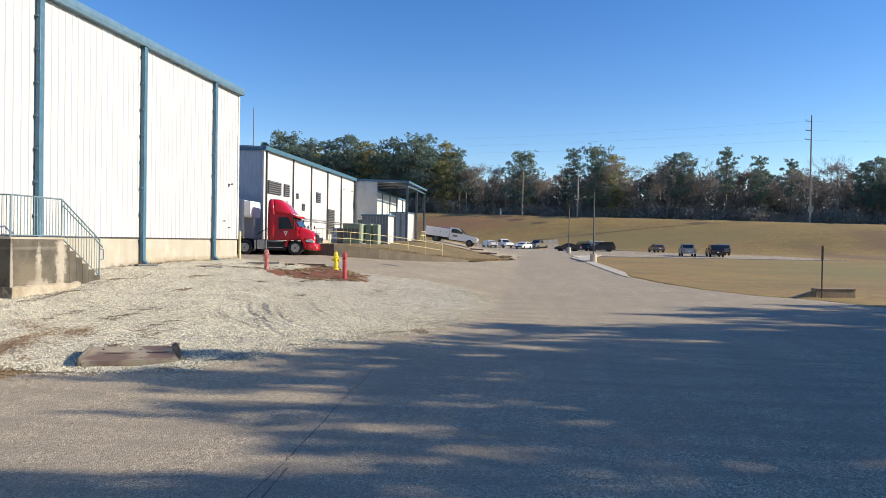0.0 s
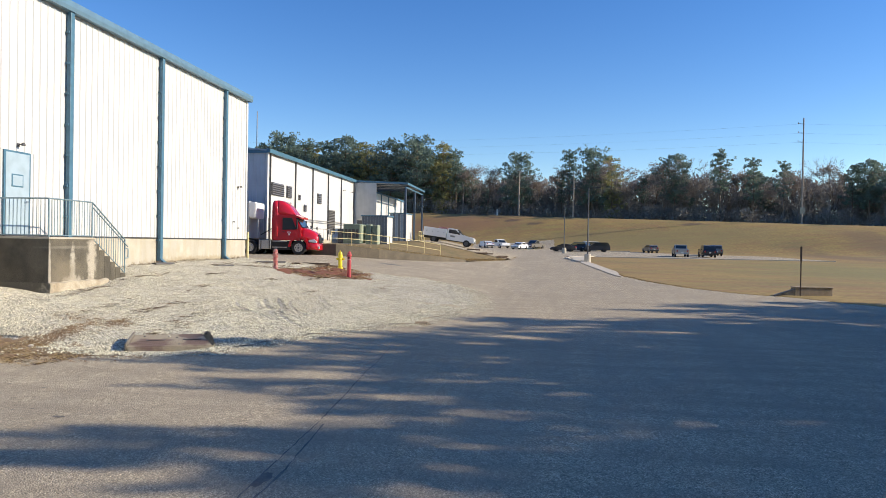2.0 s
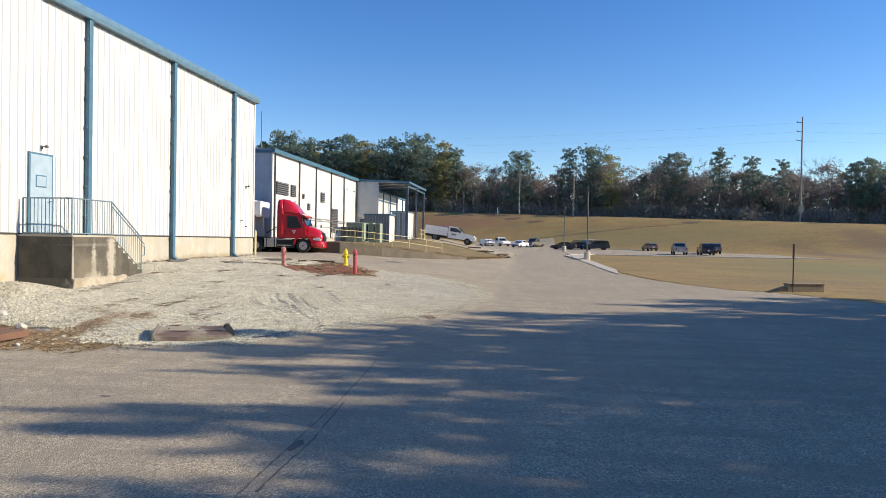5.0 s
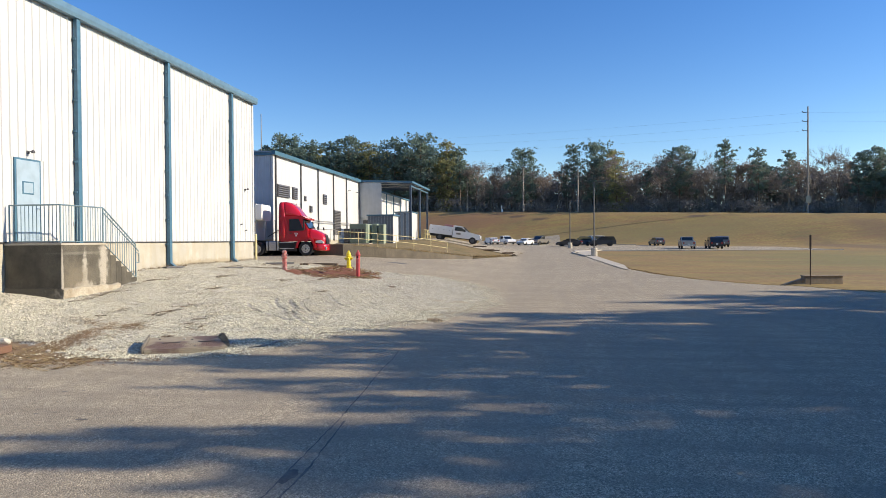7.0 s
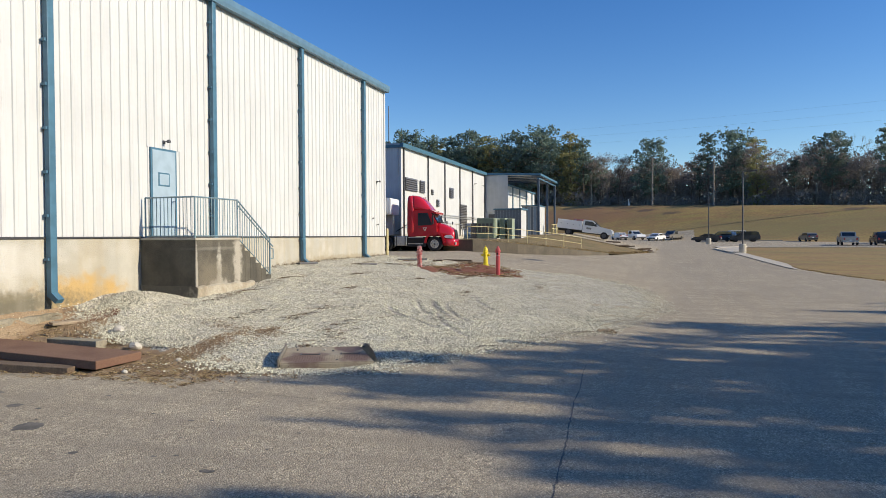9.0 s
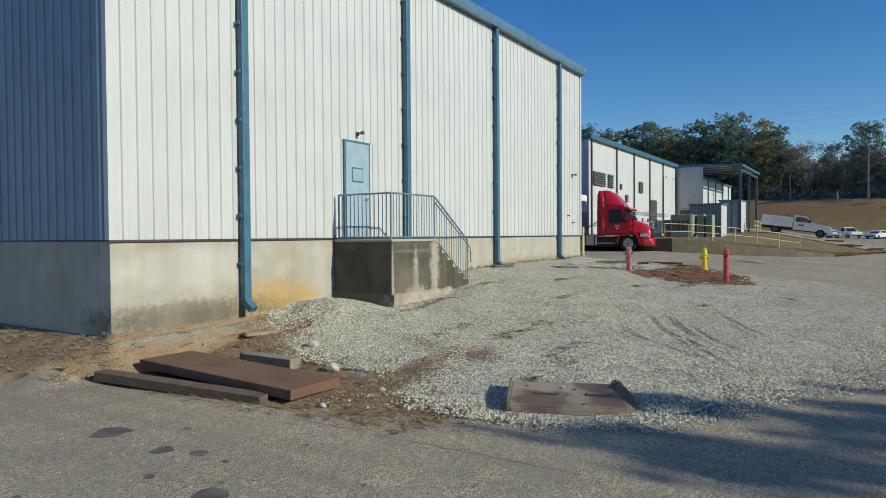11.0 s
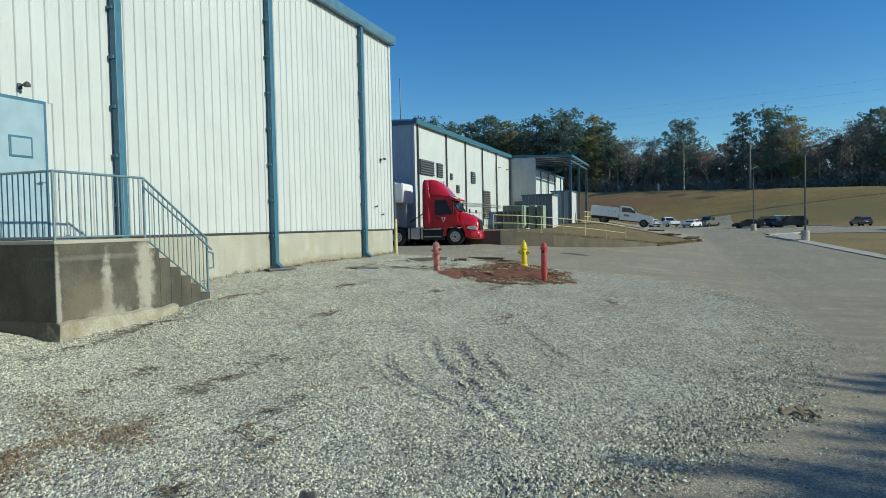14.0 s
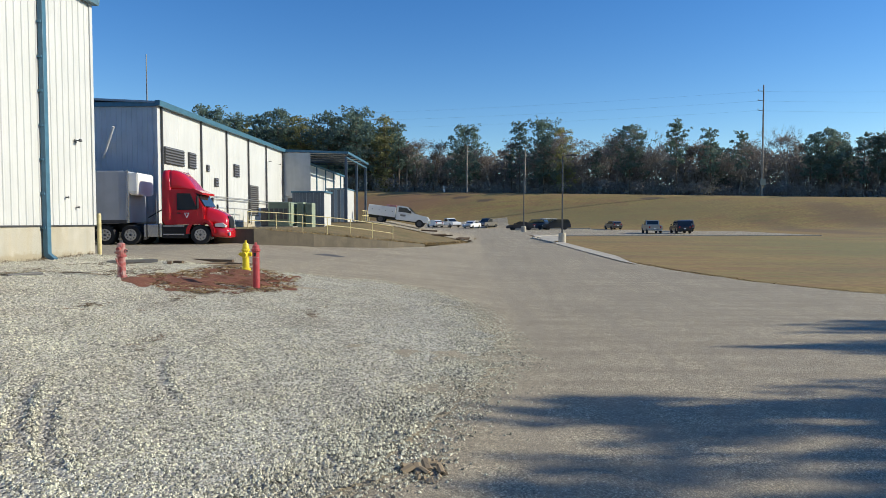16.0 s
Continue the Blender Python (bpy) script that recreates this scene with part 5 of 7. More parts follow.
def semi_truck(at, rz):
    """Conventional day-cab tractor, nose towards +x."""
    c = thing("semi_truck", at, rz, "glossy red conventional semi tractor with a tall roof fairing", "truck")
    part("cab", prism([(-0.15, 0.95), (-0.15, 2.66), (1.45, 2.64), (2.02, 1.82), (2.05, 0.95)], "y", -1.14, 1.14, 0.05), TRUCK_RED, c)
    part("rear_fairing", loft([(-0.26, 1.19, 0.95, 3.50, 0.88), (-0.2, 1.21, 0.95, 3.60, 0.88), (0.12, 1.21, 0.95, 3.60, 0.88), (0.24, 1.16, 0.98, 2.70, 0.97)], 32, 7.0), TRUCK_RED, c, smooth=True)
    part("roof_fairing", loft([(0.02, 1.14, 2.55, 3.62, 0.86), (0.30, 1.13, 2.55, 3.61, 0.85), (0.60, 1.11, 2.55, 3.53, 0.83), (0.86, 1.08, 2.55, 3.38, 0.80), (1.08, 1.05, 2.55, 3.18, 0.78), (1.28, 1.02, 2.55, 2.95, 0.78), (1.46, 0.99, 2.55, 2.74, 0.82), (1.58, 0.95, 2.55, 2.62, 0.9)], 32, 4.5), TRUCK_RED, c, smooth=True)
    part("sun_visor", prism([(1.36, 2.52), (1.98, 2.38), (1.98, 2.48), (1.42, 2.70)], "y", -1.12, 1.12), TRUCK_RED, c)
    part("bonnet", loft([(1.92, 1.00, 0.95, 1.84, 0.80), (2.2, 0.98, 0.95, 1.80, 0.80), (2.6, 0.95, 0.92, 1.69, 0.78), (2.95, 0.90, 0.86, 1.53, 0.76), (3.15, 0.84, 0.82, 1.38, 0.76), (3.24, 0.74, 0.82, 1.22, 0.8)], 32, 4.0), TRUCK_RED, c, smooth=True)
    part("windscreen", prism([(1.52, 2.56), (1.58, 2.58), (2.09, 1.84), (2.01, 1.82)], "y", -1.0, 1.0), GLASS, c)
    part("grille", prism([(3.16, 0.72), (3.14, 1.38), (3.24, 1.34), (3.32, 0.9), (3.30, 0.72)], "y", -0.48, 0.48, 0.03), BLACK, c, "black grille")
    part("bumper", loft([(2.45, 1.16, 0.34, 0.86, 0.97), (2.9, 1.15, 0.32, 0.86, 0.96), (3.2, 1.08, 0.30, 0.84, 0.95), (3.36, 0.96, 0.30, 0.74, 0.95), (3.42, 0.80, 0.34, 0.64, 0.95)], 28, 6.0), TRUCK_RED, c, smooth=True)
    for sgn in (1, -1):
        def sid(a, b):
            return min(sgn * a, sgn * b), max(sgn * a, sgn * b)
        arch = [(1.85 + 0.80 * math.cos(radians(a)), 0.52 + 0.74 * math.sin(radians(a))) for a in range(0, 181, 15)]
        inner_ = [(1.85 + 0.63 * math.cos(radians(a)), 0.52 + 0.60 * math.sin(radians(a))) for a in range(180, -1, -15)]
        part("wheel_arch", prism(arch + inner_, "y", *sid(0.86, 1.20)), TRUCK_RED, c)
        part("side_window", prism([(0.62, 1.68), (0.62, 2.40), (1.28, 2.40), (1.62, 1.72)], "y", *sid(1.138, 1.150)), GLASS, c)
        part("window_seal", prism([(0.57, 1.64), (0.57, 2.45), (1.31, 2.45), (1.69, 1.68)], "y", *sid(1.136, 1.145)), BLACK, c)
        d = part("door", prism([(0.50, 1.0), (0.50, 1.62), (1.66, 1.62), (1.72, 1.28), (1.3, 1.0)], "y", *sid(1.137, 1.152)), TRUCK_RED, c)
        part("door_emblem", prism([(0.95, 1.52), (1.25, 1.52), (1.10, 1.25)], "y", *sid(1.153, 1.159)), SIGNWHITE, d)
        part("emblem_centre", prism([(1.02, 1.49), (1.18, 1.49), (1.10, 1.33)], "y", *sid(1.160, 1.164)), TRUCK_RED, d)
        part("handle", box(0.58, 0.78, *sid(1.153, 1.172), 1.48, 1.53), BLACK, d)
        part("headlight", prism([(2.62, 0.86), (2.62, 1.0), (3.0, 1.04), (3.2, 0.92), (3.18, 0.82)], "y", *sid(0.70, 1.08)), LAMP_CLEAR, c)
        part("marker_lamp", box(3.36, 3.44, *sid(0.85, 1.0), 0.42, 0.58), LAMP_CLEAR, c)
        part("mirror", box(1.72, 1.82, *sid(1.28, 1.50), 1.72, 2.32, 0.03), BLACK, c)
        part("mirror_arm", tube((1.6, sgn * 1.12, 2.1), (1.77, sgn * 1.3, 2.1), 0.025, n=6), BLACK, c)
        part("bonnet_mirror", box(2.72, 2.80, *sid(0.92, 1.08), 1.72, 1.92, 0.02), BLACK, c)
        part("tool_step_box", box(-1.25, -0.28, *sid(0.75, 1.18), 0.36, 0.98, 0.03), CHROME, c, "bright aluminium battery and tank box")
        for sx in (-1.1, -0.45):
            part("tank_strap", box(sx, sx + 0.06, *sid(1.181, 1.19), 0.36, 0.98), BLACK, c)
        part("side_skirt", box(-0.26, 1.18, *sid(0.80, 1.15), 0.30, 0.93, 0.03), BLACK, c)
        part("step_trim", box(-0.2, 0.95, *sid(1.152, 1.163), 0.86, 0.92), CHROME, c)
        part("step_trim", box(-0.2, 0.95, *sid(1.152, 1.163), 0.46, 0.52), CHROME, c)
        part("mud_flap", box(-4.15, -4.12, *sid(0.6, 1.2), 0.25, 0.95), BLACK, c)
        wheel(c, 1.85, sgn * 1.03, 0.52, 0.52, 0.30, holes=True)
        for x in (-1.98, -3.28):
            wheel(c, x, sgn * 0.96, 0.52, 0.52, 0.56, holes=True)
        part("frame_rail", box(-4.2, -0.3, *sid(0.35, 0.5), 0.75, 1.0), BLACK, c)
        part("grab_rail", tube((-0.62, sgn * 0.9, 1.0), (-0.62, sgn * 0.9, 2.4), 0.022, n=6), CHROME, c)
    part("fifth_wheel", lathe([(0.45, 1.0), (0.5, 1.05), (0.5, 1.1)], 18, centre=(-2.6, 0, 0)), STEEL, c)
    part("chassis", box(-4.1, 2.6, -0.34, 0.34, 0.6, 0.9), BLACK, c)
    part("exhaust_stack", tube((-0.42, 0.95, 1.0), (-0.42, 0.95, 3.3), 0.075, n=10), CHROME, c)
    part("air_hose", tube((-0.3, 0.1, 1.9), (-1.5, 0.15, 1.3), 0.03, n=6), BLACK, c)
    part("roof_marker", box(0.85, 0.95, -0.2, 0.2, 3.42, 3.50), LAMP_CLEAR, c)
    # true length and height of this make
    for o in c.children:
        if o.name.split(".")[0] == "wheel":
            o.location.x = -0.06 * (1.85 if o.data.vertices[0].co.x > 0 else -2.6)
        else:
            o.data.transform(Matrix.Diagonal((0.94, 1.0, 1.10, 1.0)))
            for q in o.children:
                q.data.transform(Matrix.Diagonal((0.94, 1.0, 1.10, 1.0)))
    return c


TX, TY = 36.2, 1.5
TZ = ground_z(36, 2) + 0.03
semi_truck((TX, TY + 1.97, TZ), -84)


def trailer(at, rz):
    c = thing("box_trailer", at, rz, "white box trailer coupled behind the red tractor", "trailer")
    # White body, greyed in colour for the shade on its side.
    part("body", box(-15.0, -1.62, -1.28, 1.28, 1.15, 3.85, 0.03), SHADED_WHITE, c)
    part("nose_post", box(-1.66, -1.56, -1.30, -1.18, 1.15, 3.87), CHROME, c)
    part("cooling_unit", prism([(-1.10, 2.75), (-1.0, 2.62), (-0.2, 2.6), (1.0, 2.62), (1.10, 2.75), (1.10, 3.78), (-1.10, 3.78)], "x", -1.61, -1.12, 0.06), SIGNWHITE, c, "white front-mounted cooling unit")
    part("side_rail", box(-15.0, -1.62, -1.30, -1.281, 1.12, 1.30), STEEL, c)
    for y in (-0.95, 0.8):
        part("landing_leg", box(-5.0, -4.85, y, y + 0.15, 0.0, 1.1), STEEL, c)
    for x in (-12.5, -13.8):
        for y in (-0.98, 0.98):
            wheel(c, x, y, 0.52, 0.52, 0.56)
    return c


trailer((TX - 0.04, TY + 2.3, TZ), -84)


# ---- kerbs, islands, highway ----
def kerb_run(parent, pts, w=0.3, h=0.16):
    for (xa, ya), (xb, yb) in zip(pts, pts[1:]):
        bm = bmesh.new()
        d = Vector((xb - xa, yb - ya, 0)).normalized()
        nn = Vector((-d.y, d.x, 0)) * w
        vs = []
        for x, y in ((xa, ya), (xb, yb)):
            for off in (Vector((0, 0, 0)), nn):
                for z in (-0.2, h):
                    vs.append(bm.verts.new((x + off.x, y + off.y, ground_z(x, y) + z)))
        for f in ((0, 1, 3, 2), (4, 6, 7, 5), (0, 4, 5, 1), (2, 3, 7, 6), (0, 2, 6, 4), (1, 5, 7, 3)):
            bm.faces.new([vs[i] for i in f])
        part("kerb_stone", bm, KERB, parent)


kerbs = thing("kerb", label="pale concrete kerb along the car park", category="kerb", kind="structure")
kerb_run(kerbs, [(86.4, -56 + i * 4) for i in range(9)], 1.1, 0.07)
kerb_run(kerbs, [(122.2, -34 + i * 3.5) for i in range(5)])
kerb_run(kerbs, [(86.6, -24), (82, -21), (76.5, -19.4), (70, -19.9), (64, -20.3)])
apron = sheet("kerb_apron", spread((36.5, 1), (66, 0)), (0, 0.5, 1.0),
              lambda u, v: (u, lerp_table(ROAD_R, u) + 0.3 - v * lerp_table(((36.5, 0.05), (44, 1.0), (66, 1.2)), u)), KERB, 0.07)
tagged(apron, "pale concrete gutter apron beside the drive", "kerb", kind="structure")
isl = sheet("traffic_island", spread((67, 1), (86, 0)), (0, 0.5, 1.0),
            lambda u, v: (u, -20.2 - v * lerp_table(((67, 1.0), (75, 2.4), (86, 3.0)), u)), KERB, 0.12)
tagged(isl, "pale concrete traffic island", "kerb", kind="structure")
verge = sheet("road_shoulder", spread((-170, 6), (70, 0)), (0, 0.5, 1), lambda u, v: (berm_crest(u)[0] + 1.0 + v * 9, u), ASPHALT, 0.05)
tagged(verge, "grey highway along the top of the bank", "road", kind="structure")

# ---- poles and lines ----
def lamp_post(at, h, label):
    z = ground_z(*at)
    c = thing("lamp_post", (at[0], at[1], z), label=label, category="lamp post", group="car park lamp posts")
    part("pedestal", lathe([(0.36, -0.2), (0.36, 0.85), (0.32, 0.95)], 16), KERB, c, "round concrete pedestal")
    part("pole", tube((0, 0, 0.95), (0, 0, h), 0.085, 0.06, n=10), STEEL, c)
    part("arm", tube((0, 0, h - 0.05), (0, -0.9, h + 0.05), 0.035, n=6), STEEL, c)
    part("lamp_head", box(-0.18, 0.18, -1.35, -0.75, h - 0.02, h + 0.12, 0.03), STEEL, c)
    return c


lamp_post((65.7, -21.4), 8.4, "dark steel lamp post on a concrete pedestal")
lamp_post((101.0, -20.4), 8.0, "dark steel lamp post by the car park")


def utility_pole(at, h, r, label, arms=0, name="utility_pole", wood=POLE_WOOD):
    z = at[2] if len(at) > 2 else ground_z(at[0], at[1])
    c = thing(name, (at[0], at[1], z), label=label, category="pole")
    part("pole", tube((0, 0, -0.6), (0, 0, h), r, r * 0.6, n=10), wood, c)
    for i in range(arms):
        zz = h - 1.3 - i * 2.0
        part("insulator_arm", tube((0, -0.05, zz), (0.25, 1.0, zz + 0.1), 0.06, n=6), STEEL, c)
        part("insulator", lathe([(0.04, 0.0), (0.1, 0.05), (0.06, 0.15), (0.1, 0.25), (0.04, 0.32)], 8, centre=(0.25, 1.0, zz + 0.1)), CAR_GREY, c)
    return c


big = utility_pole((144.0, -73.6), 23.2, 0.22, "tall weathered transmission pole on the bank", 3)
part("sign_panel", box(-0.45, -0.36, -0.55, 0.55, 2.2, 3.6), CAR_GREY, big)
c2, c3 = berm_crest(-12), berm_crest(-27)
utility_pole((c2[0] - 1, -11.4), 11.5, 0.22, "plain wooden utility pole on the bank", 0)
utility_pole((c3[0] - 1, -25.3), 11.0, 0.22, "plain wooden utility pole beside the highway", 0)
utility_pole((berm_crest(6)[0] + 6, 5.0), 6.5, 0.14, "short wooden pole beside the highway", 0)
marker = thing("road_marker", (berm_crest(-5)[0] - 1, -5.5, ground_z(berm_crest(-5)[0] - 1, -5.5)), label="small white roadside marker post", category="marker")
part("post", box(-0.05, 0.05, -0.12, 0.12, -0.1, 1.7), SIGNWHITE, marker)
part("cap", box(-0.04, 0.04, -0.3, -0.13, -0.1, 0.8), SIGNWHITE, marker)
mast = thing("roof_mast", (44.0, 8.7, 8.4), label="thin radio mast on the factory roof", category="antenna")
part("rod", tube((0, 0, 0), (0, 0, 4.1), 0.05, 0.035, n=6), STEEL, mast)


def line(name, a, b, sag, r=0.007):
    cu = bpy.data.curves.new(name, "CURVE")
    cu.dimensions, cu.bevel_depth, cu.bevel_resolution = "3D", r, 0
    sp = cu.splines.new("POLY")
    sp.points.add(24)
    for i in range(25):
        t = i / 24
        p = Vector(a).lerp(Vector(b), t)
        sp.points[i].co = (p.x, p.y, p.z - sag * 4 * t * (1 - t), 1)
    cu.materials.append(STEEL)
    return tagged(new(name, cu), "thin dark overhead power line between poles", "power line", "overhead lines")


pz = ground_z(144.0, -73.6)
for i in range(3):
    zz = pz + 21.9 - i * 2.0
    line("power_line", (144.2, -72.6, zz), (200, 90, zz + 5), 1.5)
    line("power_line", (144.2, -72.6, zz), (100, -190, zz - 2), 2.5)

# ---- things by the road ----
def hydrant(at, paint, label, tall=0.95, slim=1.0):
    c = thing("fire_hydrant", (at[0], at[1], gravel_z(*at) + 0.02), label=label, category="hydrant")
    part("barrel", lathe([(0.17, -0.15), (0.17, 0.03), (0.125, 0.05), (0.12, tall * 0.62), (0.155, tall * 0.64), (0.155, tall * 0.69), (0.125, tall * 0.71), (0.12, tall * 0.80), (0.09, tall * 0.90), (0.035, tall * 0.93), (0.035, tall)], 16), paint, c)
    c.scale = (slim, slim, 1)
    for a in range(0, 360, 60):
        part("bolt", lathe([(0.014, tall * 0.63), (0.014, tall * 0.71)], 6, centre=(0.14 * math.cos(radians(a)), 0.14 * math.sin(radians(a)), 0)), paint, c)
    for d in ((0, -1), (0, 1)):
        n = part("side_outlet", tube((0, d[1] * 0.1, tall * 0.52), (0, d[1] * 0.22, tall * 0.52), 0.062, n=12), paint, c)
        part("cap_nut", tube((0, d[1] * 0.22, tall * 0.52), (0, d[1] * 0.27, tall * 0.52), 0.025, n=6), paint, n)
    part("steamer_outlet", tube((-0.1, 0, tall * 0.50), (-0.24, 0, tall * 0.50), 0.085, n=14), paint, c)
    return c


hydrant((20.75, -5.78), HYD_YELLOW, "bright yellow fire hydrant standing in red clay", 0.88, 0.82)
def standpipe(at):
    """A worn hydrant column: plain pipe, collar, two outlets, cap and a hanging chain."""
    c = thing("standpipe", (at[0], at[1], gravel_z(*at)), label="faded red and white standpipe hydrant standing on gravel", category="hydrant")
    part("pipe", lathe([(0.125, -0.15), (0.125, 0.03), (0.098, 0.05), (0.092, 0.50), (0.098, 0.52), (0.098, 0.80), (0.085, 0.84), (0.05, 0.86)], 14), FADED_RED, c)
    part("collar", lathe([(0.10, 0.50), (0.125, 0.51), (0.125, 0.55), (0.10, 0.56)], 14), FADED_RED, c)
    part("top_nut", lathe([(0.04, 0.86), (0.035, 0.92)], 6), STEEL, c)
    for d, z in ((-1, 0.66), (1, 0.62)):
        o = part("side_outlet", tube((0, d * 0.07, z), (0, d * 0.135, z), 0.045, n=12), FADED_RED, c)
        part("cap_nut", tube((0, d * 0.135, z), (0, d * 0.165, z), 0.022, n=6), STEEL, o)
    part("front_outlet", tube((-0.07, 0, 0.70), (-0.17, 0, 0.70), 0.05, n=12), FADED_RED, c)
    for a, b in (((-0.10, 0.09, 0.48), (-0.12, 0.02, 0.32)), ((-0.12, 0.02, 0.32), (-0.10, -0.07, 0.24)), ((-0.10, -0.07, 0.24), (-0.10, -0.09, 0.02))):
        part("chain", tube(a, b, 0.017, n=6), FADED_RED, c)
    return c


standpipe((16.9, -3.97))
rp = thing("valve_post", (17.85, -7.05, gravel_z(17.85, -7.05)), label="tall red indicator valve post", category="valve post")
part("pipe", lathe([(0.09, -0.2), (0.09, 0.96), (0.115, 0.98), (0.115, 1.04), (0.09, 1.05), (0.085, 1.12), (0.05, 1.15)], 16), RED, rp)
part("operating_nut", lathe([(0.035, 1.15), (0.03, 1.21)], 6), RED, rp)
part("handle", box(0.085, 0.12, -0.025, 0.025, 0.5, 0.95, 0.01), RED, rp)
part("tie_wire", lathe([(0.093, 0.82), (0.097, 0.825), (0.093, 0.83)], 12), GALV, rp)
part("sight_glass", box(-0.10, -0.08, -0.035, 0.035, 0.86, 0.94), GLASS, rp)
bollard = thing("bollard", (22.76, -0.06, ground_z(22.76, -0.06)), label="pale yellow steel corner bollard", category="bollard")
part("post", lathe([(0.07, -0.3), (0.07, 1.35), (0.05, 1.42)], 12), PALE_YELLOW, bollard)


# rusty plates stacked by the road
def plank(name, a, b, w, t, z, material, label, category, tilt=0.0, climb=0.0):
    """A flat board from a to b (near long edge), w wide to its left, t thick; climb: degrees by which b lies higher."""
    d = Vector((b[0] - a[0], b[1] - a[1], 0))
    L = d.length
    c = thing(name, (a[0], a[1], z), math.degrees(math.atan2(d.y, d.x)), label, category)
    part("plate" if "plate" in name else "board", box(0, L, 0, w, 0, t, min(0.012, t * 0.2)), material, c)
    c.matrix_basis = c.matrix_basis @ Matrix.Rotation(radians(-climb), 4, "Y") @ Matrix.Rotation(radians(tilt), 4, "X")
    return c


plank("timber_slab", (-0.12, -3.84), (-0.62, -0.5), -0.27, 0.15, -1.005, TIMBER, "long dark timber beam beside the rusty plate", "beam", climb=1.7)
plank("steel_plate", (0.07, -4.26), (0.17, -0.55), -1.02, 0.15, -0.90, RUST, "large rust-brown steel plate lying on soil", "plate", climb=1.2)
plank("concrete_beam", (1.60, -2.70), (1.60, -1.41), -0.28, 0.28, -0.99, LEDGE, "short grey concrete beam on the soil", "beam")
for i, (x, y, s) in enumerate(((1.85, -3.45, 0.12), (2.65, -2.25, 0.12), (1.35, -4.9, 0.05), (0.2, -4.75, 0.05))):
    rk = thing("rock", (x, y, max(ground_z(x, y) + 0.05, gravel_z(x, y) + s * 0.25)), i * 40, "pale broken rock lying on the soil", "rock", "rocks on the soil")
    bm = bmesh.new()
    bmesh.ops.create_icosphere(bm, subdivisions=2, radius=s)
    for v in bm.verts:
        v.co *= 1 + 0.35 * noise.noise(v.co * (1.1 / s) + Vector((i * 5, 0, 0)))
        v.co.z *= 0.75
    part("stone", bm, ROCK, rk)

# old dock leveller plate
dock = thing("dock_plate", label="old rusty steel dock plate with worn tread lying on gravel", category="plate")
DA, DB = Vector((1.22, -7.12, 0)), Vector((1.87, -8.62, 0))
du = (DB - DA).normalized()
dn = Vector((-du.y, du.x, 0))
dl, dw = (DB - DA).length, 1.0
dock.matrix_basis = Matrix.Translation((DA.x, DA.y, -0.885)) @ Matrix(((du.x, dn.x, 0, 0), (du.y, dn.y, 0, 0), (0, 0, 1, 0), (0, 0, 0, 1))) @ Matrix.Rotation(radians(6), 4, "X")
part("plate", prism([(0, 0), (dl, 0), (dl - 0.27, dw), (0, dw)], "z", 0, 0.05, 0.008), DOCK, dock)
part("front_lip", box(0.02, dl - 0.02, -0.018, -0.001, -0.05, 0.03, 0.004), DOCK, dock, "rusty folded front edge")
part("side_flange", box(-0.04, -0.001, -0.03, dw, -0.08, 0.12, 0.01), FLAP_STEEL, dock)
for a in (0.30, 1.02):
    sl = part("slot", box(a, a + 0.36, 0.46, 0.56, 0.052, 0.058, 0.0), STEEL, dock)
    part("slot_rim", box(a + 0.03, a + 0.33, 0.48, 0.54, 0.0595, 0.0635), DOCK, sl)
for a, b in ((0.22, 0.80), (0.88, 0.70), (0.98, 0.12)):
    part("bolt_head", lathe([(0.02, 0.05), (0.02, 0.062), (0.012, 0.066)], 6, centre=(a, b, 0)), STEEL, dock)
tread_me = None
for i in range(34):
    for j in range(8):
        if tread_me is None:
            o = part("tread_stud", box(-0.012, 0.012, -0.003, 0.003, 0.05, 0.055), DOCK, dock)
            tread_me = o.data
        else:
            o = part("tread_stud", tread_me, None, dock)
        o.matrix_basis = Matrix.Translation((0.10 + i * 0.044, 0.06 + j * 0.05, 0)) @ Matrix.Rotation(radians(45 if (i + j) % 2 else -45), 4, "Z")
fb = bmesh.new()
fv = []
for k in range(13):
    t = k / 12
    hgt = 0.03 + 0.11 * math.sin(math.pi * (0.08 + 0.62 * t))
    for w_, o_ in ((0.0, 0.0), (0.45, 0.25), (1.0, 0.45)):
        fv.append(fb.verts.new((dl + 0.01 - 0.27 * t + hgt * o_ * 1.5, dw * t, 0.03 + hgt * w_ * 0.72)))
for k in range(12):
    for m_ in range(2):
        fb.faces.new((fv[k * 3 + m_], fv[k * 3 + m_ + 1], fv[k * 3 + m_ + 4], fv[k * 3 + m_ + 3]))
bmesh.ops.solidify(fb, geom=fb.faces, thickness=0.03)
part("bent_flap", fb, FLAP_STEEL, dock, "bent dark steel end flap")
part("flap_block", box(dl - 0.22, dl - 0.08, dw - 0.12, dw + 0.01, 0.05, 0.105, 0.02), FLAP_STEEL, dock)
part("loose_pebble", lathe([(0.01, 0.05), (0.026, 0.06), (0.022, 0.08), (0.008, 0.088)], 8, centre=(0.72, 0.74, 0)), ROCK, dock)

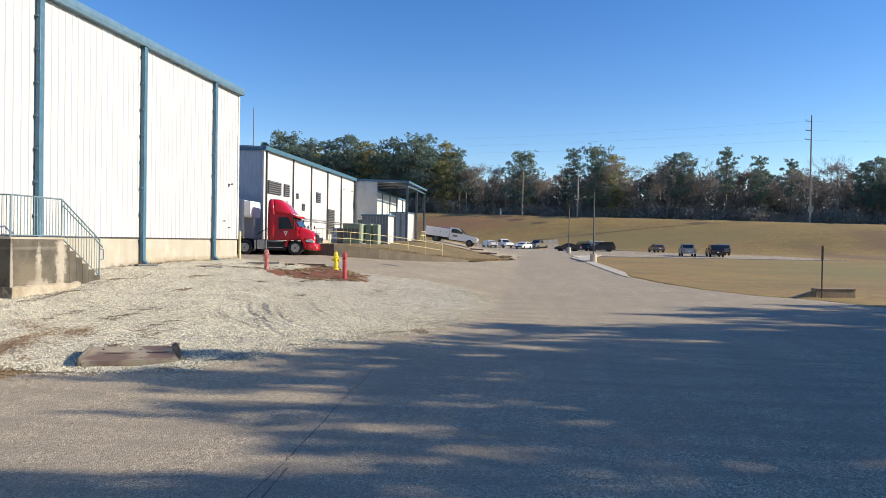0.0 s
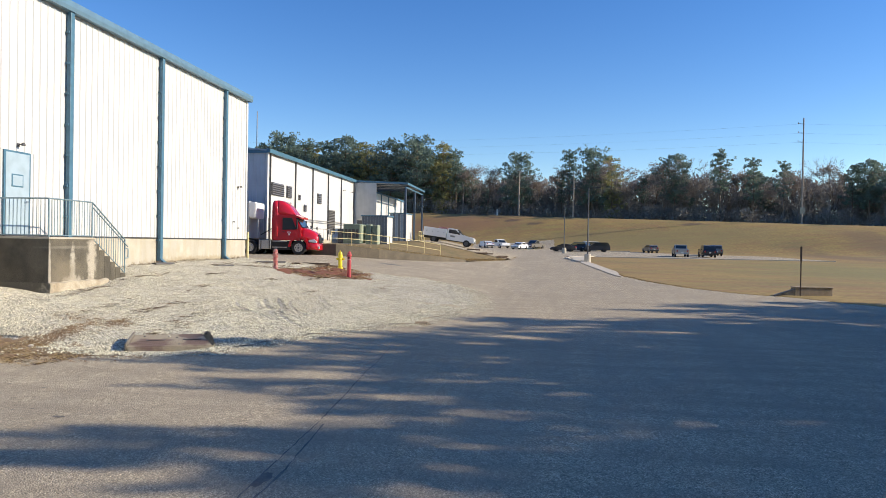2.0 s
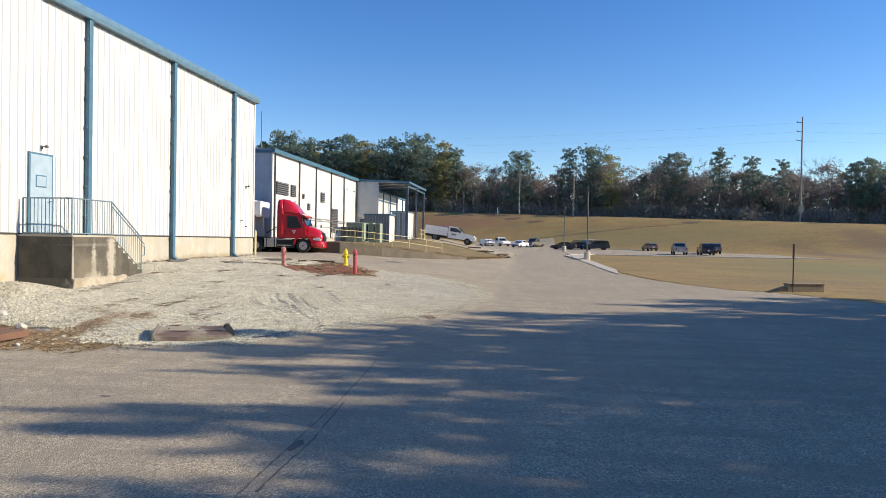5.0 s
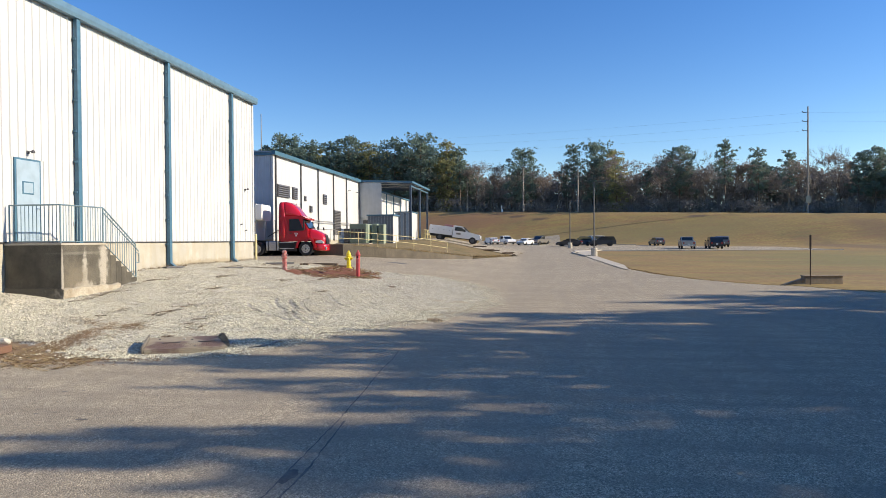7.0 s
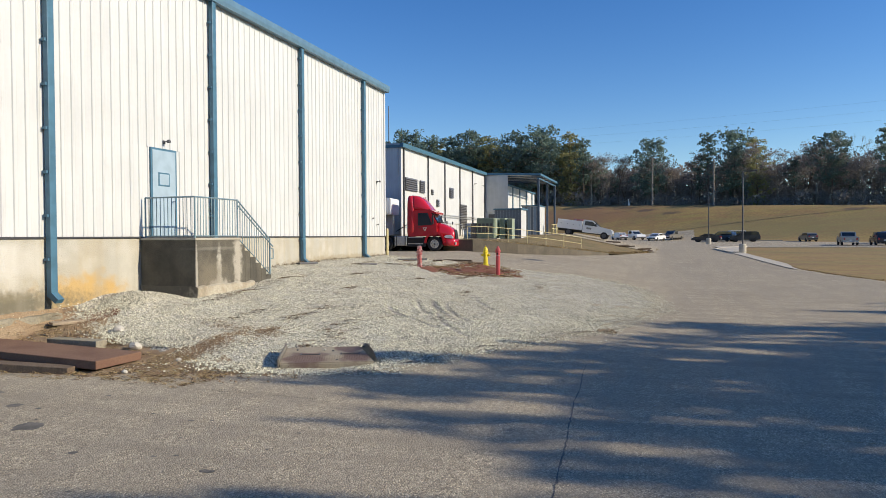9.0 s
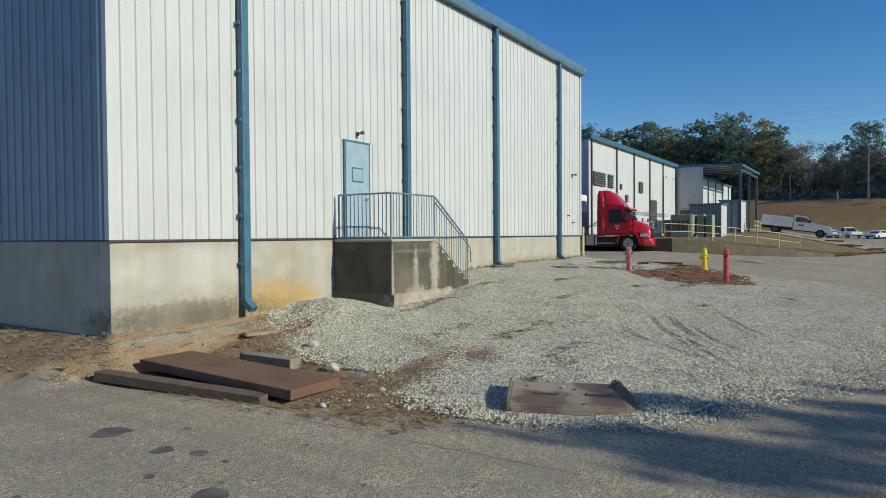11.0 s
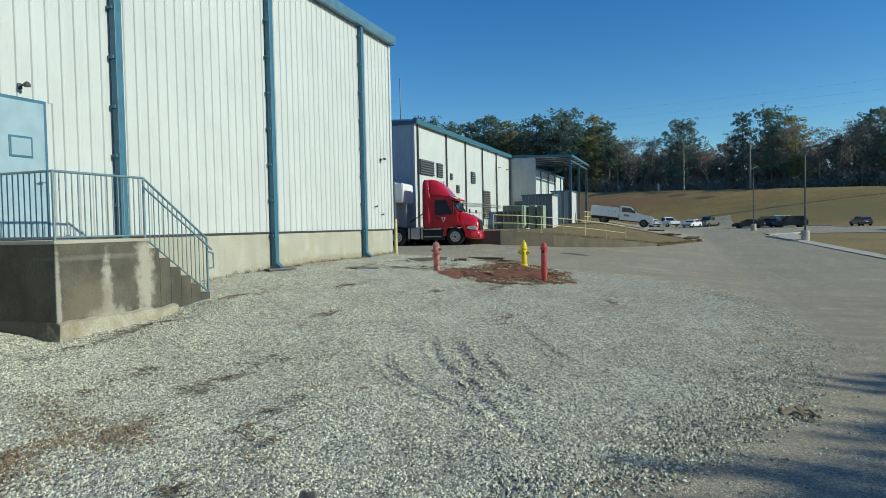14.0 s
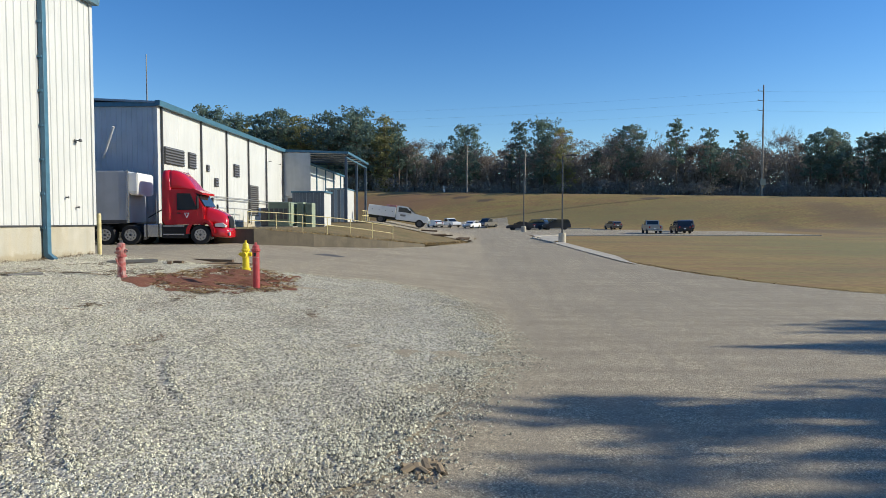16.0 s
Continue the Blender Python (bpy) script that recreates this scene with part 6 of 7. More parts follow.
sign = thing("sign_post", (23.6, -28.3, ground_z(23.6, -28.3)), label="bare dark steel sign post at the grass edge", category="post")
part("post", box(-0.025, 0.025, -0.022, 0.022, -0.2, 2.45), TIMBER, sign)
part("edge_panel", box(-0.02, 0.02, -0.042, 0.042, 1.75, 2.44), TIMBER, sign)
block = thing("concrete_headwall", (24.3, -29.1, ground_z(24.3, -29.1)), 9, label="low stained concrete drain headwall in the grass", category="headwall")
part("wall", box(-0.2, 0.2, -0.95, 0.95, -0.4, 0.38, 0.02), DARK_CONCRETE, block)
part("coping", box(-0.23, 0.22, -0.97, 0.97, 0.38, 0.43, 0.012), DARK_CONCRETE, block)
part("wing", prism([(0.95, -0.4), (0.95, 0.30), (1.9, 0.0), (1.9, -0.4)], "x", -0.12, 0.12), DARK_CONCRETE, block)

def yard_z(x, y):
    return gravel_z(x, y) if x < 22.5 else ground_z(x, y) + 0.035


# drain grate, open frame and loose timbers beyond the hydrants
grate = thing("drain_grate", (21.05, -2.05, yard_z(21.05, -2.05)), -44, "rusty dark steel drain grate lying on the gravel", "grate")
for y in (-0.16, 0.14):
    part("side_bar", box(-0.75, 0.75, y, y + 0.03, 0.0, 0.10, 0.004), STEEL, grate)
gm = None
for i in range(26):
    if gm is None:
        o = part("cross_bar", box(-0.008, 0.008, -0.128, 0.138, 0.01, 0.09), STEEL, grate)
        gm = o.data
    else:
        o = part("cross_bar", gm, None, grate)
    o.location = (-0.72 + i * 0.0576, 0, 0)
frame_z = yard_z(22.6, -4.1)
timber_skid = thing("timber_skid", (22.6, -4.1, frame_z), -38, "weathered open timber frame lying flat on the ground", "timber")
for y, ln in ((-0.75, 1.0), (0.7, 0.95)):
    part("long_board", box(-ln, ln, y, y + 0.12, 0.0, 0.07, 0.01), TIMBER, timber_skid)
for x in (-0.98, 0.86):
    part("short_board", box(x, x + 0.12, -0.62, 0.69, 0.0, 0.06, 0.01), TIMBER, timber_skid)
for i, (x, y, a, ln) in enumerate(((21.75, -2.95, 20, 0.5), (21.95, -3.15, 75, 0.35), (24.2, -3.4, 70, 1.8))):
    g = thing("timber_offcut", (x, y, yard_z(x, y)), a, "weathered dark timber lying on the ground", "timber", "loose timbers")
    part("board", box(-ln / 2, ln / 2, -0.06, 0.06, 0.0, 0.09, 0.012), TIMBER, g)
for x, y in ((13.95, -0.42), (2.95, -0.60), (16.15, -1.95)):
    sb = thing("splash_block", (x, y, yard_z(x, y) - 0.02 if x > 4 else ground_z(x, y) + 0.04), -25, "dark flat splash slab below a downspout", "slab", "splash slabs")
    part("slab", box(-0.42, 0.42, -0.14, 0.14, 0.0, 0.07, 0.015), DARK_CONCRETE if x < 4 else STEEL, sb)
jrng = random.Random(21)
for i in range(7):
    jx, jy = 63.4 + jrng.uniform(-0.6, 0.6), -10.3 + jrng.uniform(-1.9, 1.9)
    log = thing("pipe_offcut", (jx, jy, bank_z(jx, jy) + 0.12 + 0.10 * (i % 3)), 90 + jrng.uniform(-28, 28), "dark rusty pipe lying in a heap on the grass", "pipe", "pipes heaped on the grass")
    ln = jrng.uniform(0.45, 1.0)
    part("pipe", tube((-ln, 0, 0), (ln, 0, jrng.uniform(-0.05, 0.3)), jrng.uniform(0.05, 0.09), n=8), TIMBER, log)
tag_sign = thing("notice_sign", (104.0, -6.5, ground_z(104, -6.5)), label="small white notice on a short post", category="sign")
part("post", tube((0, 0, -0.1), (0, 0, 1.3), 0.03, n=6), STEEL, tag_sign)
part("board", box(-0.04, -0.02, -0.35, 0.35, 0.8, 1.6), SIGNWHITE, tag_sign)


def crumbs(name, cx, cy, rx, ry, n, size, material, label, seed, zf=None):
    def place(rng):
        a, r = rng.uniform(0, 6.283), math.sqrt(rng.random())
        x, y = cx + rx * r * math.cos(a), cy + ry * r * math.sin(a)
        return x, y, (zf or (lambda p, q: ground_z(p, q) + 0.05))(x, y)
    return stones(name, n, place, size, material, seed, label, "debris")


def along(name, a, b, half, n, size, material, label, seed):
    """Crumbs strewn along a line from a to b, thinning out sideways."""
    def place(rng):
        t = rng.random()
        x, y = a[0] + (b[0] - a[0]) * t + rng.normal() * half, a[1] + (b[1] - a[1]) * t + rng.normal() * half
        if noise.noise(Vector((x * 1.6, y * 1.6, seed))) + 0.35 * rng.normal() < 0.0:
            return None
        return x, y, gravel_z(x, y) + 0.012
    return stones(name, n, place, size, material, seed, label, "soil")


along("soil_drift", (1.5, -4.6), (3.6, -5.45), 0.24, 3600, (0.006, 0.024), DRIFT, "brown soil crumbs washed over the gravel", 21)
along("soil_drift", (3.4, -4.9), (3.9, -3.6), 0.16, 500, (0.006, 0.02), DRIFT, "thin trail of brown soil on the gravel", 23)
along("rubble", (3.4, -0.5), (4.5, -0.9), 0.30, 2600, (0.012, 0.034), STONE, "broken stone heaped beside the landing", 24)
along("rubble", (2.3, -1.4), (3.5, -0.6), 0.28, 1500, (0.010, 0.04), SOIL, "brown earth and rubble below the heap", 25)
crumbs("soil_clods", 0.7, -5.4, 0.8, 2.4, 600, (0.008, 0.032), SOIL, "brown soil crumbs along the road edge", 11)
crumbs("mulch", 18.8, -5.9, 2.7, 1.8, 2200, (0.012, 0.05), RED_SOIL, "red clay clods and bark mulch", 12, lambda p, q: gravel_z(p, q) + 0.02)
crumbs("rubble", 3.5, -0.95, 0.40, 0.35, 420, (0.010, 0.036), RED_SOIL, "red-brown clods on the flank of the heap", 26, lambda p, q: gravel_z(p, q) + 0.01)
crumbs("edge_debris", 6.85, -12.3, 0.30, 0.16, 60, (0.008, 0.045), CHIP, "broken bark and asphalt lumps at the gravel edge", 13)
crumbs("road_grit", 4.0, -11.5, 6.0, 2.5, 500, (0.005, 0.013), ROCK, "scattered grit on the asphalt", 14)
bark_heap = thing("bark_scraps", (6.83, -12.3, ground_z(6.83, -12.3) + 0.04), 0, "curled tan bark scraps at the gravel edge", "debris")
brng = random.Random(3)
for i in range(9):
    ln, w = brng.uniform(0.08, 0.2), brng.uniform(0.02, 0.05)
    bm = prism([(-w, 0.0), (-w * 0.4, 0.022), (w * 0.5, 0.025), (w, 0.004), (w * 0.5, 0.012), (-w * 0.4, 0.010)], "y", -ln / 2, ln / 2)
    o = part("bark_piece", bm, CHIP, bark_heap)
    o.matrix_basis = Matrix.Translation((brng.uniform(-0.13, 0.13), brng.uniform(-0.24, 0.24), brng.uniform(0, 0.03))) @ Euler((brng.uniform(-0.35, 0.35), brng.uniform(-0.3, 0.3), brng.uniform(0, 3.1))).to_matrix().to_4x4()


# ---- weeds, twigs and leaves ----
def blades(name, places, material, label, category, seed, n=12, h=(0.05, 0.2), w=0.006, lean=0.6):
    """Tufts of thin blades, or twigs when they lean flat."""
    rng = np.random.default_rng(seed)
    verts, faces = [], []
    for x, y, z in places:
        for _ in range(n):
            a = rng.uniform(0, 6.283)
            ln = rng.uniform(*h)
            ox, oy = x + rng.normal() * 0.05, y + rng.normal() * 0.05
            dx, dy = math.cos(a) * ln * lean, math.sin(a) * ln * lean
            k = len(verts)
            verts += [(ox - w * math.sin(a), oy + w * math.cos(a), z), (ox + w * math.sin(a), oy - w * math.cos(a), z + w),
                      (ox + dx, oy + dy, z + ln * math.sqrt(max(0.0, 1 - lean * lean)) + 0.008)]
            faces.append((k, k + 1, k + 2))
    return tagged(raw(name, verts, faces, material), label, category, kind="stuff")


grng = random.Random(77)
west_spots = []
for _ in range(420):
    x, y = -abs(grng.gauss(0, 0.8)), grng.uniform(-0.3, 9)
    if x > -1.7:
        west_spots.append((x, y, ground_z(x, y) + 0.11))
blades("leaf_litter", west_spots, STRAW, "dry straw and leaves along the end wall", "leaves", 16, 9, (0.05, 0.16), 0.007, 0.95)
soil_spots = []
while len(soil_spots) < 520:
    x, y = grng.uniform(-0.5, 4.0), grng.uniform(-6.5, -0.05)
    if x < gravel_start(y) and not (0.0 < x < 1.15 and -4.4 < y < -0.2):
        soil_spots.append((x, y, ground_z(x, y) + 0.035)) if x > -0.25 or grng.random() < 0.3 else None
blades("dry_grass_tufts", soil_spots, STRAW, "dry straw grass tufts on the soil", "grass", 5, 12, (0.05, 0.19), 0.004, 0.965)
blades("pine_straw", [(x + grng.uniform(-0.2, 0.2), y + grng.uniform(-0.2, 0.2), z + 0.005) for x, y, z in soil_spots[::2]], DRY_LEAF, "fallen pine straw and leaves on the soil", "leaves", 6, 9, (0.04, 0.11), 0.006, 0.985)
wall_spots = [(grng.uniform(9.7, 22.4), -grng.uniform(0.03, 0.22), 0) for _ in range(160)]
blades("wall_weeds", [(x, y, gravel_z(x, y) - 0.01) for x, y, z in wall_spots], TWIG, "dry brown weeds along the foundation", "weeds", 7, 8, (0.04, 0.17), 0.005, 0.6)
drift = []
for cx, cy, rx, ry, n in ((4.9, -4.0, 0.7, 0.08, 26), (6.0, -5.4, 0.5, 0.1, 26), (5.0, -5.2, 0.5, 0.1, 22), (6.6, -2.3, 0.9, 0.12, 60), (10.2, -2.1, 0.9, 0.1, 45), (9.0, -4.6, 0.5, 0.1, 25), (12.5, -3.2, 0.7, 0.1, 35), (13.2, -5.3, 0.6, 0.1, 30),
                          (16.5, -1.6, 0.8, 0.15, 50), (20.4, -2.0, 0.9, 0.25, 70), (18.8, -3.4, 1.0, 0.2, 60), (15.2, -6.3, 0.7, 0.12, 35), (3.4, -6.9, 1.1, 0.25, 90), (17.0, -3.0, 0.15, 0.6, 60), (17.2, -4.7, 0.2, 0.5, 60), (16.3, -6.1, 0.12, 0.4, 45), (18.6, -4.6, 0.3, 0.5, 70), (19.6, -6.6, 0.3, 0.5, 60), (17.6, -7.3, 0.15, 0.6, 60), (18.2, -3.4, 0.15, 0.5, 45), (11.2, -7.6, 0.4, 0.08, 18), (14.5, -9.3, 0.5, 0.1, 20)):
    for _ in range(n // 2):
        x, y = grng.gauss(cx, rx * 0.9), grng.gauss(cy, ry * 0.9)
        drift.append((x, y, gravel_z(x, y) + 0.022))
clay = []
for _ in range(520):
    a, r = grng.uniform(0, 6.283), math.sqrt(grng.random())
    x, y = 18.9 + 2.9 * r * math.cos(a), -5.9 + 1.9 * r * math.sin(a)
    clay.append((x, y, gravel_z(x, y) + 0.03))
blades("mulch_straw", clay, STRAW, "dry pine straw strewn over the red clay", "litter", 15, 6, (0.05, 0.18), 0.008, 0.98)
blades("twig_litter", drift, TWIG, "dark twigs and leaf litter strewn on gravel", "litter", 8, 6, (0.05, 0.2), 0.009, 0.99)
verge_spots = []
for i in range(1500):
    x = grng.uniform(18, 50)
    y = lerp_table(ROAD_R, x) + wobble(x, 0.25, 0.6) - abs(grng.gauss(0, 0.25))
    verge_spots.append((x, y, ground_z(x, y)))
blades("verge_grass", verge_spots, STRAW, "dry grass fringe along the road edge", "grass", 9, 6, (0.03, 0.11), 0.009, 0.9)


edge_grass = []
for i in range(420):
    x = grng.uniform(36.9, 62)
    y = lerp_table(BANK_L, x) + 0.05 + abs(grng.gauss(0, 0.25))
    edge_grass.append((x, y, bank_z(x, y) + 0.03))
blades("bank_fringe", edge_grass, STRAW, "dry grass fringe hanging over the retaining wall", "grass", 10, 8, (0.08, 0.3), 0.012, 0.7)


# ---- trees ----
def leaf_cloud(rng, centres, radii, per, size, flat=0.6, thin=0.55):
    """Small two-triangle sprays gathered in clumps round given centres."""
    V = []
    for c, r in zip(centres, radii):
        n = max(6, int(per * r * r))
        d = rng.normal(size=(n, 3))
        d /= np.linalg.norm(d, axis=1)[:, None]
        p = c + d * (r * rng.uniform(0.35, 1.0, (n, 1)) ** 0.6) * np.array((1, 1, flat))
        u = rng.normal(size=(n, 3))
        u /= np.linalg.norm(u, axis=1)[:, None]
        w = np.cross(u, rng.normal(size=(n, 3)))
        w /= np.linalg.norm(w, axis=1)[:, None]
        s = size * rng.uniform(0.5, 1.3, (n, 1))
        V.append(np.stack((p - u * s, p + w * s * thin, p + u * s, p - w * s * thin), axis=1))
    v = np.concatenate(V)
    return v.reshape(-1, 3), (np.arange(len(v) * 4).reshape(-1, 4))


def cloud_mesh(name, v, f, material):
    me = bpy.data.meshes.new(name)
    me.from_pydata(v.tolist(), [], f.tolist())
    me.materials.append(material)
    return me


def limb(bm, p, q, r0, r1, n=5):
    tube(p, q, r0, r1, n=n, bm=bm, caps=False)


def pine(seed, h, bare, reach, leaves, per=16.0, size=0.38, bark=BARK, name="pine_tree", label="tall pine with bare lower trunk and dark green crown", boughs=30, clump=0.15, flat=0.7, thin=0.52):
    """A tall conifer: bare lower trunk, boughs that carry lobes of needles with gaps between them."""
    rng = np.random.default_rng(seed)
    c = thing(name, label=label, category="tree", group="trees along the highway")
    bm = bmesh.new()
    bend = rng.uniform(-0.5, 0.5, 2)

    def stem(t):
        return Vector((bend[0] * t * t, bend[1] * t * t, h * t - (0.5 if t == 0 else 0)))
    for i in range(4):
        limb(bm, stem(i / 4), stem((i + 1) / 4), h * 0.012 * (1 - i * 0.22), h * 0.012 * (1 - (i + 1) * 0.22) + 0.01, 7)
    centres, radii = [], []
    for i in range(boughs):
        g = (i + rng.uniform(0, 0.9)) / boughs
        t = bare + (0.97 - bare) * g
        a = 2.4 * i + rng.uniform(-0.5, 0.5)
        ln = reach * math.sqrt(max(0.10, 1 - ((g - 0.48) / 0.62) ** 2)) * rng.uniform(0.5, 1.08)
        st = stem(t)
        e = st + Vector((math.cos(a) * ln, math.sin(a) * ln, ln * rng.uniform(-0.02, 0.35)))
        limb(bm, st, e, 0.08, 0.03, 4)
        for q in (0.25, 0.45, 0.6, 0.75, 0.88, 1.0):
            centres.append(np.array(st.lerp(e, q)) + rng.normal(size=3) * reach * np.array((0.11, 0.11, 0.06)))
            radii.append(rng.uniform(0.6, 1.3) * reach * clump)
    for q in (0.95, 0.99, 1.0):
        centres.append(np.array(stem(q)) + rng.normal(size=3) * 0.06 * reach)
        radii.append(reach * clump * 0.9)
    part("trunk", bm, bark, c)
    v, f = leaf_cloud(rng, centres, radii, per, size, flat, thin)
    part("crown", cloud_mesh("crown", v, f, leaves), None, c)
    return c


def bare_tree(seed, h, leaves=None, bark=PALE_BARK, label="bare grey winter tree with fine branches"):
    """A leafless or thin-leaved tree: forked limbs down to twigs."""
    rng = np.random.default_rng(seed)
    c = thing("bare_tree", label=label, category="tree", group="trees along the highway")
    bm = bmesh.new()
    tips = []

    def grow(p, d, ln, r, depth):
        q = p + d * ln
        limb(bm, p, q, r, r * 0.62, 6 if depth > 3 else 3)
        if depth == 0:
            tips.append(np.array(q))
            return
        for _ in range(3):
            nd = (d + Vector(rng.normal(size=3)) * 0.36 + Vector((0, 0, 0.10))).normalized()
            grow(q, nd, ln * rng.uniform(0.58, 0.84), max(0.018, r * 0.56), depth - 1)
    grow(Vector((0, 0, -0.4)), Vector((rng.uniform(-0.05, 0.05), rng.uniform(-0.05, 0.05), 1)), h * 0.31, h * 0.010, 5)
    part("trunk", bm, bark, c)
    if leaves:
        pick_ = [t for t in tips if rng.random() < 0.45]
        v, f = leaf_cloud(rng, pick_, [1.1] * len(pick_), 11, 0.3, 0.8, 0.35)
        part("crown", cloud_mesh("crown", v, f, leaves), None, c)
    return c


kinds = {
    "p": [pine(21, 20, 0.36, 3.5, NEEDLES, 44, 0.30), pine(22, 20, 0.44, 3.3, NEEDLES, 46, 0.30), pine(23, 20, 0.28, 3.8, NEEDLES, 40, 0.30)],
    "P": [pine(24, 20, 0.26, 6.4, NEEDLES, 23, 0.33, boughs=38), pine(26, 20, 0.34, 5.9, NEEDLES, 25, 0.33, boughs=36)],
    "o": [pine(25, 20, 0.03, 4.4, OLIVE, 34, 0.30, BARK, "leafy_tree", "broad olive-green tree at the wood's edge", 40)],
    "B": [bare_tree(31, 20), bare_tree(32, 20)],
    "b": [bare_tree(33, 20, BROWN_LEAF, BARK, "thin tree with brown winter leaves")],
    "r": [bare_tree(34, 20, BROWN_LEAF, PALE_BARK, "thin tree with rusty winter leaves")]}
trng = random.Random(5)


def plant_tree(k, y, depth, h):
    cx, cz = berm_crest(y)
    s = h / 20.0
    m = Matrix.LocRotScale((cx + 13 + depth, y, cz - 0.8), Euler((0, 0, trng.uniform(0, 6.28))), (s * trng.uniform(0.95, 1.1), s, s))
    return copy_thing(trng.choice(kinds[k]), m)


# the trees that stand out along the wood's edge: place along the road, height
EDGE = ((73, 28, "P"), (63, 25, "P"), (55, 25, "p"), (47, 26, "P"), (39, 24, "o"), (30, 24, "P"), (21, 25, "P"), (12, 23, "o"), (8, 21, "p"), (3, 16, "b"),
        (-2, 15, "b"), (-11, 19, "P"), (-17, 15, "r"), (-21, 15, "b"), (-25, 20, "p"), (-31, 20, "P"), (-36, 18, "o"), (-40, 17, "r"), (-44, 17, "r"), (-48, 20, "B"),
        (-51, 18, "P"), (-57, 18, "B"), (-61, 19, "p"), (-68, 17, "p"), (-74, 16, "p"), (-77, 14, "r"), (-83, 18, "B"), (-87, 15, "p"), (-90, 16, "P"), (-93, 16, "r"))
for y, h, k in EDGE:
    plant_tree(k, y, 0.0, h)
y = 92.0
while y > -150:
    low = 0.72 if -62 < y < 6 else 0.85
    mix = "ppPo" if y > 6 else "pbrPrBb"
    base_h = float(np.interp(-y, [-e[0] for e in EDGE], [e[1] for e in EDGE]))
    plant_tree(trng.choice(mix), y, trng.uniform(3, 9), base_h * trng.uniform(low - 0.1, low + 0.12))
    if trng.random() < 0.6:
        plant_tree(trng.choice("rbBpP" if y < 6 else "opP"), y - 1.0, trng.uniform(10, 17), base_h * trng.uniform(low - 0.05, low + 0.1))
    if y < -94 or y > 75:
        plant_tree(trng.choice("pPrb"), y, 0.0, trng.uniform(14, 18))
    y -= trng.uniform(2.4, 3.6)
for lst in kinds.values():
    for k in lst:
        for o in (k, *k.children_recursive):
            bpy.data.objects.remove(o)

# dense wood behind the first rows: brush at its foot, thicket, and the closed mass further in
urng = np.random.default_rng(8)


def wood_mass(name, n, depth, share, radius, per, size, material, label):
    """Leaf clumps up to a share of the edge trees' height, from depth[0] to depth[1] behind them."""
    cs, rs = [], []
    for _ in range(n):
        yy = urng.uniform(-175, 115)
        cx, cz = berm_crest(yy)
        top = share * float(np.interp(-yy, [-e[0] for e in EDGE], [e[1] for e in EDGE])) * (0.85 + 0.3 * noise.noise(Vector((yy * 0.13, depth[0], 0))))
        cs.append(np.array((cx + urng.uniform(*depth), yy, cz - 1 + top * urng.random() ** 1.15)))
        rs.append(urng.uniform(*radius))
    v, f = leaf_cloud(urng, cs, rs, per, size, 0.85, 0.38)
    return tagged(new(name, cloud_mesh(name, v, f, material)), label, "wood", kind="stuff")


wood_mass("undergrowth", 1900, (9.5, 17), 0.26, (0.9, 1.7), 16, 0.36, UNDERWOOD, "dim brush at the foot of the wood")
wood_mass("thicket", 2600, (15, 26), 0.70, (1.2, 2.3), 11, 0.36, UNDERWOOD, "grey-brown winter thicket between the pines")
wood_mass("far_wood", 3600, (25, 36), 0.86, (1.8, 3.0), 3.2, 0.85, UNDERWOOD, "dark closed mass of distant trees")
bmw = bmesh.new()
for i in range(260):
    yy = urng.uniform(-165, 105)
    cx, cz = berm_crest(yy)
    x = cx + urng.uniform(14, 30)
    hh = urng.uniform(6, 13)
    limb(bmw, (x, yy, cz - 1), (x + urng.uniform(-0.6, 0.6), yy + urng.uniform(-0.6, 0.6), cz + hh), urng.uniform(0.08, 0.2), 0.03, 4)
mw = bpy.data.meshes.new("far_trunks")
bmw.to_mesh(mw)
bmw.free()
mw.materials.append(PALE_BARK)
tagged(new("far_trunks", mw), "thin bare trunks in the far wood", "wood", kind="stuff")

# roadside trees that shade the near road
shade = [pine(41, 22, 0.30, 2.5, NEEDLES, 190, 0.24, boughs=15, clump=0.13, flat=2.6, thin=0.55), pine(42, 22, 0.38, 2.3, NEEDLES, 200, 0.24, boughs=14, clump=0.13, flat=2.8, thin=0.55), pine(43, 22, 0.18, 3.2, NEEDLES, 75, 0.36, boughs=20, clump=0.16, flat=2.0, thin=0.55)]
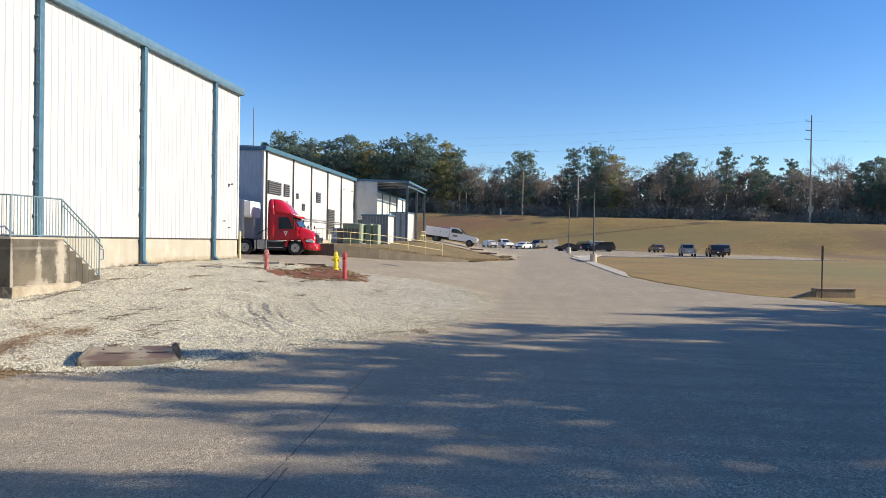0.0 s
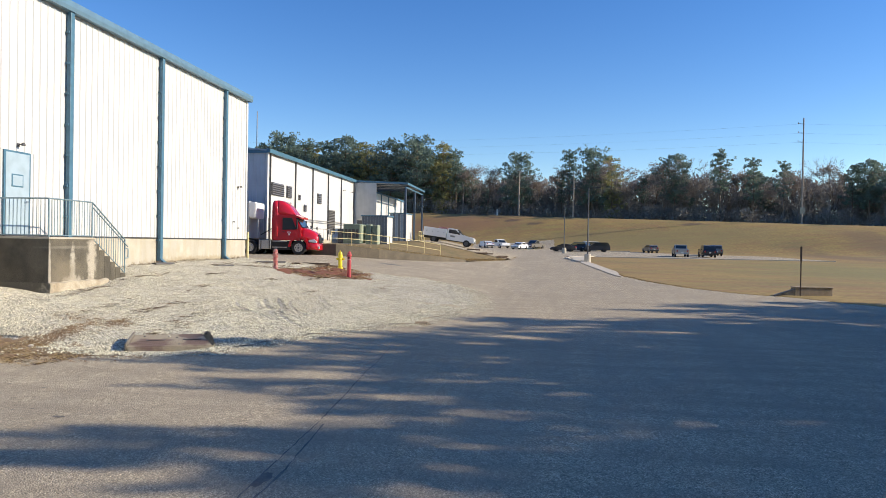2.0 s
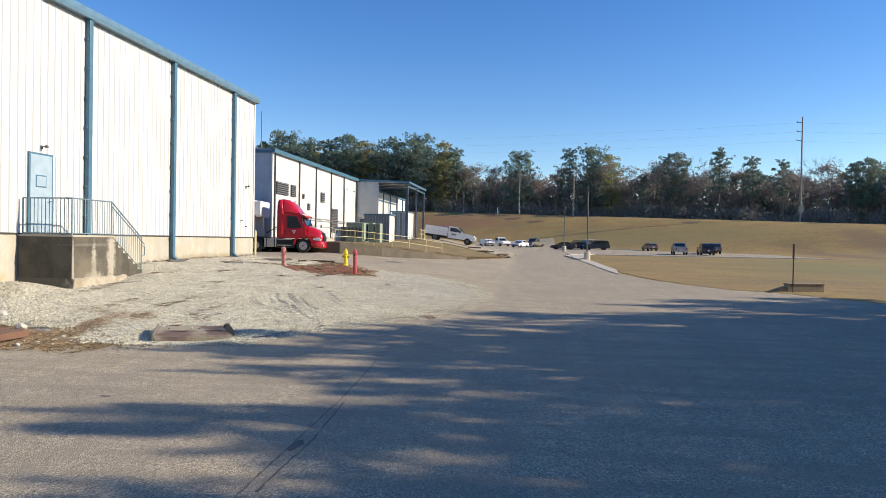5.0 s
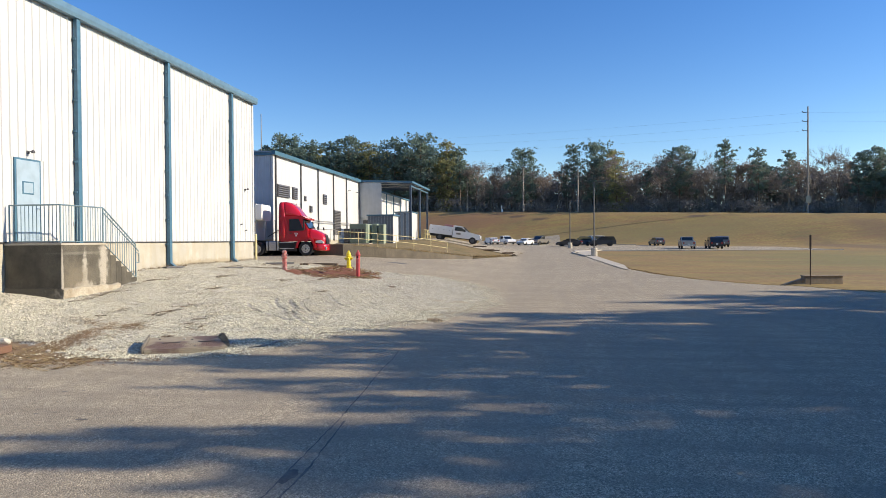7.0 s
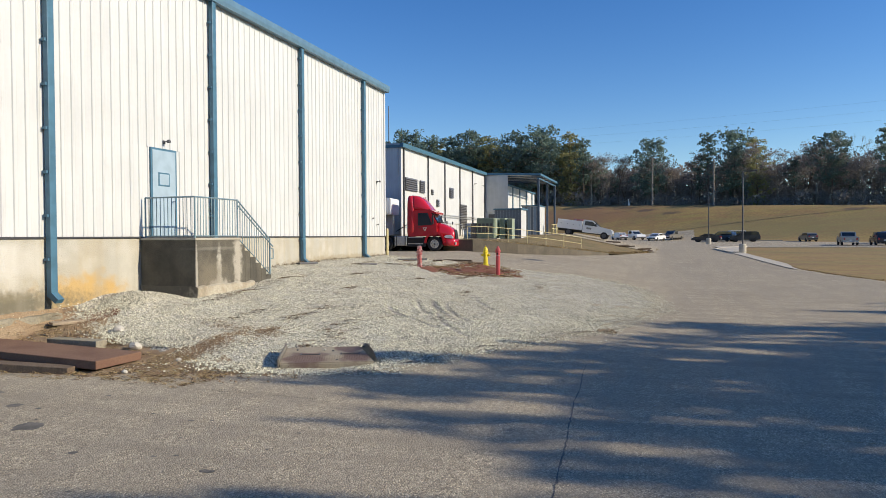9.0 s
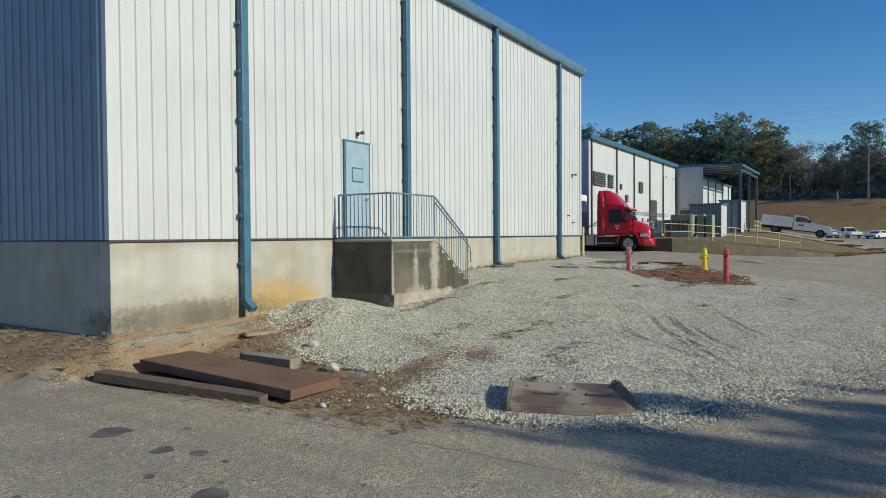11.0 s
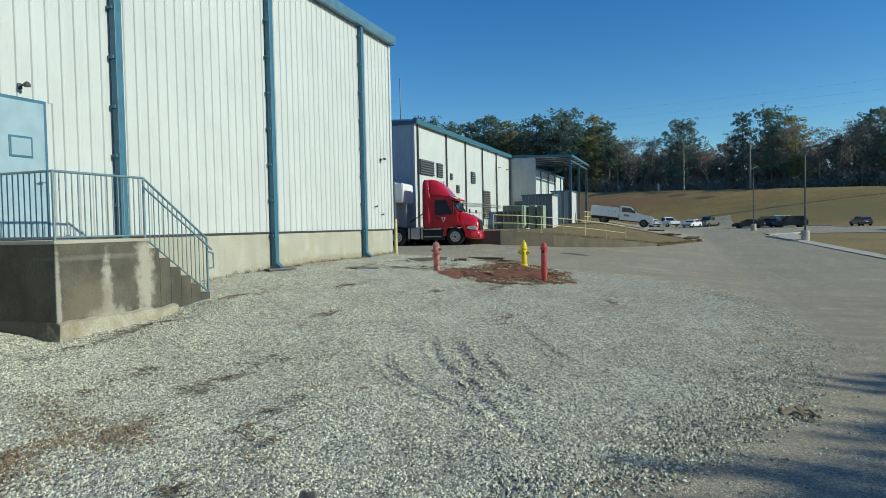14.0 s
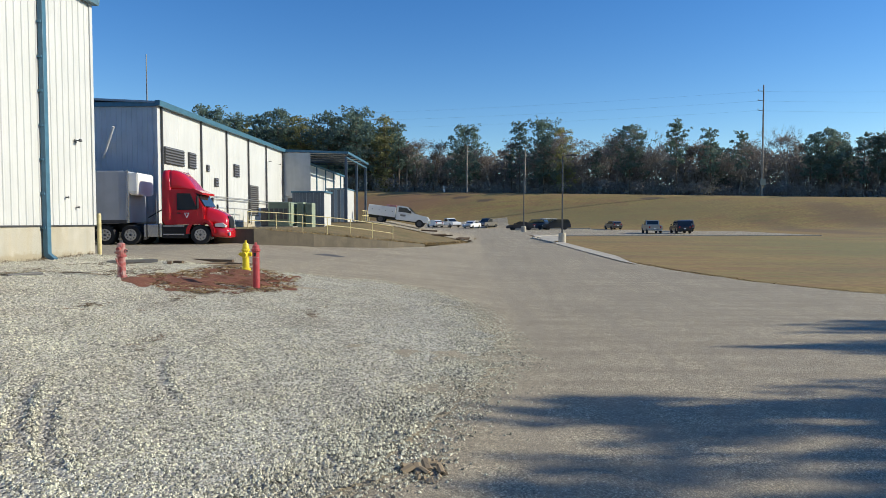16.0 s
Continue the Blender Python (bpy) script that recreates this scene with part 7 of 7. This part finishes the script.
# how far the wood's shade reaches over the road, and the trees in their rows behind it
SHADE_EDGE = ((-30, -13), (-8, -12.5), (-5.5, -12), (-4, -11), (-1.5, -13.8), (0.8, -11.5), (3, -12.5), (5, -13.2), (6.2, -14.4), (7.5, -14.4), (9.3, -14.8), (11, -20), (13.5, -22), (15.5, -22.5), (20, -28))
TIPS = [(-22, -12, 13, 0), (-15, -11, 13, 1), (-9, -11.5, 13, 0), (-4, -8.6, 13, 1), (-5, -9.6, 12, 0), (-6.6, -11, 12, 0), (0.9, -8.4, 12, 0), (1.6, -9.2, 12, 1), (3.8, -10.9, 13, 1), (2.6, -10.2, 12, 0), (8.4, -13.0, 12, 1), (9.2, -13.4, 12, 0), (15.6, -20.2, 13, 0), (19, -24, 13, 1),
        (4.4, -10.3, 12, 1), (3.4, -11.0, 12, 1), (-0.4, -11.8, 12, 0), (-1.2, -9.4, 12, 0), (6.2, -12.6, 12, 0), (2.4, -8.0, 12, 0), (0.3, -7.4, 12, 1), (13.8, -18.2, 12, 0), (16.7, -20.4, 13, 1)]
shrng = random.Random(14)
for row, (back, step) in enumerate(((0.0, 1.6), (2.0, 1.6), (4.2, 1.7), (7.0, 1.7), (10.5, 2.0), (15, 2.6), (5.6, 1.8), (8.8, 1.8), (12.6, 2.2))):
    x = -20.0
    while x < (19 - back * 0.2 if row < 6 else 6.0):
        TIPS.append((x, lerp_table(SHADE_EDGE, x) + lerp_table(((0, 0.3), (2, 1.2), (5, 1.0)), x) - back + shrng.uniform(-0.8, 0.8), shrng.uniform(11, 14), 2 if row > 2 else len(TIPS) % 2))
        x += step * shrng.uniform(0.75, 1.25)
for i, (x, y, h, kind_) in enumerate(TIPS):
    s = h / 22.0
    px, py = x + h * math.tan(radians(SUN_AZ)) / math.tan(radians(SUN_ELEV)), y - h / math.tan(radians(SUN_ELEV))
    copy_thing(shade[kind_], Matrix.LocRotScale((px, py, ground_z(px, py)), Euler((0, 0, i * 1.3)), (s, s, s)))
for k in shade:
    for o in (k, *k.children_recursive):
        bpy.data.objects.remove(o)
